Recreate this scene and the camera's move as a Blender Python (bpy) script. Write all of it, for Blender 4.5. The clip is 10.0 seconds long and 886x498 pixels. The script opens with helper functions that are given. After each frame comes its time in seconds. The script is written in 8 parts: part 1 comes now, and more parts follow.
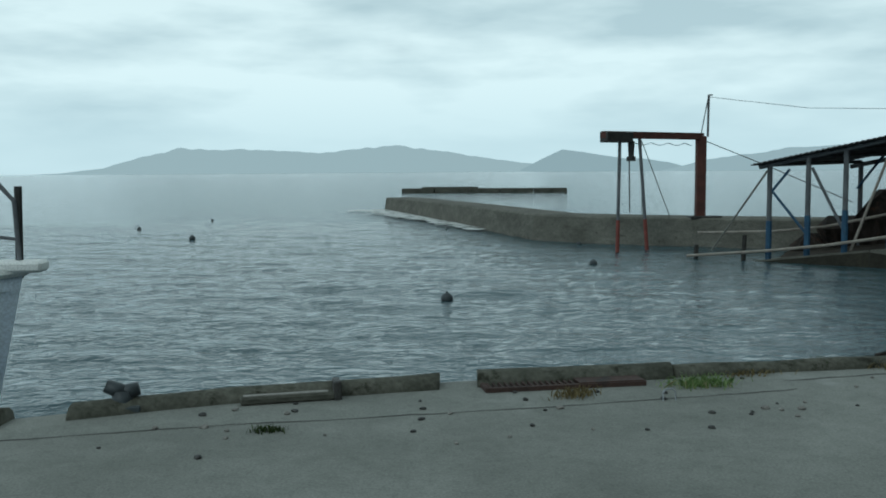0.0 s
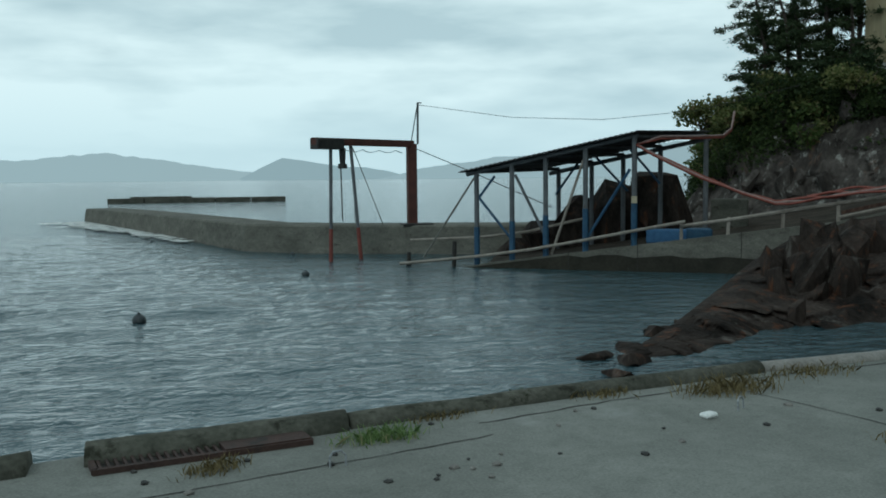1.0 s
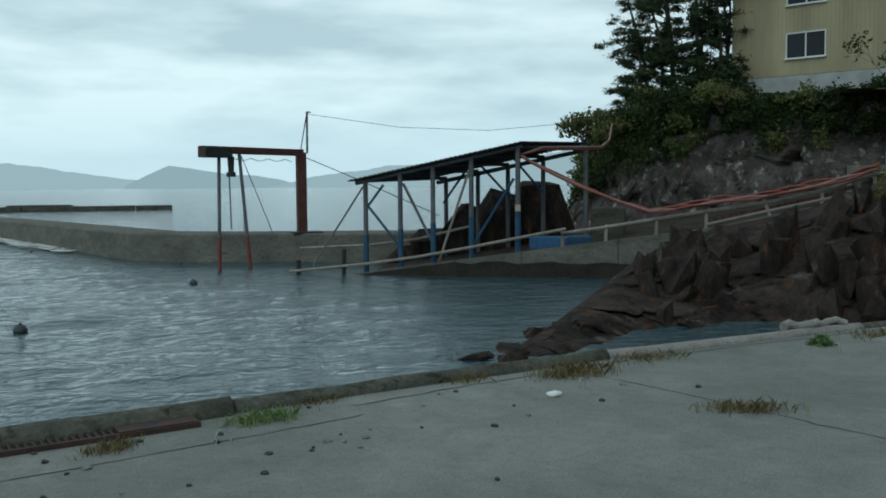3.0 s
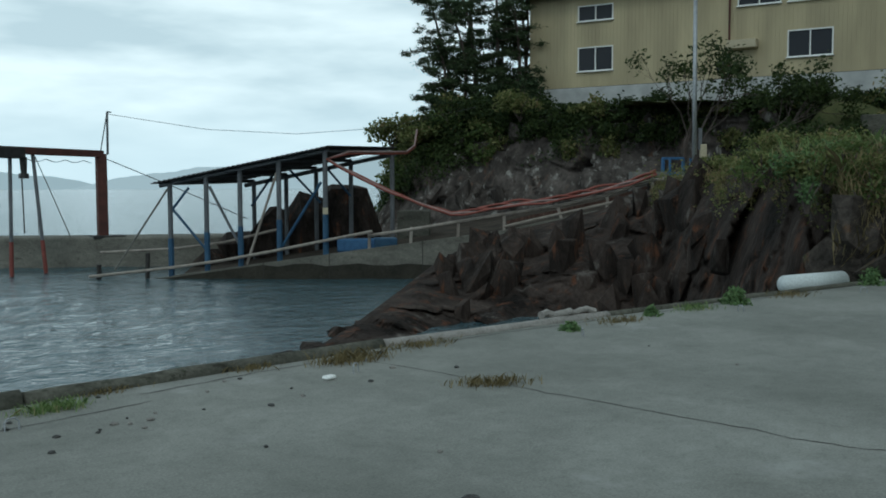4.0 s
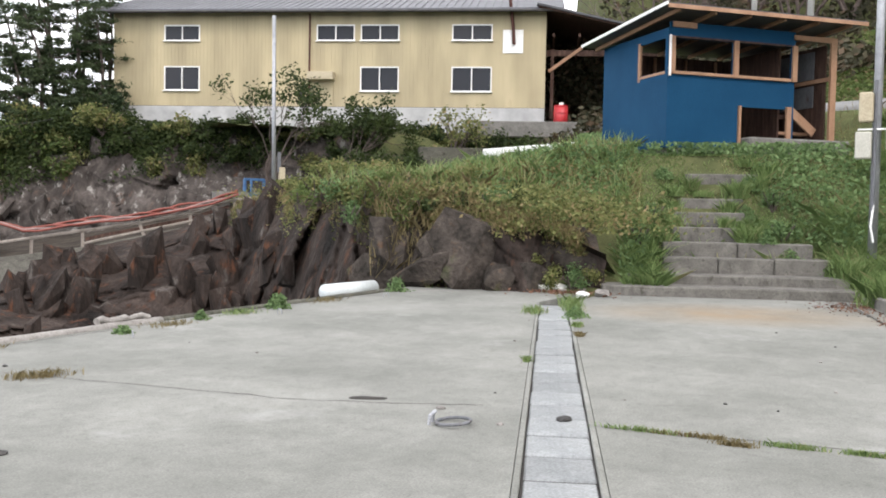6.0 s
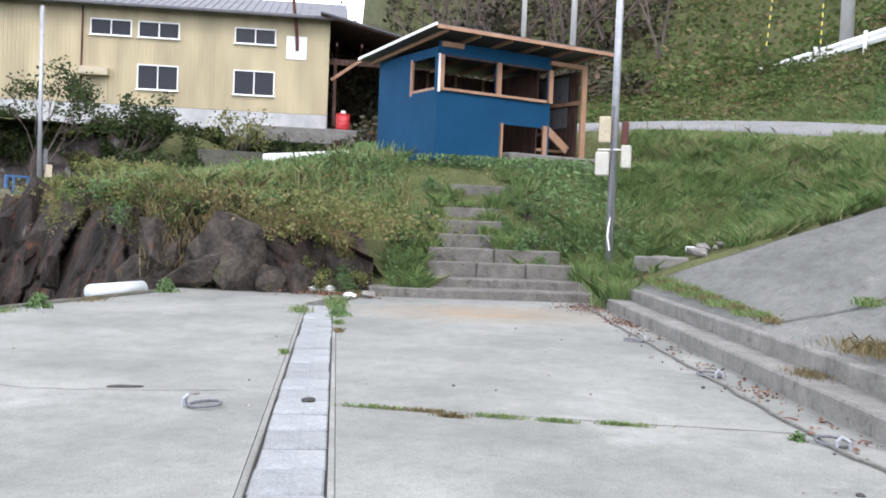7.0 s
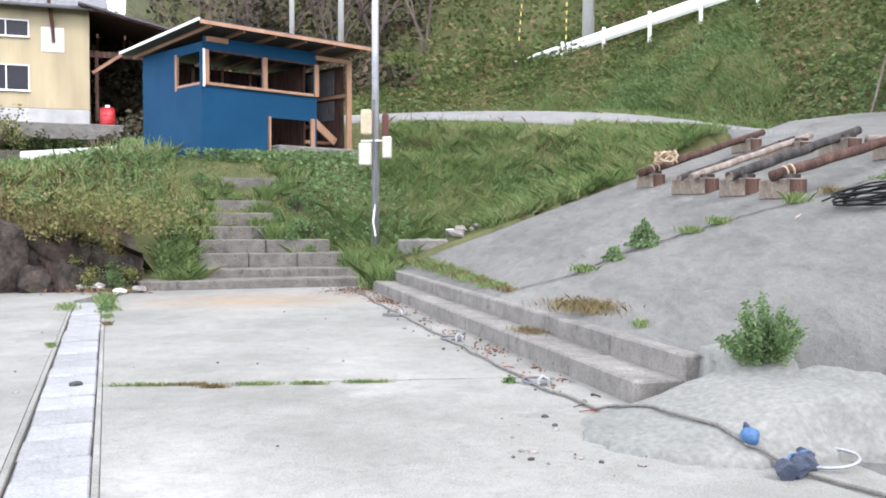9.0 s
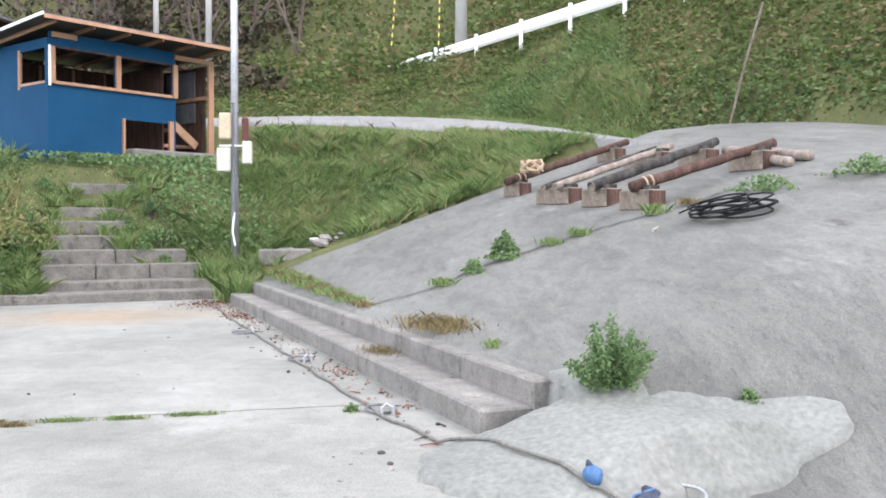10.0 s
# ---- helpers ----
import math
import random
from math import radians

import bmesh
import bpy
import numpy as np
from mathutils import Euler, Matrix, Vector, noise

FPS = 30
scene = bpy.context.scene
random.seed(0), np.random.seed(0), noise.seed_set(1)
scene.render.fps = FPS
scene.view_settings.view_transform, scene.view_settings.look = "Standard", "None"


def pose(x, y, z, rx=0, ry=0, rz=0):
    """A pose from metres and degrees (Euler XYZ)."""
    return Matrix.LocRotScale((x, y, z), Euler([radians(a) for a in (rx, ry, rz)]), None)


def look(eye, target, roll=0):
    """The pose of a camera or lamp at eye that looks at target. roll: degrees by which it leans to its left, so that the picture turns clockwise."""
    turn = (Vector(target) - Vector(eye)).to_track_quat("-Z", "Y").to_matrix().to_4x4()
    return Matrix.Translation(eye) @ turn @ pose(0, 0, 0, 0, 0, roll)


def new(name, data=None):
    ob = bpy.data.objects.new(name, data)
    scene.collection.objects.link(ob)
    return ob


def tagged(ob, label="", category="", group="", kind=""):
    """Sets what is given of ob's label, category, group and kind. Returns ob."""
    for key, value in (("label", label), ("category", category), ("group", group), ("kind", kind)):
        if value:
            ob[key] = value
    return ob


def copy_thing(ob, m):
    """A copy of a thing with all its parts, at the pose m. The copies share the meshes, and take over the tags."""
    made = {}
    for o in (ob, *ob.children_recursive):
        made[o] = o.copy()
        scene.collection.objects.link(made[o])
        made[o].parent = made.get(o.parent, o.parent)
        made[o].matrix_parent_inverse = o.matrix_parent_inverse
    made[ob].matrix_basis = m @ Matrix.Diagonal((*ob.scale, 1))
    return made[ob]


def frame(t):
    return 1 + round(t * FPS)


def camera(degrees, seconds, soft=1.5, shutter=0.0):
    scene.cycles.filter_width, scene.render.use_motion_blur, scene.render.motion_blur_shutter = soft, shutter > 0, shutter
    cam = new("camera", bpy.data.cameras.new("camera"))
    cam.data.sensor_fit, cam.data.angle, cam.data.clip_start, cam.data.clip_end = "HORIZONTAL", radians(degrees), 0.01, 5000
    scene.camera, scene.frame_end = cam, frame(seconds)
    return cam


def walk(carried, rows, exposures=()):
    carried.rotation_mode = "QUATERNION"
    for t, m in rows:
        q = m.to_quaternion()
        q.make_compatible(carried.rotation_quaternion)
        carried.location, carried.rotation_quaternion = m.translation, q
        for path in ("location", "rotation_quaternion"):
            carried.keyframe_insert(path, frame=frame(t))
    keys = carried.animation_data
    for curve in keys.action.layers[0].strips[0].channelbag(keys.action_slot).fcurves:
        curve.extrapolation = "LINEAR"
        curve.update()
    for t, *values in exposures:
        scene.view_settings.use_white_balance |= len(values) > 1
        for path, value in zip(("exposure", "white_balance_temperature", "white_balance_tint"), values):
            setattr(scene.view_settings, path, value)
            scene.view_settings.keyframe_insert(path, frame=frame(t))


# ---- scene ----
cam = camera(51.2, 10.0, soft=1.8)
PATH = [
    (0, (0.34, 0.365, 1.474), (0.305, 2.357, 1.306), -0.42),
    (0.5, (0.631, 1.14, 1.452), (0.929, 3.112, 1.299), -0.88),
    (1, (0.942, 1.722, 1.432), (1.495, 3.638, 1.277), -0.60),
    (1.5, (1.063, 1.978, 1.414), (1.754, 3.849, 1.263), -0.07),
    (2, (0.943, 1.734, 1.415), (1.6, 3.617, 1.267), -0.08),
    (3.5, (0.827, 0.656, 1.444), (1.751, 2.426, 1.313), -0.49),
    (4, (0.75, 0.227, 1.454), (1.871, 1.877, 1.32), -0.16),
    (4.5, (0.623, -0.183, 1.468), (1.918, 1.334, 1.328), -0.04),
    (5, (0.492, -0.545, 1.466), (1.935, 0.833, 1.328), -0.28),
    (5.5, (0.252, -0.957, 1.483), (1.833, 0.263, 1.371), 0.14),
    (7, (-0.598, -1.922, 1.459), (1.303, -1.302, 1.4), 2.35),
    (7.5, (-0.958, -2.21, 1.44), (0.999, -1.8, 1.378), 1.60),
    (8, (-1.325, -2.4, 1.431), (0.659, -2.158, 1.358), -0.04),
    (8.5, (-1.492, -2.428, 1.424), (0.499, -2.248, 1.357), -0.02),
    (9, (-1.468, -2.434, 1.42), (0.524, -2.267, 1.351), 0.12),
    (9.5, (-1.324, -2.495, 1.441), (0.672, -2.383, 1.372), 0.24),
    (10, (-0.884, -2.74, 1.505), (1.113, -2.83, 1.447), 0.18),
]
# the phone's own exposure and white balance drift as it turns from the bright sea to the land
EXPOSURES = [
    (0, -0.76, 5750, -6), (2, -0.78, 5750, -7), (3.5, -0.68, 5700, -4), (4.0, -0.58, 5800, -2), (4.5, -0.2, 6100, 5),
    (5.0, 0.22, 6650, 13), (5.3, 0.36, 6750, 14), (5.5, 0.86, 6900, 16), (7, 1.54, 6250, 22), (8, 1.73, 6300, 24), (10, 1.85, 6400, 23),
]
walk(cam, [(t, look(eye, target, roll)) for t, eye, target, roll in PATH], EXPOSURES)

# ---- sky and light: a bright, cloudy day ----
world = bpy.data.worlds.new("cloudy_sky")
scene.world = world
world.use_nodes = True
wn, wl = world.node_tree.nodes, world.node_tree.links
wn.clear()
w_out = wn.new("ShaderNodeOutputWorld")
w_bg = wn.new("ShaderNodeBackground")
w_sky = wn.new("ShaderNodeTexSky")
w_sky.sky_type = 'NISHITA'
w_sky.sun_disc = False
SUN_ELEVATION, SUN_ROTATION = radians(42), radians(250)
w_sky.sun_elevation, w_sky.sun_rotation = SUN_ELEVATION, SUN_ROTATION
w_sky.air_density, w_sky.dust_density = 1.0, 2.0
w_dim = wn.new("ShaderNodeVectorMath")
w_dim.operation = 'SCALE'
w_dim.inputs["Scale"].default_value = 0.085
wl.new(w_sky.outputs[0], w_dim.inputs[0])
w_tc = wn.new("ShaderNodeTexCoord")
w_map = wn.new("ShaderNodeMapping")
w_map.inputs["Scale"].default_value = (1.3, 1.3, 5.5)
w_map.inputs["Location"].default_value = (0.3, 0.1, 0.35)
wl.new(w_tc.outputs["Generated"], w_map.inputs[0])
w_no = wn.new("ShaderNodeTexNoise")
w_no.inputs["Scale"].default_value = 2.1
w_no.inputs["Detail"].default_value = 6
w_no.inputs["Roughness"].default_value = 0.5
w_no.inputs["Distortion"].default_value = 0.35
wl.new(w_map.outputs[0], w_no.inputs["Vector"])
w_mask = wn.new("ShaderNodeMapRange")
w_mask.interpolation_type = 'SMOOTHSTEP'
w_mask.inputs["From Min"].default_value = 0.06
w_mask.inputs["From Max"].default_value = 0.36
wl.new(w_no.outputs["Fac"], w_mask.inputs["Value"])
w_no2 = wn.new("ShaderNodeTexNoise")
w_no2.inputs["Scale"].default_value = 3.2
w_no2.inputs["Detail"].default_value = 5
wl.new(w_map.outputs[0], w_no2.inputs["Vector"])
w_cloud = wn.new("ShaderNodeMix")
w_cloud.data_type = 'RGBA'
w_cloud.inputs["A"].default_value = (0.60, 0.69, 0.73, 1)
w_cloud.inputs["B"].default_value = (0.93, 0.99, 1.0, 1)
w_cm = wn.new("ShaderNodeMapRange")
w_cm.inputs["From Min"].default_value = 0.38
w_cm.inputs["From Max"].default_value = 0.62
wl.new(w_no2.outputs["Fac"], w_cm.inputs["Value"])
wl.new(w_cm.outputs[0], w_cloud.inputs["Factor"])
w_mix = wn.new("ShaderNodeMix")
w_mix.data_type = 'RGBA'
wl.new(w_mask.outputs[0], w_mix.inputs["Factor"])
wl.new(w_dim.outputs[0], w_mix.inputs["A"])
wl.new(w_cloud.outputs["Result"], w_mix.inputs["B"])
w_sep = wn.new("ShaderNodeSeparateXYZ")
wl.new(w_tc.outputs["Generated"], w_sep.inputs[0])
w_grad = wn.new("ShaderNodeMapRange")
w_grad.inputs["From Min"].default_value, w_grad.inputs["From Max"].default_value = 0.05, 0.75
w_grad.inputs["To Min"].default_value, w_grad.inputs["To Max"].default_value = 1.08, 0.70
wl.new(w_sep.outputs["Z"], w_grad.inputs["Value"])
w_fall = wn.new("ShaderNodeVectorMath")
w_fall.operation = 'SCALE'
w_haze = wn.new("ShaderNodeMix")
w_haze.data_type = 'RGBA'
w_hz = wn.new("ShaderNodeMapRange")
w_hz.interpolation_type = 'SMOOTHSTEP'
w_hz.inputs["From Min"].default_value, w_hz.inputs["From Max"].default_value = 0.0, 0.12
w_hz.inputs["To Min"].default_value, w_hz.inputs["To Max"].default_value = 0.85, 0.0
wl.new(w_sep.outputs["Z"], w_hz.inputs["Value"]), wl.new(w_hz.outputs[0], w_haze.inputs["Factor"])
wl.new(w_mix.outputs["Result"], w_haze.inputs["A"])
w_haze.inputs["B"].default_value = (0.70, 0.80, 0.84, 1)
wl.new(w_haze.outputs["Result"], w_fall.inputs[0]), wl.new(w_grad.outputs[0], w_fall.inputs["Scale"])
wl.new(w_fall.outputs[0], w_bg.inputs["Color"])
w_bg.inputs["Strength"].default_value = 1.45
wl.new(w_bg.outputs[0], w_out.inputs[0])

sun = new("sun", bpy.data.lights.new("sun", 'SUN'))
sun.data.energy, sun.data.angle, sun.data.color = 0.6, radians(16), (1.0, 0.96, 0.9)
sun.matrix_world = look((-40, -60, 70), (0, 0, 0))

# ---- materials ----
def mat(name, low, high, scale=2.0, rough=0.85, bump=0.25, fine=40.0, metal=0.0, stain=None, stain_at=0.62, random_tint=0.0, dist=0.02, spec=0.5, stretch=(1, 1, 1), island=False, stain2=None, grime=0.0):
    """Procedural surface: two colours mixed by broad noise, modulated by fine grain, with relief and optional stains."""
    m = bpy.data.materials.new(name)
    m.use_nodes = True
    n, l = m.node_tree.nodes, m.node_tree.links
    b = n["Principled BSDF"]
    tc = n.new("ShaderNodeTexCoord")
    mp = n.new("ShaderNodeMapping")
    mp.inputs["Scale"].default_value = stretch
    l.new(tc.outputs["Object"], mp.inputs[0])
    n1, n2 = n.new("ShaderNodeTexNoise"), n.new("ShaderNodeTexNoise")
    n1.inputs["Scale"].default_value, n1.inputs["Detail"].default_value, n1.inputs["Roughness"].default_value = scale, 7, 0.62
    n2.inputs["Scale"].default_value, n2.inputs["Detail"].default_value = fine, 4
    l.new(mp.outputs[0], n1.inputs["Vector"]), l.new(mp.outputs[0], n2.inputs["Vector"])
    r1 = n.new("ShaderNodeMapRange")
    r1.inputs["From Min"].default_value, r1.inputs["From Max"].default_value = 0.3, 0.7
    l.new(n1.outputs["Fac"], r1.inputs["Value"])
    c1 = n.new("ShaderNodeMix")
    c1.data_type = 'RGBA'
    c1.inputs["A"].default_value, c1.inputs["B"].default_value = (*low, 1), (*high, 1)
    l.new(r1.outputs[0], c1.inputs["Factor"])
    col = c1.outputs["Result"]
    g = n.new("ShaderNodeMapRange")
    g.inputs["From Min"].default_value, g.inputs["From Max"].default_value = 0.3, 0.7
    g.inputs["To Min"].default_value, g.inputs["To Max"].default_value = 0.8, 1.18
    l.new(n2.outputs["Fac"], g.inputs["Value"])
    v = n.new("ShaderNodeVectorMath")
    v.operation = 'SCALE'
    l.new(col, v.inputs[0]), l.new(g.outputs[0], v.inputs["Scale"])
    col = v.outputs[0]
    for stain, stain_at, ks in ((stain, stain_at, 2.3), (stain2, 0.57, 1.1)):
        if not stain:
            continue
        n3 = n.new("ShaderNodeTexNoise")
        n3.inputs["Scale"].default_value, n3.inputs["Detail"].default_value, n3.inputs["Roughness"].default_value = scale * ks, 9, 0.7
        l.new(mp.outputs[0], n3.inputs["Vector"])
        r3 = n.new("ShaderNodeMapRange")
        r3.interpolation_type = 'SMOOTHSTEP'
        r3.inputs["From Min"].default_value, r3.inputs["From Max"].default_value = stain_at, stain_at + 0.14
        l.new(n3.outputs["Fac"], r3.inputs["Value"])
        c3 = n.new("ShaderNodeMix")
        c3.data_type = 'RGBA'
        c3.inputs["B"].default_value = (*stain, 1)
        l.new(r3.outputs[0], c3.inputs["Factor"]), l.new(col, c3.inputs["A"])
        col = c3.outputs["Result"]
    if grime:
        for gs, gr, pick in ((3.1, 1.0, (0.34, 0.66)), (17.0, 1.3, (0.25, 0.5))):
            n4, r4, v4 = n.new("ShaderNodeTexNoise"), n.new("ShaderNodeMapRange"), n.new("ShaderNodeVectorMath")
            n4.inputs["Scale"].default_value, n4.inputs["Detail"].default_value, n4.inputs["Roughness"].default_value = gs, 8, 0.72
            n4.inputs["Distortion"].default_value = 0.6
            r4.inputs["From Min"].default_value, r4.inputs["From Max"].default_value = pick
            r4.inputs["To Min"].default_value, r4.inputs["To Max"].default_value = 1 - grime * gr, 1 + grime * 0.45
            v4.operation = 'SCALE'
            l.new(mp.outputs[0], n4.inputs["Vector"]), l.new(n4.outputs["Fac"], r4.inputs["Value"])
            l.new(col, v4.inputs[0]), l.new(r4.outputs[0], v4.inputs["Scale"])
            col = v4.outputs[0]
    if random_tint:
        if island:
            o = n.new("ShaderNodeNewGeometry").outputs["Random Per Island"]
        else:
            o = n.new("ShaderNodeObjectInfo").outputs["Random"]
        rr = n.new("ShaderNodeMapRange")
        rr.inputs["To Min"].default_value, rr.inputs["To Max"].default_value = 1 - random_tint, 1 + random_tint
        l.new(o, rr.inputs["Value"])
        v2 = n.new("ShaderNodeVectorMath")
        v2.operation = 'SCALE'
        l.new(col, v2.inputs[0]), l.new(rr.outputs[0], v2.inputs["Scale"])
        col = v2.outputs[0]
    l.new(col, b.inputs["Base Color"])
    b.inputs["Roughness"].default_value, b.inputs["Metallic"].default_value = rough, metal
    b.inputs["Specular IOR Level"].default_value = spec
    if bump:
        mx = n.new("ShaderNodeMath")
        mx.operation = 'MULTIPLY_ADD'
        mx.inputs[1].default_value = 0.35
        l.new(n2.outputs["Fac"], mx.inputs[0]), l.new(n1.outputs["Fac"], mx.inputs[2])
        bp = n.new("ShaderNodeBump")
        bp.inputs["Strength"].default_value, bp.inputs["Distance"].default_value = bump, dist
        l.new(mx.outputs[0], bp.inputs["Height"]), l.new(bp.outputs[0], b.inputs["Normal"])
    return m


M_APRON = mat("apron_concrete", (0.135, 0.138, 0.122), (0.25, 0.25, 0.228), 0.42, 0.9, 0.12, 70, stain=(0.10, 0.095, 0.08), stain_at=0.63, stain2=(0.275, 0.275, 0.258), grime=0.16)
M_SLOPE = mat("slope_concrete", (0.078, 0.079, 0.072), (0.150, 0.150, 0.137), 0.45, 0.92, 0.15, 60, stain=(0.055, 0.051, 0.047), stain_at=0.58, stretch=(0.6, 1.7, 1), stain2=(0.185, 0.185, 0.174), grime=0.26)
M_PATCH = mat("patch_concrete", (0.145, 0.152, 0.138), (0.20, 0.204, 0.186), 0.9, 0.92, 0.1, 24, stain=(0.11, 0.112, 0.10), stain_at=0.6, grime=0.10)
M_KERB = mat("kerb_concrete", (0.123, 0.118, 0.106), (0.202, 0.193, 0.176), 2.4, 0.92, 0.45, 50, stain=(0.067, 0.062, 0.050), stain_at=0.58, grime=0.28)
M_STEP = mat("step_concrete", (0.085, 0.080, 0.070), (0.165, 0.155, 0.138), 2.2, 0.93, 0.5, 50, stain=(0.05, 0.047, 0.036), stain_at=0.55, grime=0.32)
M_COVER = mat("gutter_cover_concrete", (0.20, 0.212, 0.214), (0.262, 0.272, 0.272), 2.2, 0.88, 0.3, 60, random_tint=0.12, stain=(0.15, 0.15, 0.142), stain_at=0.58, grime=0.14)
M_WALL = mat("sea_wall_concrete", (0.055, 0.055, 0.046), (0.125, 0.120, 0.10), 0.7, 0.93, 0.5, 18, stain=(0.035, 0.031, 0.025), stain_at=0.55, stretch=(1, 1, 2.2), stain2=(0.16, 0.15, 0.13), spec=0.1, grime=0.25)
M_RAMP = mat("ramp_concrete", (0.10, 0.096, 0.082), (0.185, 0.176, 0.152), 0.6, 0.93, 0.4, 18, stain=(0.06, 0.054, 0.045), stain_at=0.58, stretch=(1, 1, 2.0), spec=0.1, grime=0.25)
M_DECK = mat("dark_brown_ramp_deck", (0.025, 0.021, 0.017), (0.075, 0.062, 0.05), 0.9, 0.93, 0.5, 20, stain=(0.05, 0.032, 0.022), stain_at=0.55, spec=0.1, grime=0.3)
M_ALGAE = mat("tide_algae", (0.018, 0.017, 0.013), (0.045, 0.040, 0.03), 1.2, 0.7, 0.5, 12, stain=(0.07, 0.063, 0.05), stain_at=0.6, spec=0.2)
M_QUAYLIP = mat("quay_lip_concrete", (0.065, 0.065, 0.052), (0.135, 0.13, 0.108), 2.5, 0.93, 0.5, 30, stain=(0.034, 0.034, 0.025), stain_at=0.53, spec=0.1, grime=0.3)
M_ROCK = mat("cliff_rock", (0.009, 0.0075, 0.0066), (0.062, 0.047, 0.040), 0.8, 0.85, 1.0, 7, stain=(0.10, 0.045, 0.026), stain_at=0.54, dist=0.14, stretch=(1.2, 1.2, 0.45), stain2=(0.135, 0.12, 0.108), spec=0.1, grime=0.35)
M_ROCKUP = mat("upper_cliff_rock", (0.022, 0.019, 0.017), (0.115, 0.098, 0.088), 0.8, 0.88, 0.9, 6, stain=(0.30, 0.285, 0.26), stain_at=0.54, dist=0.14, stretch=(1, 1, 0.5), stain2=(0.12, 0.07, 0.05), spec=0.1, grime=0.3)
M_BOULDER = mat("bank_boulder_rock", (0.022, 0.020, 0.017), (0.085, 0.070, 0.060), 1.5, 0.9, 0.9, 12, stain=(0.10, 0.058, 0.036), stain_at=0.56, dist=0.08, spec=0.1, stain2=(0.045, 0.05, 0.028), grime=0.35)
M_STONE = mat("loose_stone", (0.12, 0.11, 0.10), (0.30, 0.28, 0.26), 3, 0.9, 0.6, 25, random_tint=0.2)
M_SOIL = mat("grassy_soil", (0.055, 0.066, 0.028), (0.115, 0.118, 0.052), 1.2, 0.95, 0.6, 20, stain=(0.11, 0.085, 0.055), stain_at=0.6, dist=0.06, spec=0.1)
M_ROAD = mat("old_road_concrete", (0.157, 0.157, 0.151), (0.213, 0.213, 0.207), 0.8, 0.92, 0.3, 30, stain=(0.112, 0.112, 0.101), grime=0.2)
M_RUST = mat("rusty_steel", (0.055, 0.022, 0.018), (0.12, 0.042, 0.032), 2.2, 0.85, 0.4, 40, 0.0, stain=(0.04, 0.025, 0.022), stain_at=0.55)
M_GRATE = mat("rusted_grating_steel", (0.030, 0.018, 0.015), (0.075, 0.040, 0.032), 2.2, 0.85, 0.4, 40, stain=(0.025, 0.02, 0.018), stain_at=0.55)
M_REDPIPE = mat("red_oxide_pipe", (0.14, 0.030, 0.022), (0.22, 0.055, 0.042), 3, 0.7, 0.3, 40, stain=(0.07, 0.04, 0.035))
M_DARKSTEEL = mat("dark_steel", (0.035, 0.035, 0.035), (0.08, 0.075, 0.07), 4, 0.6, 0.3, 60, 0.5)
M_GALV = mat("galvanised_steel", (0.30, 0.31, 0.33), (0.42, 0.43, 0.45), 5, 0.5, 0.15, 80, 0.5, stain=(0.24, 0.21, 0.18))
M_BLUEPOST = mat("blue_painted_post", (0.016, 0.055, 0.115), (0.034, 0.095, 0.17), 3, 0.65, 0.3, 40, stain=(0.08, 0.065, 0.06), stain_at=0.58)
M_GREYPOST = mat("weathered_grey_post", (0.085, 0.09, 0.10), (0.165, 0.17, 0.18), 3, 0.75, 0.4, 40, stain=(0.085, 0.055, 0.045), stain_at=0.58, stretch=(1, 1, 0.4))
M_ROOFTIN = mat("corrugated_roof_sheet", (0.055, 0.055, 0.06), (0.11, 0.11, 0.115), 2, 0.6, 0.2, 30, 0.3, stain=(0.09, 0.05, 0.035))
M_WEATHERWOOD = mat("weathered_wood", (0.20, 0.17, 0.145), (0.36, 0.32, 0.28), 3, 0.9, 0.5, 50, stain=(0.09, 0.075, 0.06), stretch=(1, 1, 0.3))
M_HOSE = mat("orange_red_hose", (0.17, 0.032, 0.02), (0.25, 0.07, 0.05), 5, 0.6, 0.2, 60, stain=(0.24, 0.16, 0.14))
M_FADEDHOSE = mat("faded_pink_hose", (0.20, 0.13, 0.12), (0.30, 0.22, 0.20), 5, 0.7, 0.2, 60)
M_YELLOWWALL = mat("cream_yellow_cladding", (0.40, 0.335, 0.205), (0.43, 0.365, 0.228), 0.4, 0.65, 0.04, 0.9, stain=(0.36, 0.30, 0.185), stain_at=0.64, stretch=(1, 1, 0.2))
M_BAND = mat("foundation_render", (0.38, 0.385, 0.38), (0.45, 0.45, 0.445), 0.6, 0.9, 0.1, 1.5, stain=(0.34, 0.34, 0.33))
M_ROOFGREY = mat("grey_metal_roof", (0.11, 0.112, 0.125), (0.16, 0.162, 0.175), 1.0, 0.6, 0.1, 30, 0.3)
M_WHITE = mat("white_paint", (0.74, 0.74, 0.72), (0.82, 0.82, 0.80), 3, 0.5, 0.08, 60, stain=(0.55, 0.53, 0.49), stain_at=0.66)
# near-black: paints the shade inside openings and rooms; also joints, cracks and dirt
M_DARK = mat("shade_and_dirt_black", (0.02, 0.018, 0.016), (0.05, 0.045, 0.04), 2, 0.95, 0.2)
M_TIMBER = mat("new_pine_timber", (0.27, 0.145, 0.085), (0.40, 0.235, 0.145), 3, 0.75, 0.3, 60, stretch=(1, 1, 0.3))
M_BLUEPANEL = mat("blue_painted_plywood", (0.0045, 0.046, 0.105), (0.0085, 0.063, 0.135), 0.8, 0.75, 0.15, 40, stain=(0.014, 0.075, 0.14), stain_at=0.62, spec=0.12)
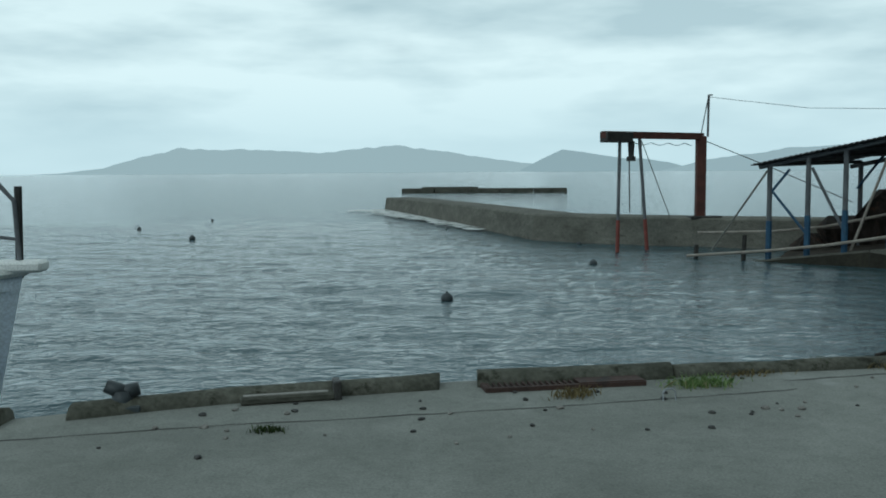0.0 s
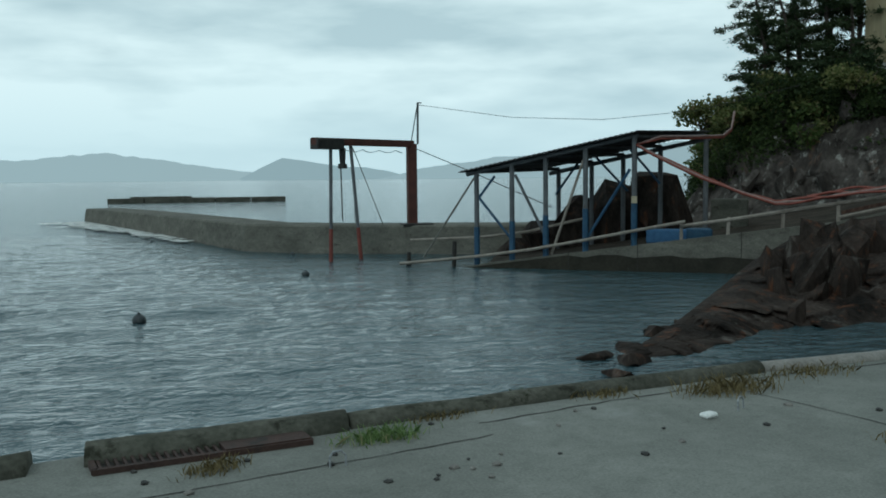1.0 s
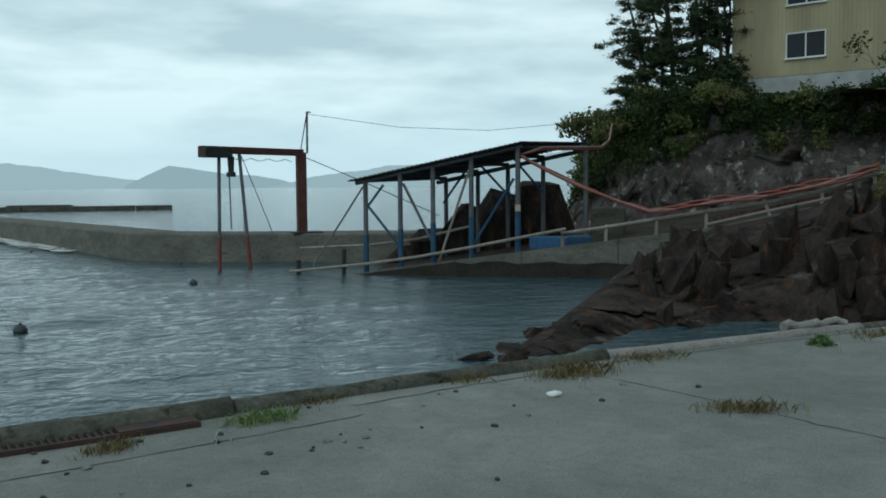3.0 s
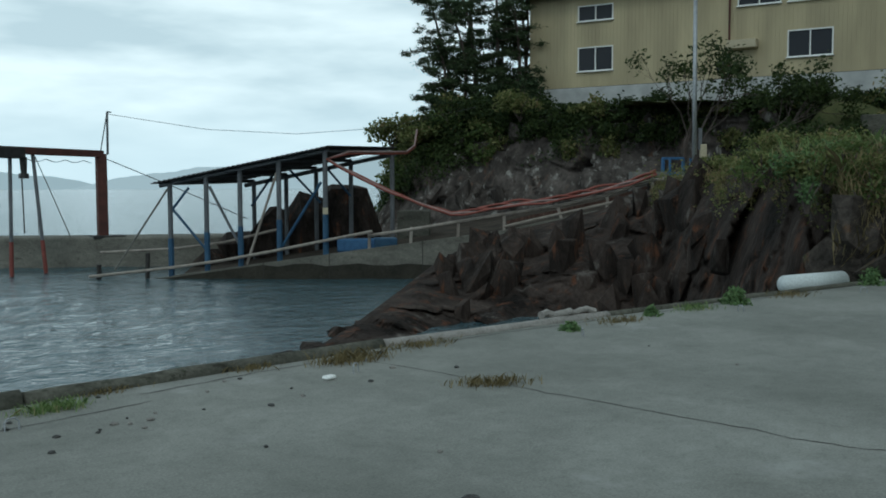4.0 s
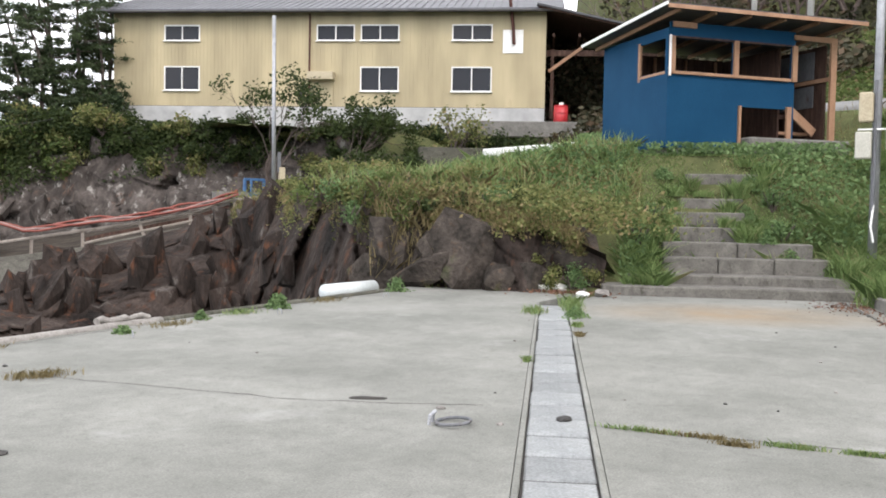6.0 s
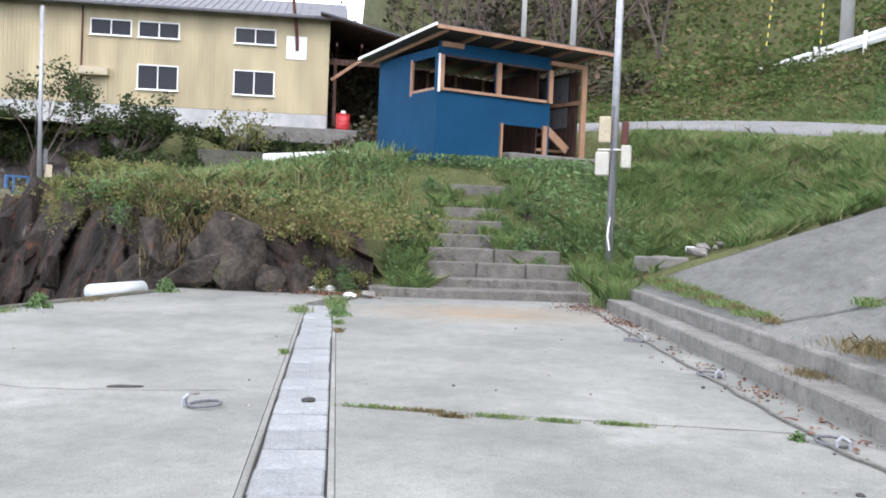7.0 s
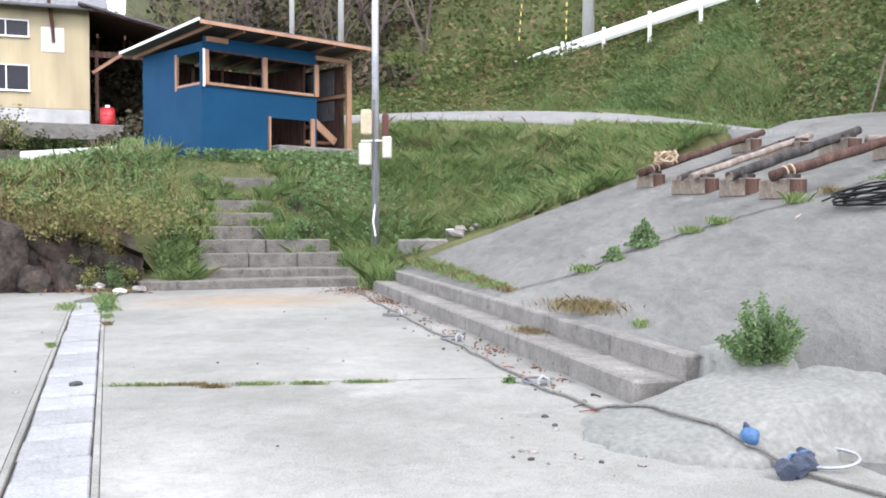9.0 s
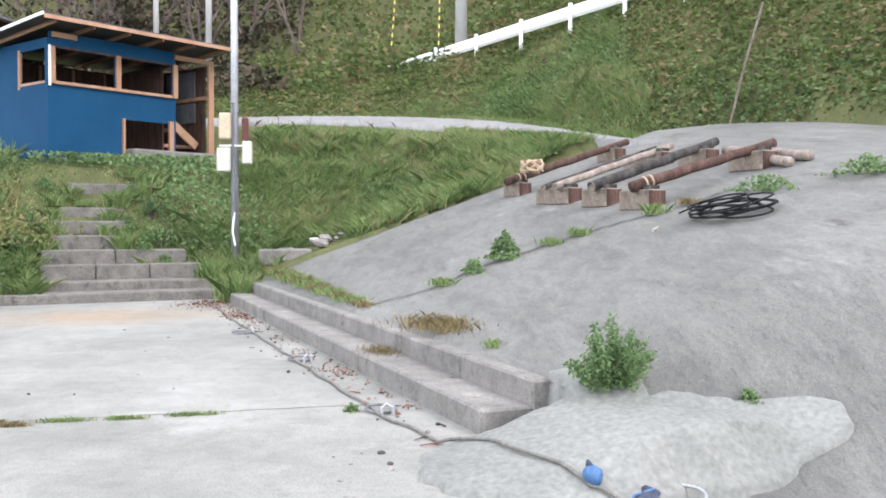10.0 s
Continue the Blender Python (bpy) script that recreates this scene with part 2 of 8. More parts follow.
M_DRUM = mat("red_drum_paint", (0.40, 0.02, 0.025), (0.52, 0.04, 0.045), 3, 0.45, 0.1, 40)
M_LOGBROWN = mat("brown_log", (0.040, 0.022, 0.017), (0.11, 0.066, 0.052), 3, 0.9, 0.8, 40, stretch=(3, 3, 0.4), stain=(0.16, 0.115, 0.095), stain_at=0.62, spec=0.2, grime=0.3)
M_LOGDARK = mat("dark_log", (0.022, 0.020, 0.019), (0.075, 0.07, 0.066), 3, 0.9, 0.8, 40, stretch=(3, 3, 0.4), stain=(0.13, 0.115, 0.10), stain_at=0.62, spec=0.2, grime=0.3)
M_LOGPALE = mat("pale_log", (0.17, 0.138, 0.115), (0.29, 0.245, 0.21), 3, 0.9, 0.7, 40, stain=(0.09, 0.065, 0.052), stain_at=0.56, stretch=(3, 3, 0.4), spec=0.2, grime=0.3)
M_CRATE = mat("sleeper_block_wood", (0.13, 0.105, 0.082), (0.25, 0.21, 0.17), 4, 0.92, 0.7, 50, stain=(0.07, 0.052, 0.04), stain_at=0.55, spec=0.2, grime=0.35)
M_ROPE = mat("grey_rope", (0.10, 0.10, 0.09), (0.20, 0.19, 0.17), 20, 0.95, 0.7, 160, dist=0.01)
M_TANROPE = mat("tan_rope", (0.34, 0.25, 0.16), (0.48, 0.37, 0.26), 20, 0.95, 0.7, 160, dist=0.01)
M_BLACKROPE = mat("black_hose", (0.008, 0.0085, 0.009), (0.022, 0.023, 0.024), 8, 0.9, 0.3, 90, spec=0.12)
M_BLUEROPE = mat("blue_plastic_float", (0.025, 0.085, 0.20), (0.05, 0.14, 0.28), 6, 0.6, 0.3, 60)
M_NAVY = mat("navy_wrapped_cloth", (0.02, 0.028, 0.05), (0.055, 0.068, 0.10), 8, 0.9, 0.6, 60)
M_HULL = mat("white_blue_hull_gelcoat", (0.55, 0.62, 0.72), (0.68, 0.74, 0.82), 1.5, 0.35, 0.05, 40, stain=(0.45, 0.5, 0.58))
M_BUOY = mat("black_buoy_plastic", (0.02, 0.025, 0.03), (0.05, 0.06, 0.065), 6, 0.5, 0.2)
M_PVC = mat("grey_plastic_pipe", (0.52, 0.56, 0.56), (0.62, 0.66, 0.66), 2, 0.5, 0.1)
M_DRIFT = mat("driftwood", (0.20, 0.185, 0.17), (0.34, 0.32, 0.295), 4, 0.9, 0.6, 40, stain=(0.09, 0.08, 0.065))
M_CREAM = mat("cream_plastic_box", (0.40, 0.34, 0.235), (0.48, 0.42, 0.30), 3, 0.6, 0.1, stain=(0.30, 0.25, 0.17), spec=0.3)
M_BOX = mat("pale_grey_box", (0.40, 0.39, 0.335), (0.48, 0.47, 0.41), 3, 0.6, 0.1, stain=(0.30, 0.28, 0.23), spec=0.3)
M_BARK = mat("tree_bark", (0.045, 0.035, 0.03), (0.13, 0.10, 0.085), 4, 0.95, 0.8, 30, dist=0.05, stretch=(2, 2, 0.5))
M_PALEBARK = mat("pale_bare_branch", (0.07, 0.052, 0.047), (0.15, 0.115, 0.10), 4, 0.95, 0.5, 30)
M_YELLOWBAND = mat("yellow_guard_plastic", (0.62, 0.50, 0.06), (0.72, 0.60, 0.10), 5, 0.5, 0.1)
M_POLE = mat("concrete_utility_pole", (0.42, 0.42, 0.41), (0.54, 0.54, 0.52), 2, 0.85, 0.2, 60, stain=(0.3, 0.3, 0.28), stretch=(1, 1, 0.3))


# an orange-brown wash on the apron in front of the steps
_n, _l = M_APRON.node_tree.nodes, M_APRON.node_tree.links
_b = _n["Principled BSDF"]
_src = _b.inputs["Base Color"].links[0].from_socket
_tc, _mp, _gr, _no, _mu, _mx = (_n.new("ShaderNode" + k) for k in ("TexCoord", "Mapping", "TexGradient", "TexNoise", "Math", "Mix"))
_gr.gradient_type, _mu.operation, _mx.data_type = 'SPHERICAL', 'MULTIPLY', 'RGBA'
_mp.vector_type = 'TEXTURE'
_mp.inputs["Location"].default_value, _mp.inputs["Rotation"].default_value, _mp.inputs["Scale"].default_value = (13.9, 2.0, 0), (0, 0, radians(-64)), (2.6, 1.7, 1)
_no.inputs["Scale"].default_value, _no.inputs["Detail"].default_value = 1.3, 6
_l.new(_tc.outputs["Object"], _mp.inputs[0]), _l.new(_mp.outputs[0], _gr.inputs[0]), _l.new(_tc.outputs["Object"], _no.inputs["Vector"])
_l.new(_gr.outputs["Fac"], _mu.inputs[0]), _l.new(_no.outputs["Fac"], _mu.inputs[1]), _l.new(_mu.outputs[0], _mx.inputs["Factor"])
_l.new(_src, _mx.inputs["A"])
_mx.inputs["B"].default_value = (0.30, 0.185, 0.085, 1)
_l.new(_mx.outputs["Result"], _b.inputs["Base Color"])


def leaf(name, dark, light, rough=0.6, dry=None, dry_at=0.72, trans=0.25):
    """Leaves and blades: colour varies from leaf to leaf and in broad drifts."""
    m = bpy.data.materials.new(name)
    m.use_nodes = True
    n, l = m.node_tree.nodes, m.node_tree.links
    b = n["Principled BSDF"]
    ge, tc, no = n.new("ShaderNodeNewGeometry"), n.new("ShaderNodeTexCoord"), n.new("ShaderNodeTexNoise")
    no.inputs["Scale"].default_value, no.inputs["Detail"].default_value = 0.55, 5
    l.new(tc.outputs["Object"], no.inputs["Vector"])
    ad = n.new("ShaderNodeMath")
    ad.operation = 'MULTIPLY_ADD'
    ad.inputs[1].default_value = 0.55
    l.new(ge.outputs["Random Per Island"], ad.inputs[0]), l.new(no.outputs["Fac"], ad.inputs[2])
    rp = n.new("ShaderNodeValToRGB")
    rp.color_ramp.elements[0].position, rp.color_ramp.elements[0].color = 0.45, (*dark, 1)
    rp.color_ramp.elements[1].position, rp.color_ramp.elements[1].color = 0.95, (*light, 1)
    if dry:
        e = rp.color_ramp.elements.new(dry_at + 0.28)
        e.color = (*dry, 1)
    l.new(ad.outputs[0], rp.inputs[0]), l.new(rp.outputs[0], b.inputs["Base Color"])
    b.inputs["Roughness"].default_value = rough
    b.inputs["Specular IOR Level"].default_value = 0.14
    if trans:
        tr, ms = n.new("ShaderNodeBsdfTranslucent"), n.new("ShaderNodeMixShader")
        ms.inputs[0].default_value = trans
        l.new(rp.outputs[0], tr.inputs[0]), l.new(b.outputs[0], ms.inputs[1]), l.new(tr.outputs[0], ms.inputs[2])
        l.new(ms.outputs[0], n["Material Output"].inputs[0])
    return m


L_GRASS = leaf("meadow_grass", (0.10, 0.165, 0.055), (0.27, 0.365, 0.145), dry=(0.36, 0.34, 0.18), trans=0.45)
L_DRYGRASS = leaf("dry_grass", (0.11, 0.09, 0.045), (0.25, 0.20, 0.10))
L_BRUSH = leaf("hillside_brush", (0.058, 0.092, 0.028), (0.13, 0.168, 0.054), dry=(0.20, 0.155, 0.082), dry_at=0.68, trans=0.3)
L_BANK = leaf("bank_weeds", (0.076, 0.100, 0.034), (0.23, 0.235, 0.09), dry=(0.29, 0.225, 0.115), dry_at=0.74, trans=0.4)
L_WOOD = leaf("leafless_wood_and_ivy", (0.022, 0.026, 0.014), (0.075, 0.066, 0.04), dry=(0.10, 0.07, 0.045), trans=0.1)
L_SHRUB = leaf("dark_shrub", (0.018, 0.032, 0.013), (0.058, 0.08, 0.026))
L_YELLOWLEAF = leaf("yellow_green_leaves", (0.12, 0.15, 0.035), (0.30, 0.30, 0.07))
L_PINE = leaf("pine_needles", (0.020, 0.036, 0.018), (0.062, 0.085, 0.038), trans=0.1)
L_FRESH = leaf("fresh_green_weed", (0.075, 0.135, 0.055), (0.19, 0.28, 0.12), trans=0.4)

M_GLASS = bpy.data.materials.new("window_glass")
M_GLASS.use_nodes = True
_b = M_GLASS.node_tree.nodes["Principled BSDF"]
_b.inputs["Base Color"].default_value = (0.02, 0.022, 0.028, 1)
_b.inputs["Roughness"].default_value = 0.06
_b.inputs["Specular IOR Level"].default_value = 0.2

# sea water: dark body, glossy, choppy relief at three scales
M_WATER = bpy.data.materials.new("sea_water")
M_WATER.use_nodes = True
_n, _l = M_WATER.node_tree.nodes, M_WATER.node_tree.links
_b = _n["Principled BSDF"]
_b.inputs["Base Color"].default_value = (0.048, 0.082, 0.096, 1)
_b.inputs["Roughness"].default_value = 0.08
_b.inputs["IOR"].default_value = 1.33
_tc = _n.new("ShaderNodeTexCoord")
_prev = None
for _sc, _amp, _st in ((0.9, 0.09, (0.55, 1.3, 1)), (2.6, 0.11, (0.7, 1.2, 1)), (7.0, 0.045, (0.8, 1.1, 1))):
    _mp, _no, _bp = _n.new("ShaderNodeMapping"), _n.new("ShaderNodeTexNoise"), _n.new("ShaderNodeBump")
    _mp.inputs["Scale"].default_value = _st
    _mp.inputs["Rotation"].default_value = (0, 0, radians(12))
    _no.inputs["Scale"].default_value, _no.inputs["Detail"].default_value = _sc, 3
    _bp.inputs["Strength"].default_value, _bp.inputs["Distance"].default_value = 1.0, _amp
    _l.new(_tc.outputs["Object"], _mp.inputs[0]), _l.new(_mp.outputs[0], _no.inputs["Vector"])
    _l.new(_no.outputs["Fac"], _bp.inputs["Height"])
    if _prev:
        _l.new(_prev.outputs[0], _bp.inputs["Normal"])
    _prev = _bp
_l.new(_prev.outputs[0], _b.inputs["Normal"])


def painted_haze_mat(name, c):
    """Far hills: kilometres of sea mist painted as a glow, a plain pale distance."""
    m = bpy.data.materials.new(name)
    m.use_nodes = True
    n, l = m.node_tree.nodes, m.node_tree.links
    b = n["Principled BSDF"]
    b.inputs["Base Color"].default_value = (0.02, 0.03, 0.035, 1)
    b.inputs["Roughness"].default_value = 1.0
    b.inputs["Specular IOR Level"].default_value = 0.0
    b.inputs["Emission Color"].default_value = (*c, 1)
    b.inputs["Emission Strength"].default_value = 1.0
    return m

# ---- mesh helpers ----
ROOT = {}
RNG = np.random.default_rng(7)


def thing(name, base, label, category, group="", kind="", rz=0.0):
    """An Empty at the base of a thing; parts are written in its own axes."""
    ob = new(name)
    ob.empty_display_size = 0.2
    ob.matrix_basis = pose(*base, 0, 0, rz)
    ROOT[ob] = ob
    return tagged(ob, label, category, group, kind)


def mesh_from(bm, name, material, smooth=False):
    me = bpy.data.meshes.new(name)
    bmesh.ops.recalc_face_normals(bm, faces=bm.faces)
    bm.to_mesh(me)
    bm.free()
    me.materials.append(material)
    if smooth:
        me.shade_smooth()
    return me


def part(name, bm, material, parent, label="", smooth=False):
    ob = new(name, mesh_from(bm, name, material, smooth))
    ob.parent = parent
    return tagged(ob, label)


def solo(name, bm, material, label, category, group="", kind="", smooth=False, at=None):
    """A thing that is one mesh."""
    ob = new(name, mesh_from(bm, name, material, smooth))
    if at is not None:
        ob.matrix_basis = at
    return tagged(ob, label, category, group, kind)


def box(bm, c, size, rz=0.0, rx=0.0, ry=0.0, bevel=0.0):
    r = bmesh.ops.create_cube(bm, size=1.0)
    vs = r["verts"]
    m = pose(*c, rx, ry, rz) @ Matrix.Diagonal((*size, 1))
    bmesh.ops.transform(bm, matrix=m, verts=vs)
    if bevel:
        es = list({e for v in vs for e in v.link_edges})
        bmesh.ops.bevel(bm, geom=es, offset=bevel, segments=1, affect='EDGES')
    return bm


def boxed(c, size, rz=0.0, rx=0.0, ry=0.0, bevel=0.0):
    return box(bmesh.new(), c, size, rz, rx, ry, bevel)


def tube(bm, pts, r, seg=8, r_end=None, cap=True):
    """A round bar along a polyline, tapering to r_end."""
    pts = [Vector(p) for p in pts]
    r_end = r if r_end is None else r_end
    rings, side = [], None
    for i, p in enumerate(pts):
        d = (pts[min(i + 1, len(pts) - 1)] - pts[max(i - 1, 0)]).normalized()
        if side is None:
            side = d.orthogonal().normalized()
        else:
            side = (side - d * side.dot(d)).normalized()
        up = d.cross(side)
        rad = r + (r_end - r) * i / max(1, len(pts) - 1)
        rings.append([bm.verts.new(p + rad * (math.cos(6.28318 * k / seg) * side + math.sin(6.28318 * k / seg) * up)) for k in range(seg)])
    for a, b in zip(rings, rings[1:]):
        for k in range(seg):
            bm.faces.new((a[k], a[(k + 1) % seg], b[(k + 1) % seg], b[k]))
    if cap:
        bm.faces.new(rings[0][::-1]), bm.faces.new(rings[-1])
    return bm


def tubed(pts, r, seg=8, r_end=None):
    return tube(bmesh.new(), pts, r, seg, r_end)


def ring(bm, c, radius, r, seg=20, tilt=Matrix.Identity(4)):
    """A torus of wire round c."""
    rows = []
    for i in range(seg):
        a = 6.28318 * i / seg
        o = Vector((math.cos(a), math.sin(a), 0))
        rows.append([bm.verts.new(Vector(c) + tilt @ (o * (radius + r * math.cos(6.28318 * k / 6)) + Vector((0, 0, r * math.sin(6.28318 * k / 6))))) for k in range(6)])
    for i in range(seg):
        a, b = rows[i], rows[(i + 1) % seg]
        for k in range(6):
            bm.faces.new((a[k], a[(k + 1) % 6], b[(k + 1) % 6], b[k]))
    return bm


def slab(bm, outline, z0, z1):
    """A flat prism over an outline."""
    top = [bm.verts.new((x, y, z1)) for x, y in outline]
    low = [bm.verts.new((x, y, z0)) for x, y in outline]
    bm.faces.new(top), bm.faces.new(low[::-1])
    for i in range(len(top)):
        j = (i + 1) % len(top)
        bm.faces.new((top[i], low[i], low[j], top[j]))
    return bm


def stone(bm, c, size, seed):
    """A rough, angular stone."""
    r = bmesh.ops.create_icosphere(bm, subdivisions=2, radius=1.0)
    for v in r["verts"]:
        k = 1 + 0.35 * noise.noise(v.co * 1.3 + Vector((seed * 3.1, 0, 0))) + 0.12 * noise.noise(v.co * 4 + Vector((0, seed, 0)))
        v.co = Vector((v.co.x * size[0] * k + c[0], v.co.y * size[1] * k + c[1], v.co.z * size[2] * k + c[2]))
    return bm


def crag(bm, c, size, seed):
    """An angular broken block of rock: the hull of a few scattered corners."""
    rr = np.random.default_rng(seed)
    vs = []
    for i in range(18):
        d = unit(rr.normal(size=3))
        d = d / max(abs(d)) * rr.uniform(0.72, 1.0)
        vs.append(bm.verts.new(tuple(np.array(c) + d * np.array(size))))
    r = bmesh.ops.convex_hull(bm, input=vs)
    inside = {v for v in r["geom_interior"] + r["geom_unused"] if isinstance(v, bmesh.types.BMVert)}
    bmesh.ops.delete(bm, geom=[v for v in vs if v.is_valid and v in inside], context='VERTS')
    return bm


def grid_mesh(name, P, material, smooth=False, drop=None):
    """A mesh over an (n, m, 3) array of places."""
    n, m = P.shape[:2]
    me = bpy.data.meshes.new(name)
    idx = np.arange(n * m).reshape(n, m)
    q = np.stack([idx[:-1, :-1], idx[1:, :-1], idx[1:, 1:], idx[:-1, 1:]], -1).reshape(-1, 4)
    if drop is not None:
        q = q[~drop.reshape(-1)[q].any(1)]
    me.vertices.add(n * m)
    me.vertices.foreach_set("co", P.reshape(-1).astype(np.float32))
    me.loops.add(len(q) * 4)
    me.loops.foreach_set("vertex_index", q.reshape(-1).astype(np.int32))
    me.polygons.add(len(q))
    me.polygons.foreach_set("loop_start", np.arange(0, len(q) * 4, 4, dtype=np.int32))
    me.update(calc_edges=True)
    me.materials.append(material)
    if smooth:
        me.shade_smooth()
    return me


def polys_mesh(name, V, k, material):
    """A mesh of loose k-gons: V is (count, k, 3)."""
    c = len(V)
    me = bpy.data.meshes.new(name)
    me.vertices.add(c * k)
    me.vertices.foreach_set("co", V.reshape(-1).astype(np.float32))
    me.loops.add(c * k)
    me.loops.foreach_set("vertex_index", np.arange(c * k, dtype=np.int32))
    me.polygons.add(c)
    me.polygons.foreach_set("loop_start", np.arange(0, c * k, k, dtype=np.int32))
    me.update(calc_edges=True)
    me.materials.append(material)
    return me


def unit(v):
    return v / np.maximum(np.linalg.norm(v, axis=-1, keepdims=True), 1e-9)


def blades(P, height, width, lean=0.5, rng=RNG):
    """Grass blades: one bent quad-like triangle pair (as a 4-gon tapering to a tip) at each place."""
    c = len(P)
    h = height * rng.uniform(0.5, 1.25, (c, 1))
    az = rng.uniform(0, 6.283, c)
    side = np.stack([np.cos(az), np.sin(az), 0 * az], -1) * width * rng.uniform(0.6, 1.3, (c, 1)) / 2
    az2 = rng.uniform(0, 6.283, c)
    out = np.stack([np.cos(az2), np.sin(az2), 0 * az2], -1) * h * lean * rng.uniform(0.1, 1.0, (c, 1))
    up = np.array([0, 0, 1.0]) * h
    mid = P + out * 0.35 + up * 0.6
    return np.stack([P - side, P + side, mid + side * 0.8, P + out + up, mid - side * 0.8], 1)


def leaves(P, size, rng=RNG, flat=0.5):
    """Small pointed leaves, each a kite at its own angle."""
    c = len(P)
    s = size * rng.uniform(0.55, 1.35, (c, 1))
    d = rng.normal(size=(c, 3))
    d[:, 2] *= flat
    d = unit(d)
    e = unit(np.cross(d, rng.normal(size=(c, 3))))
    return np.stack([P - d * s * 0.5, P + e * s * 0.28, P + d * s * 0.55, P - e * s * 0.28], 1)


def blob_points(c, radius, count, rng=RNG, hollow=0.55):
    """Places in an uneven, gappy clump."""
    d = unit(rng.normal(size=(count, 3)))
    k = (rng.uniform(hollow, 1.0, (count, 1))) * (1 + 0.35 * np.sin(d[:, :1] * 5 + c[0]) * np.cos(d[:, 1:2] * 4 + c[1]))
    return np.asarray(c) + d * k * np.asarray(radius)


def smooth(x, a, b):
    t = np.clip((x - a) / (b - a), 0, 1)
    return t * t * (3 - 2 * t)


def vnoise(x, y, s, seed=0):
    """Cheap layered wave noise in -1..1 over arrays."""
    r = np.random.default_rng(seed)
    z = 0
    for k in range(6):
        a, f, p = r.uniform(0, 6.283), s * r.uniform(0.6, 1.9), r.uniform(0, 6.283)
        z = z + np.sin((x * math.cos(a) + y * math.sin(a)) * f + p)
    return z / 6

# ---- plan: lines of the place ----
WATER_Z = -2.05
K0, KA, KN = np.array([5.5, -3.62]), np.array([0.945, 0.327]), np.array([0.327, -0.945])   # upper kerb: start, along, inland
SO, SU, SV = np.array([15.55, 4.75]), np.array([0.917, 0.40]), np.array([-0.40, 0.917])     # foot of the steps: corner, inland, seaward
RP, RD, RN = np.array([28.3, 23.65]), np.array([-0.813, 0.583]), np.array([0.583, 0.813])   # ramp wall: start at the pole, down, inland


def kerb_as(x, y):
    dx, dy = x - K0[0], y - K0[1]
    return dx * KA[0] + dy * KA[1], dx * KN[0] + dy * KN[1]


def step_bv(x, y):
    dx, dy = x - SO[0], y - SO[1]
    return dx * SU[0] + dy * SU[1], dx * SV[0] + dy * SV[1]


def crest(a):
    return 4.85 + 0.42 * np.minimum(a, 14.0)


RC = [np.array(p) for p in ((17.0, -10.3), (25.0, -9.6), (28.6, -4.5), (31.5, 6.0))]
_t = np.linspace(0, 1, 60)[:, None]
ROAD_LINE = (1 - _t) ** 3 * RC[0] + 3 * _t * (1 - _t) ** 2 * RC[1] + 3 * _t ** 2 * (1 - _t) * RC[2] + _t ** 3 * RC[3]
_d = np.gradient(ROAD_LINE, axis=0)
ROAD_NORMAL = unit(np.stack([_d[:, 1], -_d[:, 0]], -1))
ROAD_LINE = np.concatenate([ROAD_LINE, 3.25 + 1.45 * smooth(_t, 0, 0.9)], -1)
ROAD_TILT = 0.19 * smooth(np.arange(60), 14, 36)      # the road banks as it climbs away


def side_z(x, y):
    a, s = kerb_as(x, y)
    return np.where(s < -0.2, -0.3, 0.33 + 0.33 * np.minimum(s, crest(a)) + 0.13 * np.clip(s - crest(a), 0, 3.4))


def back_z(x, y):
    b, v = step_bv(x, y)
    north = smooth(v, 0.6, 2.2)
    z1 = np.interp(b, [-0.4, 0, 0.75, 1.5, 2.0, 3.0, 4.3, 5.2, 9, 14, 30], [-0.4, 0.0, 0.15, 0.62, 0.86, 1.40, 2.25, 2.8, 3.0, 3.7, 5.2])
    z2 = np.interp(b, [-0.4, 0.35, 0.8, 1.25, 2.6, 5.2, 9, 14, 30], [-0.6, -0.3, 0.8, 1.45, 2.05, 2.68, 2.9, 3.5, 5.2])
    path = smooth(v, -4.7, -4.3) * (1 - smooth(v, -1.5, -0.9)) * (1 - smooth(b, 4.6, 5.2)) * smooth(b, 0.2, 0.8)
    z1 = z1 - 0.32 * path * (1 - 0.6 * smooth(b, 3.2, 3.9))
    lift = 0.75 * smooth(b, 6, 14) * smooth(-v, 2.5, 7)
    return z1 * (1 - north) + z2 * north + lift


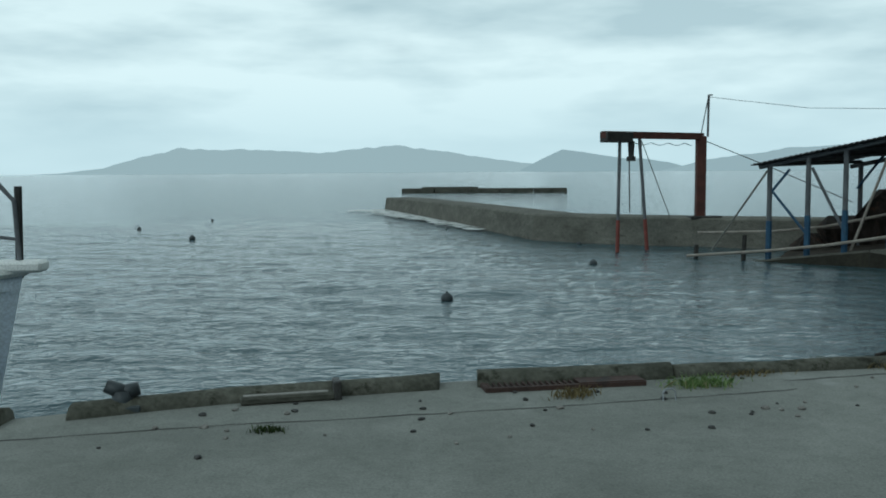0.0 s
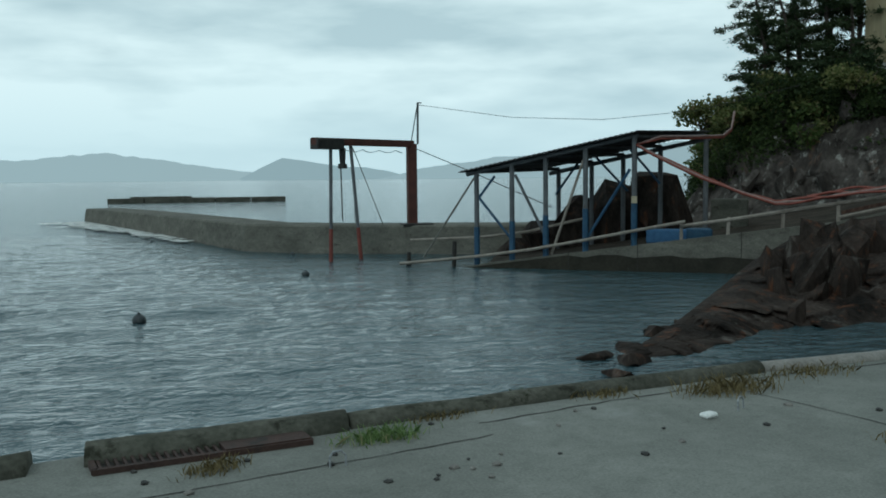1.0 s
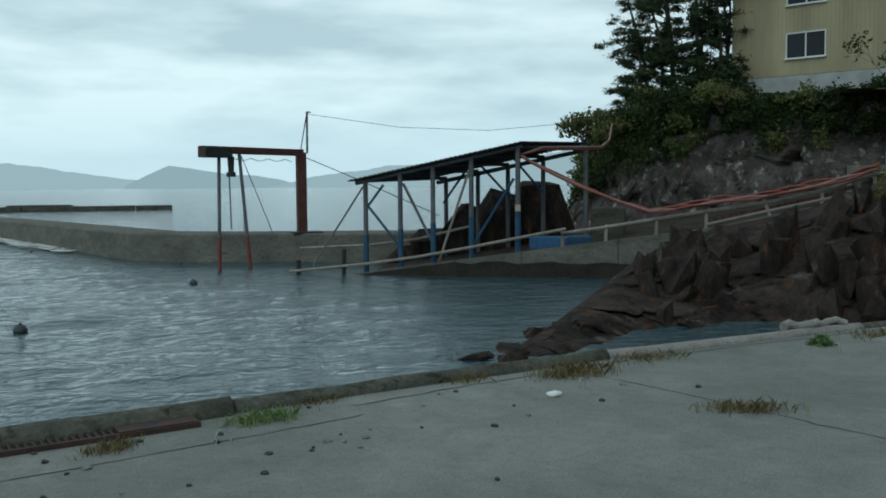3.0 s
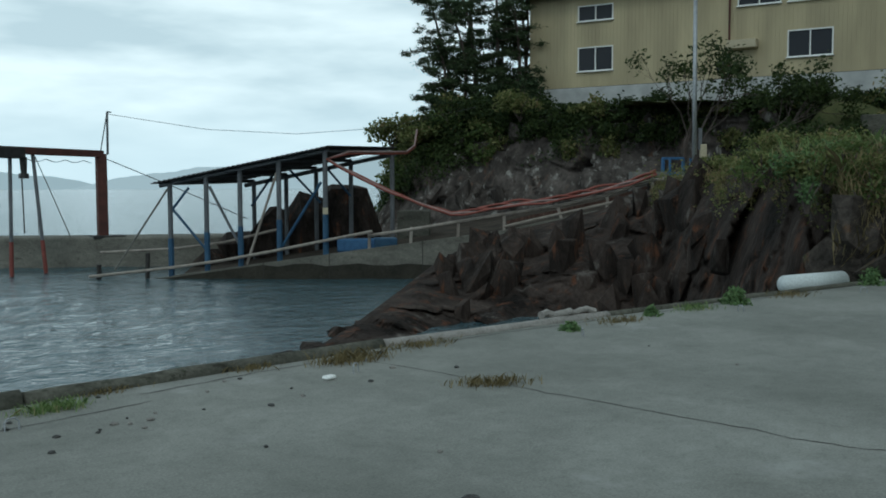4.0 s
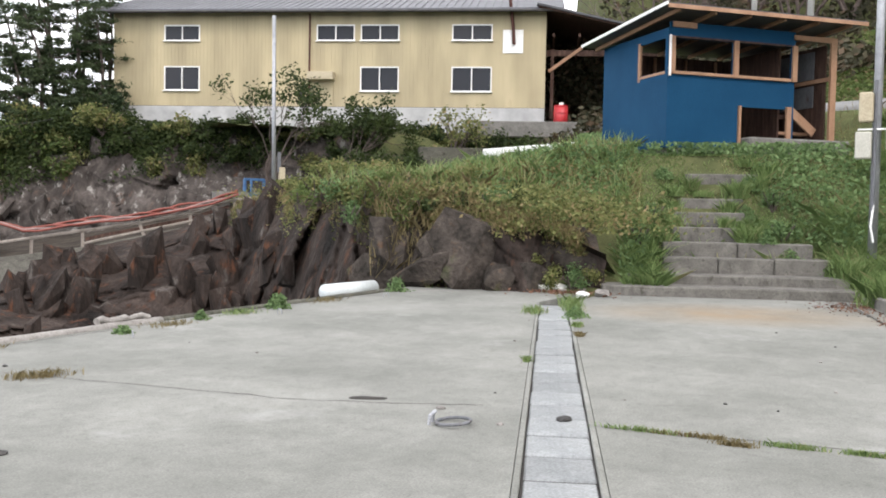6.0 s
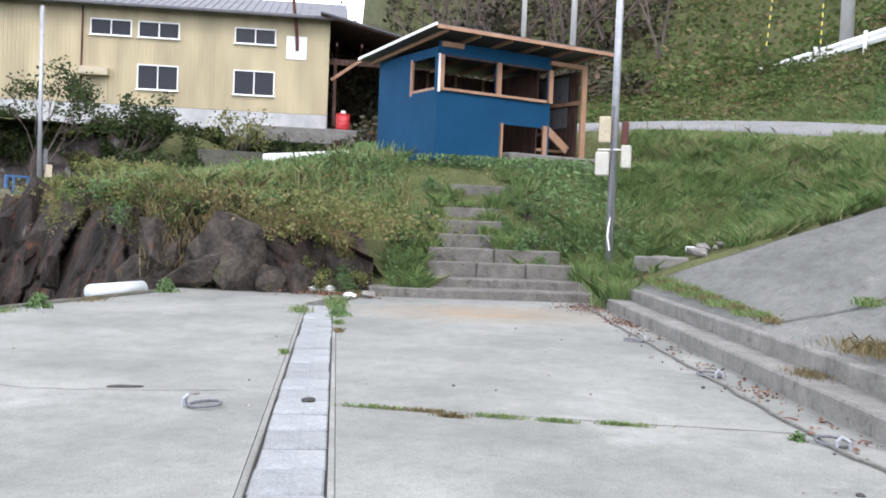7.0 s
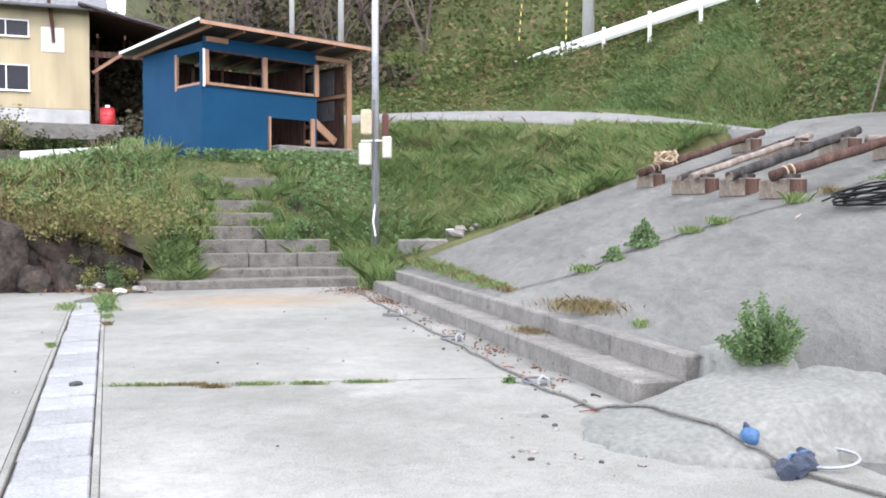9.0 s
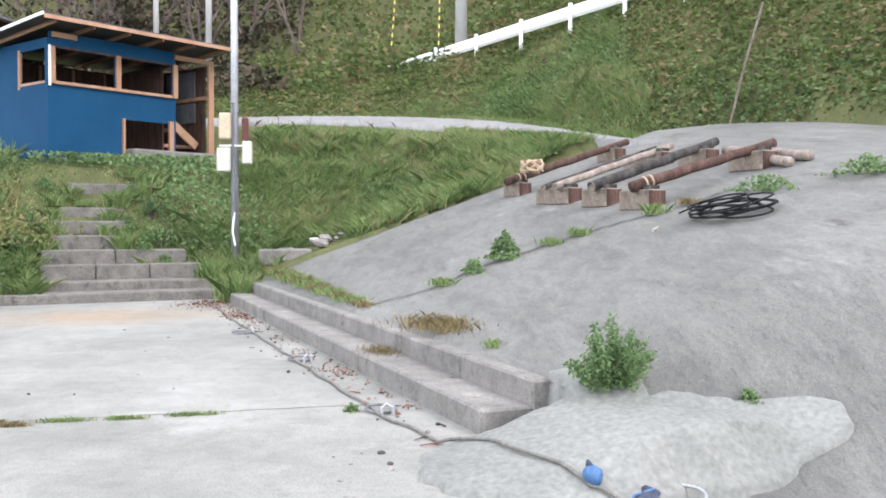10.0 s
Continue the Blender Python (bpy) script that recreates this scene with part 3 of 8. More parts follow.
def land_z(x, y):
    a, s = kerb_as(x, y)
    b, v = step_bv(x, y)
    zb, zs = back_z(x, y), side_z(x, y)
    z = np.maximum(zb, zs)
    # the bank falls away towards the boat ramp
    cap = np.interp(v, [0.3, 3.0, 6.0], [2.88, 2.25, 1.70]) + 0.18 * np.clip(b - 18, 0, 20)
    z = np.where(v > 0.3, np.minimum(z, cap), z)
    # terrace of the big house
    w = (x - 33.0) * 0.70 + (y - 24.6) * 0.714
    up = smooth(w, 0.0, 3.0) * smooth(v, 4, 9)
    z = z * (1 - up) + np.maximum(z, 5.3) * up
    # hillside behind the road
    q1 = s - crest(a)
    dist = (x[..., None] - ROAD_LINE[:, 0]) ** 2 + (y[..., None] - ROAD_LINE[:, 1]) ** 2
    k = np.argmin(dist, -1)
    qd = (x - ROAD_LINE[k, 0]) * ROAD_NORMAL[k, 0] + (y - ROAD_LINE[k, 1]) * ROAD_NORMAL[k, 1]
    q = np.where(k == 0, q1 - 1.5, qd)
    pitch = np.interp(k, [0, 26, 46, 59], [0.95, 0.95, 0.42, 0.27])
    inland = smooth(-v, -1, 4)
    z = z + (pitch * np.clip(q - 1.8, 0, 40) + 0.55 * np.clip(q - 15, 0, 60) * smooth(k, 20, 50)) * inland + 1.1 * np.clip(b - 40, 0, 40) * smooth(-v, -1, 1.5)
    # level with the upper road where it runs
    w = 1 - smooth(np.sqrt(dist.min(-1)), 1.7, np.where(q > 0, 2.6, 4.2))
    z = z * (1 - w) + (ROAD_LINE[k, 2] - 0.06 + ROAD_TILT[k] * (0.8 + np.clip(q, -1.5, 1.7))) * w
    return z + 0.06 * vnoise(x, y, 1.3, 3) * smooth(q, 2.8, 5) + 0.25 * vnoise(x, y, 0.35, 5) * smooth(q, 4, 8)


# sea: one sheet to the horizon, with small real waves near the quay
def stretched(lo, hi, step, far, count):
    mid = np.arange(lo, hi, step)
    g = np.geomspace(1, 1 + far, count) - 1
    return np.concatenate([lo - g[:0:-1], mid, hi + g[1:]])


sx, sy = stretched(-26, 22, 0.22, 3900, 26), stretched(5, 62, 0.22, 3900, 26)
gx, gy = np.meshgrid(sx, sy, indexing="ij")
calm = 1 / (1 + (np.hypot(gx, gy - 15) / 45) ** 2)
inner = 1 - 0.7 * smooth(gx, 3, 15)
gz = WATER_Z + calm * inner * (0.075 * vnoise(gx * 0.6, gy * 1.35, 1.6, 11) + 0.055 * vnoise(gx * 0.7, gy * 1.2, 3.4, 12) + 0.026 * vnoise(gx, gy, 7.5, 13))
sea = new("sea", grid_mesh("sea", np.stack([gx, gy, gz], -1), M_WATER, True))
tagged(sea, "choppy grey-blue sea water under a cloudy sky", "water", kind="structure")

# ground: land sheet, from the apron's back edge up the hillside
tx = np.concatenate([np.arange(13.6, 34, 0.3), np.arange(34, 60, 0.8), np.arange(60, 140, 4)])
ty = np.concatenate([np.arange(-90, -24, 3), np.arange(-24, 18, 0.3), np.arange(18, 60, 1.0)])
gx, gy = np.meshgrid(tx, ty, indexing="ij")
gz = land_z(gx, gy)
b_, v_ = step_bv(gx, gy)
seaward = (gx - 19.0) * 0.83 - (gy - 14.0) * 0.56      # inland of the cliff line
drop = ((v_ > 3.0) & (seaward < 0.9)) | ((gy > 24) & ((gx - RP[0]) * RN[0] + (gy - RP[1]) * RN[1] < 6.5))
a_, s_ = kerb_as(gx, gy)
gz = np.where((s_ > -0.3) & (s_ - crest(a_) < 3.2) & (a_ < 12.2 + 0.2 * s_), gz - 0.35, gz)
ground = new("ground", grid_mesh("ground", np.stack([gx, gy, gz], -1), M_SOIL, True, drop))
tagged(ground, "grassy earth bank and hillside rising behind the quay", "ground", kind="structure")

def slope_z(a, s):
    """Top of the sloping concrete; its foot draws back where the kerbs end."""
    z = 0.29 + 0.33 * np.minimum(s, crest(a)) + 0.13 * np.clip(s - crest(a), 0, 3.4)
    return np.maximum(z - smooth(-a, -0.1, 2.0) * 0.62 * (1 - smooth(s, 1.0, 5.0)), -0.02)


# sloping concrete beside the apron, with the flat road on top of it
sa, ss = np.arange(-42, 15.6, 0.4), np.arange(0.24, 14.0, 0.3)
ga, gs = np.meshgrid(sa, ss, indexing="ij")
ga = np.minimum(ga, 12.1 + 0.2 * gs)
cr = crest(ga)
zz = slope_z(ga, gs) + 0.010 * vnoise(ga, gs, 0.9, 21)
X = K0[0] + ga * KA[0] + gs * KN[0]
Y = K0[1] + ga * KA[1] + gs * KN[1]
slope = new("pavement_slope", grid_mesh("pavement_slope", np.stack([X, Y, zz], -1), M_SLOPE, True))
tagged(slope, "worn sloping concrete pavement running up to the road", "pavement", kind="structure")

# upper road as it turns away behind the grass
d_ = unit(np.gradient(ROAD_LINE[:, :2], axis=0))
n_ = np.stack([d_[:, 1], -d_[:, 0]], -1)
ROAD_LINE[:, 2] -= 0.5 * (1 - smooth(np.arange(60), 2, 9))
rows = []
edge_ = np.concatenate([ROAD_LINE[:, :2] - n_ * 1.58, ROAD_LINE[:, 2:] + (-0.75 - 0.7 * ROAD_TILT)[:, None]], -1)
rows.append(edge_)
for w in (-1.5, -0.75, 0, 0.75, 1.5):
    rows.append(np.concatenate([ROAD_LINE[:, :2] + n_ * w, ROAD_LINE[:, 2:] + (0.04 + 0.8 * ROAD_TILT + ROAD_TILT * w)[:, None]], -1))
upper_road = new("road_upper", grid_mesh("road_upper", np.stack(rows, 1), M_ROAD, True))
tagged(upper_road, "narrow pale concrete road curving behind the grass bank", "road", kind="structure")

# land under and behind the camera
bm = bmesh.new()
slab(bm, [(-60, -60), (-60, 3.2), (-9.0, 5.0), (-5.0, 4.6), (-3.4, -0.5), (0.5, -6.0), (0.0, -60)], -0.45, -0.035)
solo("ground_behind", bm, M_APRON, "concrete working yard behind the quay", "ground", kind="structure")

# the flat quay apron in two slabs, either side of the covered gutter
EDGE = [(-9.5, 4.0), (-5.0, 5.0), (-2.4, 5.78), (-1.1, 6.38), (0.4, 6.78), (1.6, 7.0), (3.0, 7.28), (5.1, 7.6), (8.0, 7.86), (11.7, 8.05), (13.8, 8.15), (14.75, 8.3)]
GU, GV = np.array([0.9085, 0.418]), np.array([-0.418, 0.9085])     # gutter: along, across to the sea
G0 = np.array([3.72, 0.30])                                      # a place on its middle line
GW = 0.262


def gut(u, v, z=0.0):
    p = G0 + u * GU + v * GV
    return (float(p[0]), float(p[1]), z)


bm = bmesh.new()
slab(bm, EDGE + [(15.75, 5.2), gut(10.85, GW)[:2], gut(-14, GW)[:2]], -0.9, 0.0)
apron_n = solo("pavement_apron_sea", bm, M_APRON, "broad pale concrete quay apron with hairline cracks and stains", "pavement", kind="structure")
bm = bmesh.new()
slab(bm, [gut(-14, -GW)[:2], gut(10.85, -GW)[:2], (16.0, 4.9), (17.9, 0.9), (float(K0[0] + 12.2 * KA[0]), float(K0[1] + 12.2 * KA[1])),
          (float(K0[0] - 0.2 * KA[0] + 0.2 * KN[0]), float(K0[1] - 0.2 * KA[1] + 0.2 * KN[1])), (float(K0[0] - 20 * KA[0] + 0.35 * KN[0]), float(K0[1] - 20 * KA[1] + 0.35 * KN[1]))], -0.9, 0.0)
apron_s = solo("pavement_apron_land", bm, M_APRON, "pale concrete quay apron with a weedy expansion joint", "pavement", kind="structure")

# quay face down into the water, and its rounded worn lip
bm = bmesh.new()
inn = [(x + 0.28, y - 0.55) for x, y in EDGE]
out = [(x, y + 0.02) for x, y in EDGE]
slab(bm, out + inn[::-1], -4.0, -0.012)
quay = solo("quay_wall", bm, M_WALL, "old concrete quay wall dropping into the sea", "quay wall", kind="structure")


def edge_at(x):
    xs = [p[0] for p in EDGE]
    return float(np.interp(x, xs, [p[1] for p in EDGE]))


def lip(x0, x1, r, mt, label, dz=0.0, back=0.10):
    """A worn round edging beam along the quay's rim."""
    n = max(3, int((x1 - x0) / 0.25))
    bm = bmesh.new()
    rows = []
    for i in range(n + 1):
        x = x0 + (x1 - x0) * i / n
        k = r * (1 + 0.16 * noise.noise(Vector((x * 1.7, 0, 3))) + 0.08 * noise.noise(Vector((x * 6, 2, 0))))
        y = edge_at(x) - back + 0.03 * noise.noise(Vector((x * 0.9, 5, 0)))
        rows.append([bm.verts.new((x, y + k * 1.25 * math.cos(w), max(-0.05, dz + k * 0.95 * math.sin(w)))) for w in np.linspace(-0.5, 3.64, 9)])
    for p, q in zip(rows, rows[1:]):
        for i in range(8):
            bm.faces.new((p[i], p[i + 1], q[i + 1], q[i]))
    bm.faces.new(rows[0][::-1]), bm.faces.new(rows[-1])
    return solo("quay_edging", bm, mt, label, "edging", group="edging beams along the quay rim", kind="structure", smooth=True)


lip(-9.0, -2.36, 0.10, M_QUAYLIP, "dark worn concrete edging beam on the quay rim")
lip(-2.02, 0.2, 0.09, M_QUAYLIP, "weathered concrete edging beam on the quay rim")
lip(0.46, 1.85, 0.10, M_QUAYLIP, "mossy concrete edging beam on the quay rim")
lip(1.87, 5.0, 0.075, M_QUAYLIP, "cracked mossy concrete edging on the quay rim")
lip(5.02, 8.1, 0.06, M_DRIFT, "pale bleached edging beam on the quay rim")
lip(8.12, 13.9, 0.05, M_QUAYLIP, "low weedy concrete edging on the quay rim")

# ---- cliffs and the boat ramp ----
def curve_at(P, t):
    """A smooth curve through places, at t in 0..1."""
    P = np.asarray(P, float)
    k = np.clip(t, 0, 1) * (len(P) - 1)
    i = np.clip(k.astype(int), 0, len(P) - 2)
    f = (k - i)[..., None]
    f = f * f * (3 - 2 * f) * 0.4 + f * 0.6
    return P[i] * (1 - f) + P[i + 1] * f


def rock_sheet(name, top, low, n, m, rough, bulge, material, label, category, seed, steep=1.6, fall=1.0):
    """A rough rock face between a top and a foot line, broken into slabs and ledges."""
    tt, ff = np.meshgrid(np.linspace(0, 1, n), np.linspace(0, 1, m), indexing="ij")
    T, B = curve_at(top, tt), curve_at(low, tt)
    h = ff ** steep
    P = T * (1 - h[..., None]) + B * h[..., None]
    g = ff ** fall
    P[..., 2] = T[..., 2] * (1 - g) + B[..., 2] * g
    out = np.zeros((n, m, 3))
    for i in range(n):
        for j in range(m):
            p = Vector(P[i, j])
            e = 0.5 + 0.5 * noise.noise(p * 0.3 + Vector((seed, 0, 0)))
            w = Vector((p.x * 0.95 + 0.30 * p.z, p.y * 0.95 - 0.25 * p.z, p.z * 0.34 + 0.22 * p.x))
            c, pts = noise.voronoi(w * 0.55 + Vector((seed, 3, 1)))
            c2, pts2 = noise.voronoi(w * 1.5 + Vector((2, seed, 7)))
            lean1 = (w * 0.55 + Vector((seed, 3, 1)) - Vector(pts[0])).dot(Vector((noise.noise(Vector(pts[0]) * 3.3), noise.noise(Vector(pts[0]) * 5.1), noise.noise(Vector(pts[0]) * 4.4))))
            facet = rough * (0.85 * noise.noise(Vector(pts[0]) * 7.7) + 1.5 * lean1 + 0.34 * noise.noise(Vector(pts2[0]) * 9.1))
            facet -= rough * 0.22 * max(0.0, 1 - (c[1] - c[0]) / 0.07) + rough * 0.08 * max(0.0, 1 - (c2[1] - c2[0]) / 0.08)
            fine = 0.12 * noise.noise(p * 1.9) + 0.09 * noise.noise(p * 5.1)
            out[i, j] = (facet + rough * fine, bulge * (e - 0.4), 0.16 * rough * noise.noise(p * 1.1 + Vector((9, 0, 0))))
    d = (B - T)[..., :2]
    nrm = unit(np.concatenate([d, 0 * d[..., :1]], -1))
    edge = (smooth(ff, 0, 0.12))[..., None]
    P = P + nrm * (out[..., :1] + out[..., 1:2]) * edge
    P[..., 2] += out[..., 2] * edge[..., 0]
    skirt = P[:, :1] - nrm[:, :1] * 1.6 - np.array([0, 0, 0.9])
    ob = new(name, grid_mesh(name, np.concatenate([skirt, P, P[:, -1:] - np.array([0, 0, 2.0])], 1), material))
    return tagged(ob, label, category, kind="structure"), P


low_top = [(15.75, 4.9, 0.75), (15.7, 5.6, 1.05), (15.6, 6.6, 1.4), (15.7, 8.0, 1.55), (16.2, 9.4, 1.6), (17.6, 11.5, 1.7), (20.5, 15.5, 1.75), (23.8, 20.0, 1.75),
           (26.6, 23.9, 1.5), (25.0, 25.8, 0.5), (22.4, 27.6, -0.22), (20.7, 28.4, -0.85), (18.0, 26.4, -1.25), (14.6, 22.8, -1.5), (11.2, 19.4, -1.8), (8.6, 17.4, -2.15)]
low_foot = [(15.5, 4.9, -0.15), (15.4, 5.6, -0.2), (15.0, 6.6, -0.2), (14.8, 8.0, -0.3), (14.6, 9.1, -1.0), (14.9, 9.9, -2.2), (15.9, 11.9, -2.4), (17.5, 14.6, -2.4),
            (18.9, 16.8, -2.4), (17.9, 18.0, -2.4), (15.8, 18.9, -2.4), (14.2, 18.9, -2.4), (12.6, 18.0, -2.4), (11.3, 17.2, -2.4), (9.7, 16.5, -2.4), (8.4, 15.9, -2.4)]
cliff_low, CLOW = rock_sheet("rock_cliff_low", low_top, low_foot, 330, 64, 0.75, 0.4, M_ROCK, "dark brown broken rock face above the cove", "cliff", 1.0, 0.6, 1.35)

up_top = [(31.5, 52.0, 0.5), (28.4, 44.6, 3.7), (28.8, 40.0, 4.9), (32.0, 34.8, 5.2), (36.5, 27.6, 5.2), (40.0, 21.6, 5.1), (42.0, 18.0, 4.9)]
up_foot = [(23.5, 52.0, -2.8), (21.6, 43.5, -2.6), (22.8, 38.0, -1.0), (26.8, 32.0, 0.5), (32.0, 26.0, 1.4), (37.0, 20.0, 2.3), (39.5, 17.0, 3.4)]
up_foot = [(t[0] * 0.42 + f[0] * 0.58, t[1] * 0.42 + f[1] * 0.58, f[2] - 0.4) for t, f in zip(up_top, up_foot)]      # the face stands steep
cliff_up, CUP = rock_sheet("rock_cliff_high", up_top, up_foot, 240, 56, 0.7, 0.8, M_ROCKUP, "grey weathered rock cliff under the terrace", "cliff", 4.0, 1.7)

def rock_blocks(cliff, S, count, i0, i1, sizes, material, seed):
    """Angular blocks standing proud of a rock face."""
    rr = np.random.default_rng(seed)
    for k in range(count):
        i, j = rr.integers(i0, i1), int((0.12 + 0.8 * rr.uniform()) * (S.shape[1] - 1))
        g = rr.uniform(0.6, 1.25)
        bm = bmesh.new()
        crag(bm, (0, 0, 0), (sizes[0] * g, sizes[1] * g, sizes[2] * g), seed + k)
        bmesh.ops.transform(bm, matrix=Matrix.Translation(Vector(S[i, j])) @ pose(0, 0, 0, rr.uniform(-22, 22), 18 + rr.uniform(-16, 16), rr.uniform(20, 70)), verts=bm.verts)
        part("rock_block", bm, material, cliff)


rock_blocks(cliff_low, CLOW, 52, 140, 258, (0.62, 0.36, 0.80), M_ROCK, 700)
rock_blocks(cliff_up, CUP, 20, 60, 236, (0.6, 0.4, 0.8), M_ROCKUP, 900)

# headland top, carrying the pines and the terrace
bm = bmesh.new()
slab(bm, [(38.0, 52.0), (31.5, 45.5), (29.2, 40.3), (32.4, 35.0), (36.9, 27.8), (40.4, 21.8), (60, 30), (60, 70), (42, 62)], 1.5, 5.12)
solo("ground_terrace", bm, M_SOIL, "earth terrace on the headland above the cliff", "ground", kind="structure")

# low rocks under and behind the boat shelter
HEAD_ROCKS = [((16.2, 38.8, -1.5), (1.1, 1.0, 1.1)), ((17.6, 38.2, -1.0), (1.4, 1.3, 1.7)), ((19.2, 37.6, -0.6), (1.5, 1.4, 2.0)), ((15.1, 39.6, -1.9), (0.9, 0.8, 0.7)), ((20.7, 37.0, -0.2), (1.6, 1.5, 2.0))]
for k, (c, sz) in enumerate(HEAD_ROCKS):
    bm = bmesh.new()
    crag(bm, (0, 0, 0), sz, k + 2)
    solo("shore_rock", bm, M_ROCK, "dark jagged shore rock behind the boat shelter", "rock", group="rocks of the headland", at=pose(*c))
rk = np.random.default_rng(63)
for k in range(16):
    f = 0.25 + 0.75 * rk.uniform()
    x, y = 17.5 - 8.9 * f, 25.6 - 8.4 * f
    c = (x + rk.uniform(-0.5, 0.3), y + rk.uniform(-0.9, 0.5), -2.12 + 0.25 * (1 - f) * rk.uniform())
    sz = (rk.uniform(0.3, 0.7), rk.uniform(0.25, 0.55), rk.uniform(0.12, 0.26) + 0.12 * (1 - f))
    bm = bmesh.new()
    crag(bm, (0, 0, 0), sz, k + 20)
    solo("cove_rock", bm, M_ROCK, "dark wet angular rock at the edge of the cove", "rock", group="rocks of the cove", at=pose(*c, rk.uniform(-14, 14), rk.uniform(-14, 14), rk.uniform(0, 360)))

RAMP_S = [-8, 0, 3.4, 7.4, 14.0, 19.7, 24.0]
RAMP_Z = [2.0, 1.78, 0.62, -0.22, -1.10, -1.88, -2.6]


def ramp(s, n, z=0.0):
    """A place by its way down the ramp, inland of the wall, and above the deck."""
    return (float(RP[0] + s * RD[0] + n * RN[0]), float(RP[1] + s * RD[1] + n * RN[1]), float(np.interp(s, RAMP_S, RAMP_Z)) + z)


bm = bmesh.new()
rows = []
for s in [-8, -4, 0, 1.7, 3.4, 5.4, 7.4, 10.7, 14.0, 16.8, 19.7, 24.0]:
    rows.append([bm.verts.new(ramp(s, n, dz)) for n, dz in ((0.0, -3.2), (0.0, 0.0), (0.35, 0.0), (0.36, -0.4))])
for p, q in zip(rows, rows[1:]):
    for i in range(3):
        bm.faces.new((p[i], p[i + 1], q[i + 1], q[i]))
ramp_ob = solo("ramp_wall", bm, M_RAMP, "grey concrete boat ramp with a low side wall running into the sea", "boat ramp", kind="structure")
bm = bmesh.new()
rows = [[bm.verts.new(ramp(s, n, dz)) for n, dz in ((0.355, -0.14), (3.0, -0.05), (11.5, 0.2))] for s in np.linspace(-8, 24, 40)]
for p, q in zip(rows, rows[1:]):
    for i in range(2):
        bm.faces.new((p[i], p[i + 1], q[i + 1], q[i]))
part("ramp_deck", bm, M_DECK, ramp_ob, "dark brown ramp deck")
for s in (10.4, 13.97, 16.5):
    bm = boxed((0, 0, 0), (0.025, 0.03, 2.6))
    j = part("wall_joint", bm, M_DARK, ramp_ob)
    j.matrix_basis = pose(*ramp(s, -0.005, -1.25), 0, 0, math.degrees(math.atan2(RD[1], RD[0])))

bm = bmesh.new()
rows = []
for i in range(25):
    s_ = 6.0 + 0.62 * i
    p = ramp(s_, -0.012)
    zt = min(-1.5 + 0.07 * math.sin(i * 1.9) + 0.05 * math.sin(i * 4.3), p[2] - 0.06)
    rows.append([bm.verts.new((p[0], p[1], -2.6)), bm.verts.new((p[0], p[1], zt))])
for p, q in zip(rows, rows[1:]):
    bm.faces.new((p[0], p[1], q[1], q[0]))
part("tide_band", bm, M_ALGAE, ramp_ob, "dark wet algae band at the waterline")

# mole: a long low concrete breakwater out to sea
MA, MB, MC = np.array([-5.0, 84.5]), np.array([5.4, 48.2]), np.array([11.6, 42.3])
bm = bmesh.new()
rows = []
for k, (p, hw, top) in enumerate([(MA, 1.3, -0.88), (MA * 0.75 + MB * 0.25, 1.3, -0.80), (MA * 0.5 + MB * 0.5, 1.3, -0.78), (MB, 1.3, -0.76), (MB * 0.5 + MC * 0.5, 1.3, -0.74), (MC + np.array([6.0, -1.5]), 1.3, -0.72)]):
    d = unit(MB - MA) if k < 3 else unit(MC - MB) if k > 3 else unit(MC - MA)
    nrm = np.array([d[1], -d[0]])
    rows.append([bm.verts.new((*(p + nrm * o), z)) for o, z in ((hw + 0.5, -4.0), (hw, top - 0.08), (hw - 0.1, top), (-hw + 0.1, top), (-hw - 0.4, -4.0))])
for p, q in zip(rows, rows[1:]):
    for i in range(4):
        bm.faces.new((p[i], p[i + 1], q[i + 1], q[i]))
bm.faces.new(rows[0]), bm.faces.new(rows[-1][::-1])
solo("mole", bm, M_RAMP, "long low stained concrete breakwater in the sea", "breakwater", kind="structure")

# broken white water where the swell runs along the mole and over its tip
rf_ = np.random.default_rng(17)
V = []
for k in range(420):
    f = rf_.uniform() ** 1.6
    p = MA + (MB - MA) * f * 0.75 + np.array([-1.9, -0.6]) * (1 + 1.4 * rf_.uniform() * (1 - f)) + rf_.normal(size=2) * np.array([0.5, 1.2]) + np.array([0.8, -1.0])
    w, h = rf_.uniform(0.15, 0.6), rf_.uniform(0.05, 0.16)
    V.append([(p[0] + w * math.cos(a), p[1] + h * 3 * math.sin(a), WATER_Z + 0.10 + 0.04 * rf_.uniform()) for a in (0.2, 1.5, 2.7, 3.6, 4.9)])
foam = new("foam", polys_mesh("foam", np.array(V), 5, M_WHITE))
tagged(foam, "thin white foam along the foot of the breakwater", "foam", kind="stuff")

# floating breakwater far out
fb = thing("floating_breakwater", (4.4, 150, WATER_Z + 0.12), "row of dark floating breakwater pontoons far out", "pontoon", rz=-4)
for k in range(5):
    part("pontoon", boxed((5.3 * k - 10.6, 0.25 * math.sin(k), 0.1), (5.2, 3.2, 1.0), rz=1.5 * math.sin(k * 2), bevel=0.06), M_WALL, fb)
part("deck", boxed((-5.5, 0, 0.72), (9.0, 1.6, 0.25)), M_WALL, fb)

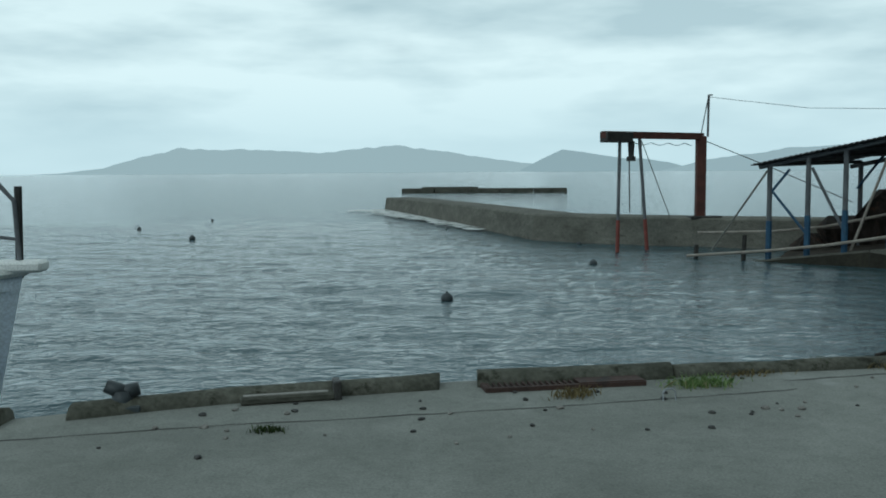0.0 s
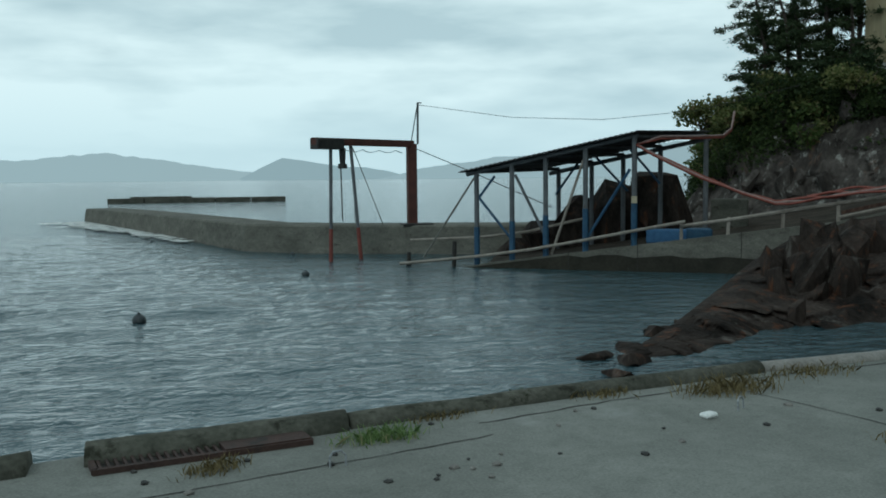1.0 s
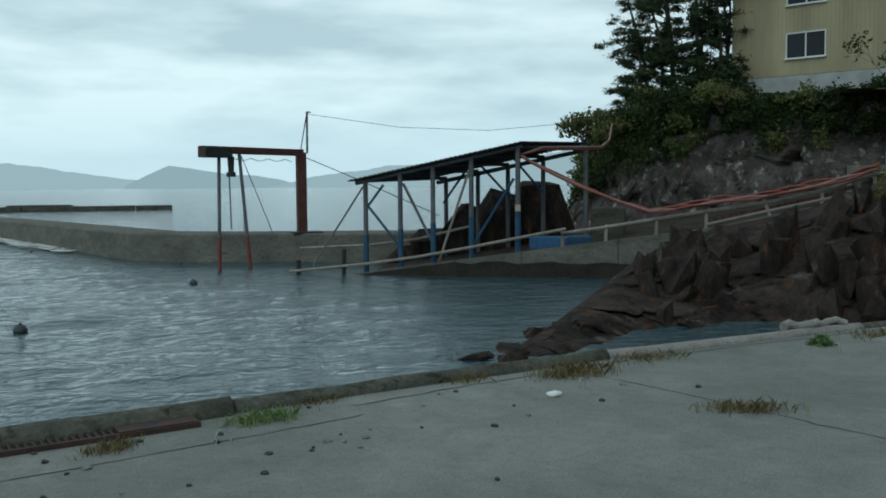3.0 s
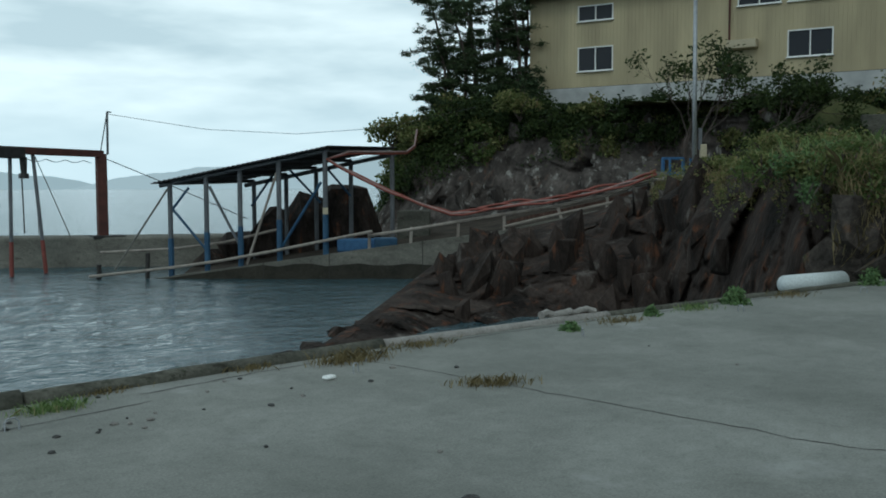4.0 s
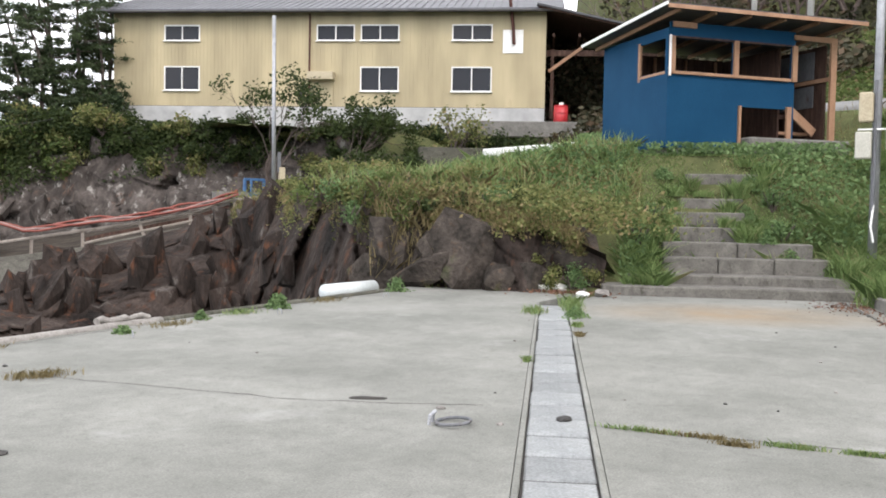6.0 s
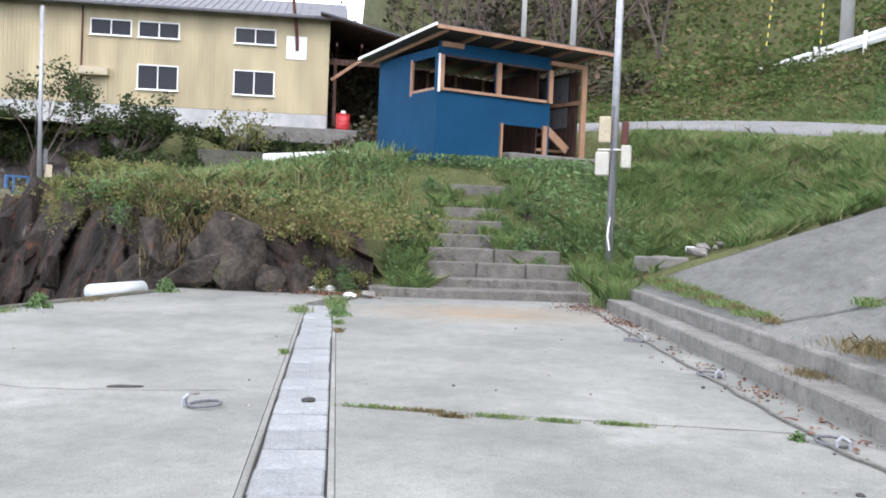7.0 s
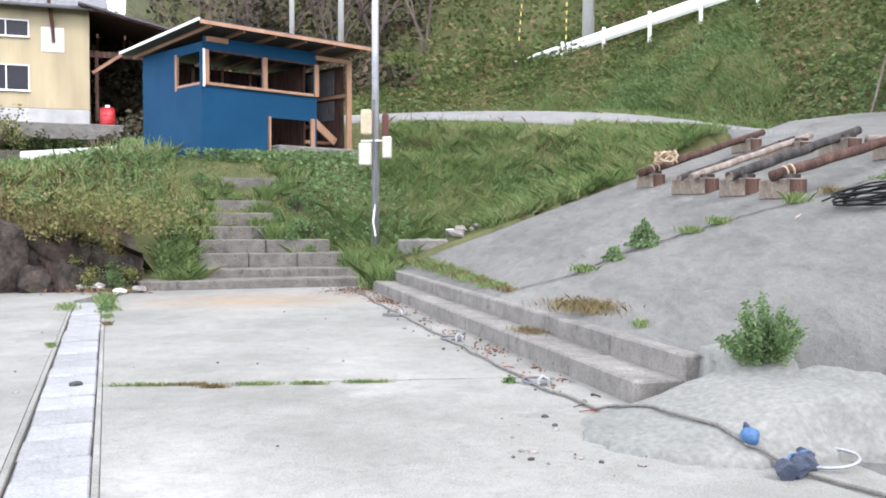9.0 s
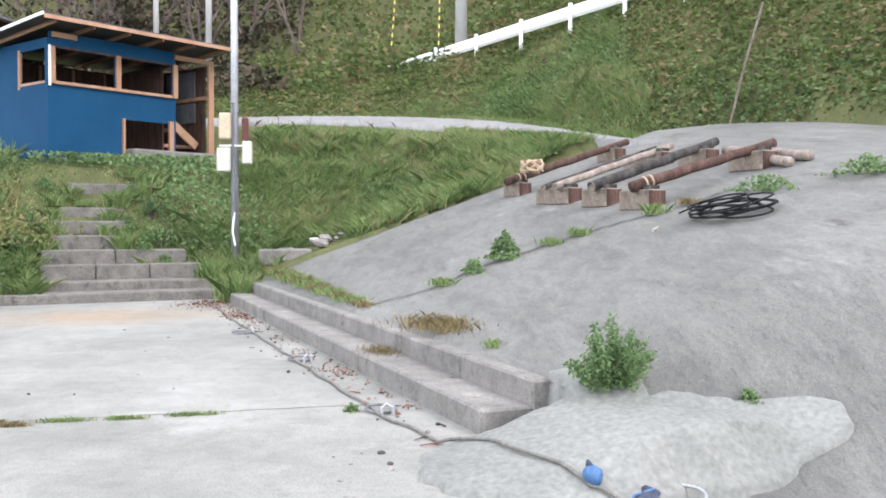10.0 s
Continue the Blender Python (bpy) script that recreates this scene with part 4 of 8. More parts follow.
# far shores, the mist before them put into their emission colour
def ridge(name, dist, a0, a1, heights, c, label, seed, base=0.0):
    n = 160
    az = np.radians(np.linspace(a0, a1, n))
    h = np.interp(np.linspace(0, 1, n), np.linspace(0, 1, len(heights)), heights)
    h = h * (1 + 0.10 * vnoise(az * 60, 0 * az, 1.3, seed) + 0.05 * vnoise(az * 60, 0 * az, 5.0, seed + 1))
    P = np.zeros((n, 4, 3))
    for j, (k, dd) in enumerate(((0, 0.96), (0.45, 0.98), (0.85, 1.0), (1.0, 1.04))):
        P[:, j, 0], P[:, j, 1] = np.sin(az) * dist * dd, np.cos(az) * dist * dd
        P[:, j, 2] = WATER_Z - 1 + base + h * k
    ob = new(name, grid_mesh(name, P, painted_haze_mat(name + "_painted_mist", c), True))
    tagged(ob, label, "hills", kind="structure")


ridge("backdrop_far_shore", 3300, -25.5, 5, (0, 6, 22, 60, 90, 86, 83, 78, 80, 92, 97, 82, 62, 42, 26), (0.60, 0.70, 0.735), "far wooded shore, its sea mist painted as a pale glow", 31)
ridge("backdrop_island", 2700, 3.8, 14, (5, 40, 66, 60, 48, 36, 36, 26, 8), (0.52, 0.62, 0.66), "small hilly island, pale with painted mist", 41)
ridge("backdrop_headland", 2400, 12, 44, (0, 30, 50, 62, 74, 84, 90, 95, 105, 110, 100), (0.57, 0.67, 0.71), "coastal hills behind the breakwater, pale with painted mist", 51)

# ---- apron furniture: kerbs, steps, gutter, patch ----
KR = math.degrees(math.atan2(KA[1], KA[0]))
for nm, s0, s1, z1, lab in (("kerb", -0.28, 0.12, 0.185, "worn grey concrete lower kerb beside the apron"), ("kerb", 0.12, 0.29, 0.375, "worn grey concrete upper kerb against the slope")):
    k = thing(nm, (*K0, 0), lab, "kerb", kind="structure", rz=KR)
    a = 0.15
    for i in range(8):
        ln = (1.35, 1.7, 1.7, 1.7, 1.7, 1.7, 1.75, 0.95)[i]
        bm = boxed((a + ln / 2, -(s0 + s1) / 2, z1 / 2 - 0.1), (ln - 0.012, s1 - s0, z1 + 0.2), bevel=0.018)
        part("kerb_block", bm, M_KERB, k)
        a += ln

SR = math.degrees(math.atan2(SU[1], SU[0]))
st = thing("concrete_steps", (*SO, 0), "worn concrete block steps climbing the grassy bank", "steps", kind="structure", rz=SR)
STEPS = [(0.0, 0.175, 0.05, -4.45, 1), (0.72, 0.34, -0.45, -4.4, 1), (1.42, 0.64, -1.15, -4.25, 3), (1.95, 0.92, -1.2, -4.05, 2), (2.5, 1.2, -1.45, -2.7, 1), (3.05, 1.5, -1.5, -2.95, 1), (3.6, 1.8, -1.65, -3.0, 1), (4.3, 2.36, -1.9, -3.5, 1)]
for i, (b, z, v0, v1, cnt) in enumerate(STEPS):
    z0 = STEPS[i - 1][1] - 0.25 if i else -0.2
    for c in range(cnt):
        w = (v0 - v1) / cnt
        vm = v0 - w * (c + 0.5)
        bm = boxed((b + 0.5, vm, (z0 + z) / 2 + RNG.uniform(-0.008, 0.008)), (1.0, w - 0.015, z - z0), rz=RNG.uniform(-0.6, 0.6), bevel=0.02)
        part("step", bm, M_STEP, st)

gu = thing("gutter", gut(0, 0), "straight drain gutter with pale concrete covers across the apron", "gutter", kind="structure", rz=math.degrees(math.atan2(GU[1], GU[0])))
for sgn in (-1, 1):
    part("gutter_frame", boxed((0.4, sgn * 0.238, -0.07), (20.9, 0.040, 0.145), bevel=0.006), M_APRON, gu)
part("gutter_bed", boxed((0.4, 0, -0.178), (20.9, 0.43, 0.3)), M_DARK, gu)
cover = mesh_from(boxed((0, 0, 0), (0.474, 0.412, 0.09), bevel=0.012), "gutter_cover", M_COVER)
for i in range(41):
    o = new("gutter_cover", cover)
    o.parent = gu
    o.matrix_basis = pose(-9.7 + 0.5 * i, RNG.uniform(-0.008, 0.008), -0.054 + RNG.uniform(-0.014, 0.008), RNG.uniform(-0.4, 0.4), RNG.uniform(-0.5, 0.5), RNG.uniform(-0.6, 0.6))

# smooth concrete hump where the kerbs end
PATCH_ANGLE = np.radians([10, 35, 59, 92.5, 101, 106, 118, 125, 167, 215, 273, 321, 338, 354])
PATCH_REACH = np.array([1.16, 0.84, 0.62, 0.94, 1.40, 1.55, 1.42, 1.12, 0.66, 0.88, 1.19, 1.14, 1.10, 1.12])


def patch_reach(g):
    """How far the spill of concrete reaches in a direction from its middle."""
    return np.interp(g, PATCH_ANGLE, PATCH_REACH, period=6.28319) * (1 + 0.02 * np.sin(g * 17) + 0.015 * np.sin(g * 29))


ang, rad = np.meshgrid(np.linspace(0, 6.28319, 161), np.concatenate([np.linspace(0, 0.92, 15), [0.95, 0.97, 0.985, 1.0]]), indexing="ij")
la, ls = -0.9 + rad * patch_reach(ang) * np.cos(ang), 0.1 + rad * patch_reach(ang) * np.sin(ang)


def patch_height(la, ls, rad):
    base = np.where(ls > 0.24, np.maximum(slope_z(la, ls), 0.0), 0.0)
    return np.maximum(base, 0.30 * smooth(ls, -1.1, 0.55) * (1 - smooth(rad, 0.55, 1.0))) + 0.06 * (1 - smooth(rad, 0.955, 1.0)) - 0.015 + 0.012 * vnoise(la, ls, 2.0, 8)


hz = patch_height(la, ls, rad)
PX, PY = K0[0] + la * KA[0] + ls * KN[0], K0[1] + la * KA[1] + ls * KN[1]
patch = new("concrete_patch", grid_mesh("concrete_patch", np.stack([PX, PY, hz], -1), M_PATCH, True))
tagged(patch, "pale smooth concrete hump joining apron and slope", "pavement", kind="structure")


def patch_top(x, y):
    """Top of the hump at a place, or the apron where it does not reach."""
    a, s = kerb_as(np.array(x, float), np.array(y, float))
    u, w = a + 0.9, s - 0.1
    q = np.hypot(u, w) / patch_reach(np.arctan2(w, u) % 6.28319)
    return max(0.0, float(patch_height(a[None], s[None], q[None])[0])) if q < 1 else 0.0


def ground_at(x, y):
    """Top of the apron or slope at a place."""
    a, s = kerb_as(np.array(x, float), np.array(y, float))
    if a < 12.2 + 0.2 * s and s > 0.24:
        return float(slope_z(a, s))
    b, v = step_bv(x, y)
    return float(land_z(np.array([x]), np.array([y]))[0]) if b > 0.05 else 0.0


def on_kerb(a, s, z=0.0):
    x, y = K0 + a * KA + s * KN
    return (float(x), float(y), ground_at(x, y) + z)


# ---- walls with openings ----
def holed(bm, width, height, holes, y0, y1, z0=0.0):
    """A wall from x 0..width, z z0..height, thick from y0 to y1, with rectangular openings cut through."""
    xs = sorted({0, width, *[h[0] for h in holes], *[h[1] for h in holes]})
    zs = sorted({z0, height, *[h[2] for h in holes], *[h[3] for h in holes]})
    for xa, xb in zip(xs, xs[1:]):
        for za, zb in zip(zs, zs[1:]):
            cx, cz = (xa + xb) / 2, (za + zb) / 2
            if any(h[0] < cx < h[1] and h[2] < cz < h[3] for h in holes):
                continue
            box(bm, (cx, (y0 + y1) / 2, cz), (xb - xa, y1 - y0, zb - za))
    bmesh.ops.remove_doubles(bm, verts=bm.verts, dist=1e-4)
    seen = {}
    for f in list(bm.faces):
        key = tuple(round(v, 3) for v in f.calc_center_median())
        if key in seen:
            bmesh.ops.delete(bm, geom=[g for g in (f, seen[key]) if g.is_valid], context='FACES_ONLY')
            seen.pop(key)
        else:
            seen[key] = f
    return bm


def window(parent, x0, x1, z0, z1, y):
    """A white two-pane sliding window set in a wall that faces +y."""
    w = new("window")
    w.empty_display_size = 0.2
    w.parent = parent
    w.matrix_basis = pose((x0 + x1) / 2, y, z0)
    W, H = x1 - x0, z1 - z0
    bm = bmesh.new()
    for c, sz in (((0, 0, 0.03), (W, 0.1, 0.06)), ((0, 0, H - 0.03), (W, 0.1, 0.06)), ((-W / 2 + 0.03, 0, H / 2), (0.06, 0.1, H - 0.12)), ((W / 2 - 0.03, 0, H / 2), (0.06, 0.1, H - 0.12))):
        box(bm, c, sz)
    box(bm, (0, 0, H / 2), (0.055, 0.07, H - 0.12))
    for o, nm, mt, b2 in ((0, "window_frame", M_WHITE, bm),):
        part(nm, b2, mt, w, "white metal window frame")
    part("window_sill", boxed((0, 0.08, -0.02), (W + 0.1, 0.16, 0.05), bevel=0.008), M_WHITE, w)
    for sgn in (-1, 1):
        part("pane", boxed((sgn * W / 4, -0.03 + 0.015 * sgn, H / 2), (W / 2 - 0.07, 0.012, H - 0.12)), M_GLASS, w)


# ---- the cream house on the terrace ----
hs = thing("house", (43.83, 19.29, 5.3), "cream-yellow clad two-storey house on a pale foundation", "house", rz=115.2)
LW = [(18.49, 20.48), (7.66, 9.72), (2.77, 4.88)]
UW = [(18.49, 20.48), (10.04, 12.09), (7.66, 9.72), (2.77, 4.88)]
HOLES = [(a, b, 2.3, 3.6) for a, b in LW] + [(a, b, 4.95, 5.8) for a, b in UW]
part("wall", holed(bmesh.new(), 23.3, 6.5, HOLES, -0.22, 0.0, 1.45), M_YELLOWWALL, hs, "cream-yellow ribbed metal cladding")
bm = bmesh.new()
for i in range(117):
    u = 0.1 + i * 0.2
    cuts = sorted([(c, d) for a, b, c, d in HOLES if a - 0.04 < u < b + 0.04])
    z = 1.47
    for c, d in cuts + [(6.48, 9)]:
        if c - z > 0.15:
            box(bm, (u, 0.008, (z + c) / 2), (0.045, 0.022, c - z))
        z = d
tagged(part("cladding_rib", bm, M_YELLOWWALL, hs), kind="stuff")
part("foundation", boxed((11.65, -0.05, 0.55), (23.3, 0.42, 1.8), bevel=0.02), M_BAND, hs, "pale rendered foundation")
part("drip_edge", boxed((11.65, 0.05, 1.45), (23.4, 0.1, 0.05)), M_DARKSTEEL, hs)
part("side_wall", boxed((0.11, -5.3, 3.2), (0.22, 10.1, 6.6)), M_YELLOWWALL, hs)
part("side_wall", boxed((23.2, -5.3, 3.2), (0.22, 10.1, 6.6)), M_YELLOWWALL, hs)
part("back_wall", boxed((11.65, -10.3, 3.2), (23.3, 0.2, 6.6)), M_YELLOWWALL, hs)
# floors near-black, indoor shade put into their colour
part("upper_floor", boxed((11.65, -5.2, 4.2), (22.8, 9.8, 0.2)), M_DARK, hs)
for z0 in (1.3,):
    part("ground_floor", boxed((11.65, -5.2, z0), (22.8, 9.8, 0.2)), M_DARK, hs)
roof = bmesh.new()
for sgn, yy in ((1, 0.65), (-1, -11.2)):
    ym = (yy - 5.25) / 2 + (-5.25 if sgn < 0 else 0) * 0
    p = [(-0.9, yy, 6.38), (24.1, yy, 6.38), (24.1, -5.25, 8.35), (-0.9, -5.25, 8.35)]
    v = [roof.verts.new((x, y, z)) for x, y, z in p] + [roof.verts.new((x, y, z + 0.14)) for x, y, z in p]
    for f in ((0, 1, 2, 3), (7, 6, 5, 4), (0, 4, 5, 1), (1, 5, 6, 2), (2, 6, 7, 3), (3, 7, 4, 0)):
        roof.faces.new([v[i] for i in f])
rf = part("roof", roof, M_ROOFGREY, hs, "grey standing-seam metal roof")
bm = bmesh.new()
for i in range(62):
    box(bm, (-0.85 + i * 0.405, -2.3, 7.515), (0.03, 6.22, 0.05), rx=-18.46)
tagged(part("roof_seam", bm, M_ROOFGREY, rf), kind="stuff")
part("gutter_pipe", tubed([(-0.9, 0.72, 6.36), (24.1, 0.72, 6.36)], 0.07), M_DARKSTEEL, hs)
part("downpipe", tubed([(12.45, 0.09, 6.35), (12.45, 0.09, 0.1)], 0.05), M_RUST, hs, "rust-brown downpipe")
part("door", boxed((11.75, 0.03, 1.5), (1.2, 0.06, 2.7), bevel=0.01), M_YELLOWWALL, hs, "cream metal side door")
part("door_canopy", boxed((11.75, 0.32, 3.05), (1.4, 0.65, 0.42), bevel=0.03), M_CREAM, hs, "small cream box canopy over the door")
part("patch_panel", boxed((1.7, 0.03, 4.9), (1.05, 0.04, 1.2)), M_WHITE, hs, "pale square cover plate")
part("flue_pipe", tubed([(1.65, 0.1, 4.75), (1.7, 0.18, 5.6), (1.95, 0.5, 7.6)], 0.085), M_RUST, hs, "rusty stove flue pipe")
part("meter_box", boxed((12.85, 0.09, 2.1), (0.32, 0.16, 0.5), bevel=0.02), M_DARKSTEEL, hs)
for a, b in LW:
    window(hs, a, b, 2.3, 3.6, -0.02)
for a, b in UW:
    window(hs, a, b, 4.95, 5.8, -0.02)

# open timber lean-to at the end of the house
lt = thing("lean_to", (43.83, 19.29, 5.2), "open timber lean-to with dark interior beside the house", "lean-to", rz=115.2)
for x, y in ((-0.35, -0.6), (-6.6, -0.6), (-6.6, -7.5), (-0.4, -7.5)):
    part("post", boxed((x, y, 2.35), (0.16, 0.16, 4.7)), M_LOGBROWN, lt)
part("beam", boxed((-3.0, -0.6, 4.5), (6.0, 0.14, 0.3)), M_LOGBROWN, lt)
part("brace", boxed((-1.0, -0.5, 4.15), (2.1, 0.12, 0.16), ry=36), M_TIMBER, lt, "pale new knee brace")
for i in range(5):
    part("rafter", boxed((-0.4 - 1.3 * i, -3.8, 5.0), (0.1, 8.2, 0.2), rx=4), M_LOGBROWN, lt)
part("roof", boxed((-3.9, -3.6, 5.75), (9.0, 9.0, 0.1), ry=-13), M_ROOFTIN, lt)
part("underside_board", boxed((-3.9, -3.6, 5.64), (8.8, 8.8, 0.06), ry=-13), M_LOGBROWN, lt)
part("back_wall", boxed((-3.5, -7.7, 3.4), (7.2, 0.12, 6.8)), M_LOGBROWN, lt, "dark brown boarded back wall")
part("side_wall", boxed((-6.9, -4.2, 2.4), (0.12, 7.0, 4.8)), M_LOGDARK, lt)
part("floor", boxed((-3.0, -3.0, 0.2), (6.4, 10.0, 0.6)), M_ROAD, lt)

dr = thing("oil_drum", (43.45, 18.2, 5.70), "red steel oil drum standing beside the lean-to", "drum")
bm = tubed([(0, 0, 0), (0, 0, 1.1)], 0.36, 20)
for z in (0.02, 0.37, 0.73, 1.08):
    ring(bm, (0, 0, z), 0.365, 0.018)
part("body", bm, M_DRUM, dr, smooth=True)
part("lid", tubed([(0, 0, 1.1), (0, 0, 1.13)], 0.31, 16), M_DRUM, dr)
part("can", tubed([(0.03, 0, 1.13), (0.03, 0, 1.28)], 0.12, 12), M_WHITE, dr, "small white can on the lid")

# low walls in front of the house yard
bm = boxed((0, 0, 0), (6.4, 0.45, 1.5), bevel=0.03)
solo("low_white_wall", bm, M_WHITE, "low whitewashed block wall at the yard edge", "wall", kind="structure", at=pose(29.6, 12.75, 3.02, 0, 0, 63.8))
bm = boxed((0, 0, 0), (9.5, 0.4, 0.75), bevel=0.03)
solo("retaining_wall", bm, M_KERB, "grey concrete retaining step below the house yard", "wall", kind="structure", at=pose(41.3, 16.4, 5.36, 0, 0, -62))
bm = boxed((0, 0, 0), (6.2, 0.5, 2.0), bevel=0.03)
solo("retaining_wall", bm, M_WALL, "dark stained retaining wall under the shrubs", "wall", kind="structure", at=pose(36.5, 18.6, 3.2, 0, 0, -52))

# ---- the blue plywood hut ----
hut = thing("hut", (21.38, 5.54, 2.97), "small blue plywood hut with unglazed timber-framed openings", "hut", rz=-41.0)
W, D = 3.5, 3.2
part("wall", holed(bmesh.new(), W, 3.0, [(0.14, 1.72, 1.86, 2.62), (1.86, 3.40, 1.86, 2.62), (1.9, 3.4, 0.05, 1.1)], 0.0, 0.05, 0.05), M_BLUEPANEL, hut, "blue painted plywood front with openings")
bm = holed(bmesh.new(), D, 2.85, [(0.12, 1.3, 1.86, 2.62)], 0.0, 0.05, 0.05)
bmesh.ops.transform(bm, matrix=pose(0, 0, 0, 0, 0, 90), verts=bm.verts)
part("wall", bm, M_BLUEPANEL, hut, "blue painted plywood side with a corner opening")
part("back_wall", boxed((2.35, D, 1.4), (4.7, 0.05, 2.7)), M_LOGBROWN, hut, "brown boarded back wall")
for i in range(5):
    part("wall_stud", boxed((0.5 + 0.95 * i, D - 0.06, 1.4), (0.07, 0.06, 2.6)), M_TIMBER, hut)
# inner wall dark brown: the dimness of the inside is put into its colour
part("inner_wall", boxed((W + 0.02, 1.8, 1.4), (0.05, 2.4, 2.6)), M_LOGBROWN, hut)
part("floor", boxed((2.3, 1.55, 0.0), (4.5, 3.1, 0.14)), M_KERB, hut)
part("pad", boxed((3.45, 0.75, 0.13), (2.9, 2.3, 0.46), bevel=0.04), M_KERB, hut, "earthy concrete pad under the porch")
part("shelf", boxed((1.6, 2.75, 1.7), (3.0, 0.5, 0.05)), M_TIMBER, hut)
for x, y, w in ((0.07, -0.02, 0.11), (1.79, -0.03, 0.13), (W - 0.03, -0.03, 0.13), (4.62, -0.02, 0.17)):
    z0, z1 = (0.3, 2.92) if x > 4 else (1.78, 2.66)
    part("post", boxed((x, y, (z0 + z1) / 2), (w, 0.07, z1 - z0)), M_TIMBER, hut, "pale new timber post")
part("corner_strip", boxed((-0.025, -0.06, 2.2), (0.05, 0.03, 0.95)), M_WHITE, hut, "white painted corner strip")
part("post", boxed((3.33, -0.035, 0.73), (0.13, 0.07, 0.86)), M_TIMBER, hut)
part("post", boxed((1.93, -0.035, 0.62), (0.06, 0.07, 1.0)), M_TIMBER, hut)
part("post", boxed((-0.03, 1.33, 2.2), (0.06, 0.1, 0.95)), M_TIMBER, hut)
part("sill", boxed((1.7, -0.035, 1.81), (3.3, 0.08, 0.07)), M_TIMBER, hut, "pale new timber sill")
part("sill", boxed((-0.03, 0.72, 1.82), (0.06, 1.2, 0.06)), M_TIMBER, hut)
part("head_rail", boxed((1.75, -0.03, 2.645), (3.2, 0.05, 0.04)), M_LOGBROWN, hut)
part("porch_wall", boxed((4.64, 1.7, 1.5), (0.05, 2.9, 2.6)), M_LOGBROWN, hut, "brown boarded porch wall")
part("porch_panel", boxed((4.60, 1.3, 1.55), (0.03, 1.3, 0.55)), M_GREYPOST, hut, "grey-blue board inside the porch")
part("porch_panel", boxed((4.60, 1.3, 2.35), (0.03, 1.3, 0.7)), M_GREYPOST, hut, "grey-blue board inside the porch")
part("porch_rail", boxed((4.56, 1.0, 1.92), (0.06, 2.0, 0.1)), M_TIMBER, hut)
part("lintel", boxed((0.36, -0.04, 2.93), (0.62, 0.06, 0.13)), M_TIMBER, hut)
part("lintel", boxed((4.05, -0.03, 2.86), (1.2, 0.08, 0.12)), M_TIMBER, hut)
part("step_board", boxed((4.1, 0.5, 0.92), (1.05, 0.06, 0.22), ry=36), M_TIMBER, hut, "leaning pale board in the doorway")
part("step_board", boxed((4.1, 0.9, 0.6), (0.9, 0.3, 0.08)), M_TIMBER, hut)
part("bench", boxed((4.0, 1.6, 1.1), (0.9, 0.25, 0.1)), M_LOGBROWN, hut)
rz = bmesh.new()
box(rz, (2.2, 1.35, 3.06), (5.5, 4.3, 0.05), rx=-4.0)
rf = part("roof", rz, M_ROOFTIN, hut, "flat dark sheet roof with pale edge boards")
part("fascia", boxed((2.2, -0.80, 3.16), (5.5, 0.04, 0.09), rx=-4.0), M_TIMBER, rf, "pale timber edge board")
part("fascia", boxed((-0.57, 1.35, 3.07), (0.04, 4.3, 0.07), rx=-4.0), M_WHITE, rf, "white timber edge board")
for i in range(6):
    part("rafter", boxed((-0.2 + i * 0.95, 1.35, 2.98), (0.06, 4.1, 0.09), rx=-4.0), M_TIMBER, rf)

# ---- poles and wires ----
lp = thing("light_pole", (18.9, 0.78, 0.7), "galvanised steel pole with cream meter boxes beside the steps", "pole")
part("shaft", tubed([(0, 0, 0), (-0.04, 0, 9.2)], 0.085, 12, 0.07), M_GALV, lp, smooth=True)
for (x, y, z), sz, lab in (((-0.16, 0.17, 2.8), (0.2, 0.24, 0.55), "cream plastic meter box"), ((-0.14, -0.28, 2.25), (0.16, 0.2, 0.48), "small pale switch box"), ((-0.16, 0.2, 2.1), (0.18, 0.28, 0.5), "pale grey meter box"), ((0.0, -0.22, 2.75), (0.1, 0.14, 0.5), "rusty side bracket box")):
    part("box", boxed((x, y, z), sz, bevel=0.025), M_CREAM if "cream" in lab else M_BOX if "pale" in lab else M_RUST, lp, lab)
part("strap", boxed((-0.1, 0, 2.4), (0.03, 0.62, 0.03)), M_WHITE, lp)
part("conduit", tubed([(-0.1, 0.02, 0.9), (-0.11, 0.02, 3.3)], 0.03), M_GREYPOST, lp)
part("cord", tubed([(-0.1, 0.0, 1.0), (-0.14, 0.03, 0.6), (-0.12, -0.02, 0.3)], 0.02), M_WHITE, lp)

for x, y, r, h, lab in ((42.7, 8.6, 0.13, 12, "pale thin utility pole behind the hut"), (43.2, 6.3, 0.15, 12, "pale thin utility pole behind the hut")):
    z = float(land_z(np.array([x]), np.array([y]))[0])
    solo("utility_pole", tubed([(0, 0, -0.3), (0, 0, h)], r, 12, r * 0.8), M_POLE, lab, "utility pole", group="poles behind the hut", smooth=True, at=pose(x, y, z))
zz_ = float(land_z(np.array([37.6]), np.array([-5.2]))[0])
up = thing("utility_pole", (37.6, -5.2, zz_), "thick round concrete utility pole behind the guard rail", "utility pole")
part("shaft", tubed([(0, 0, -0.5), (0, 0, 12)], 0.26, 16, 0.2), M_POLE, up, smooth=True)
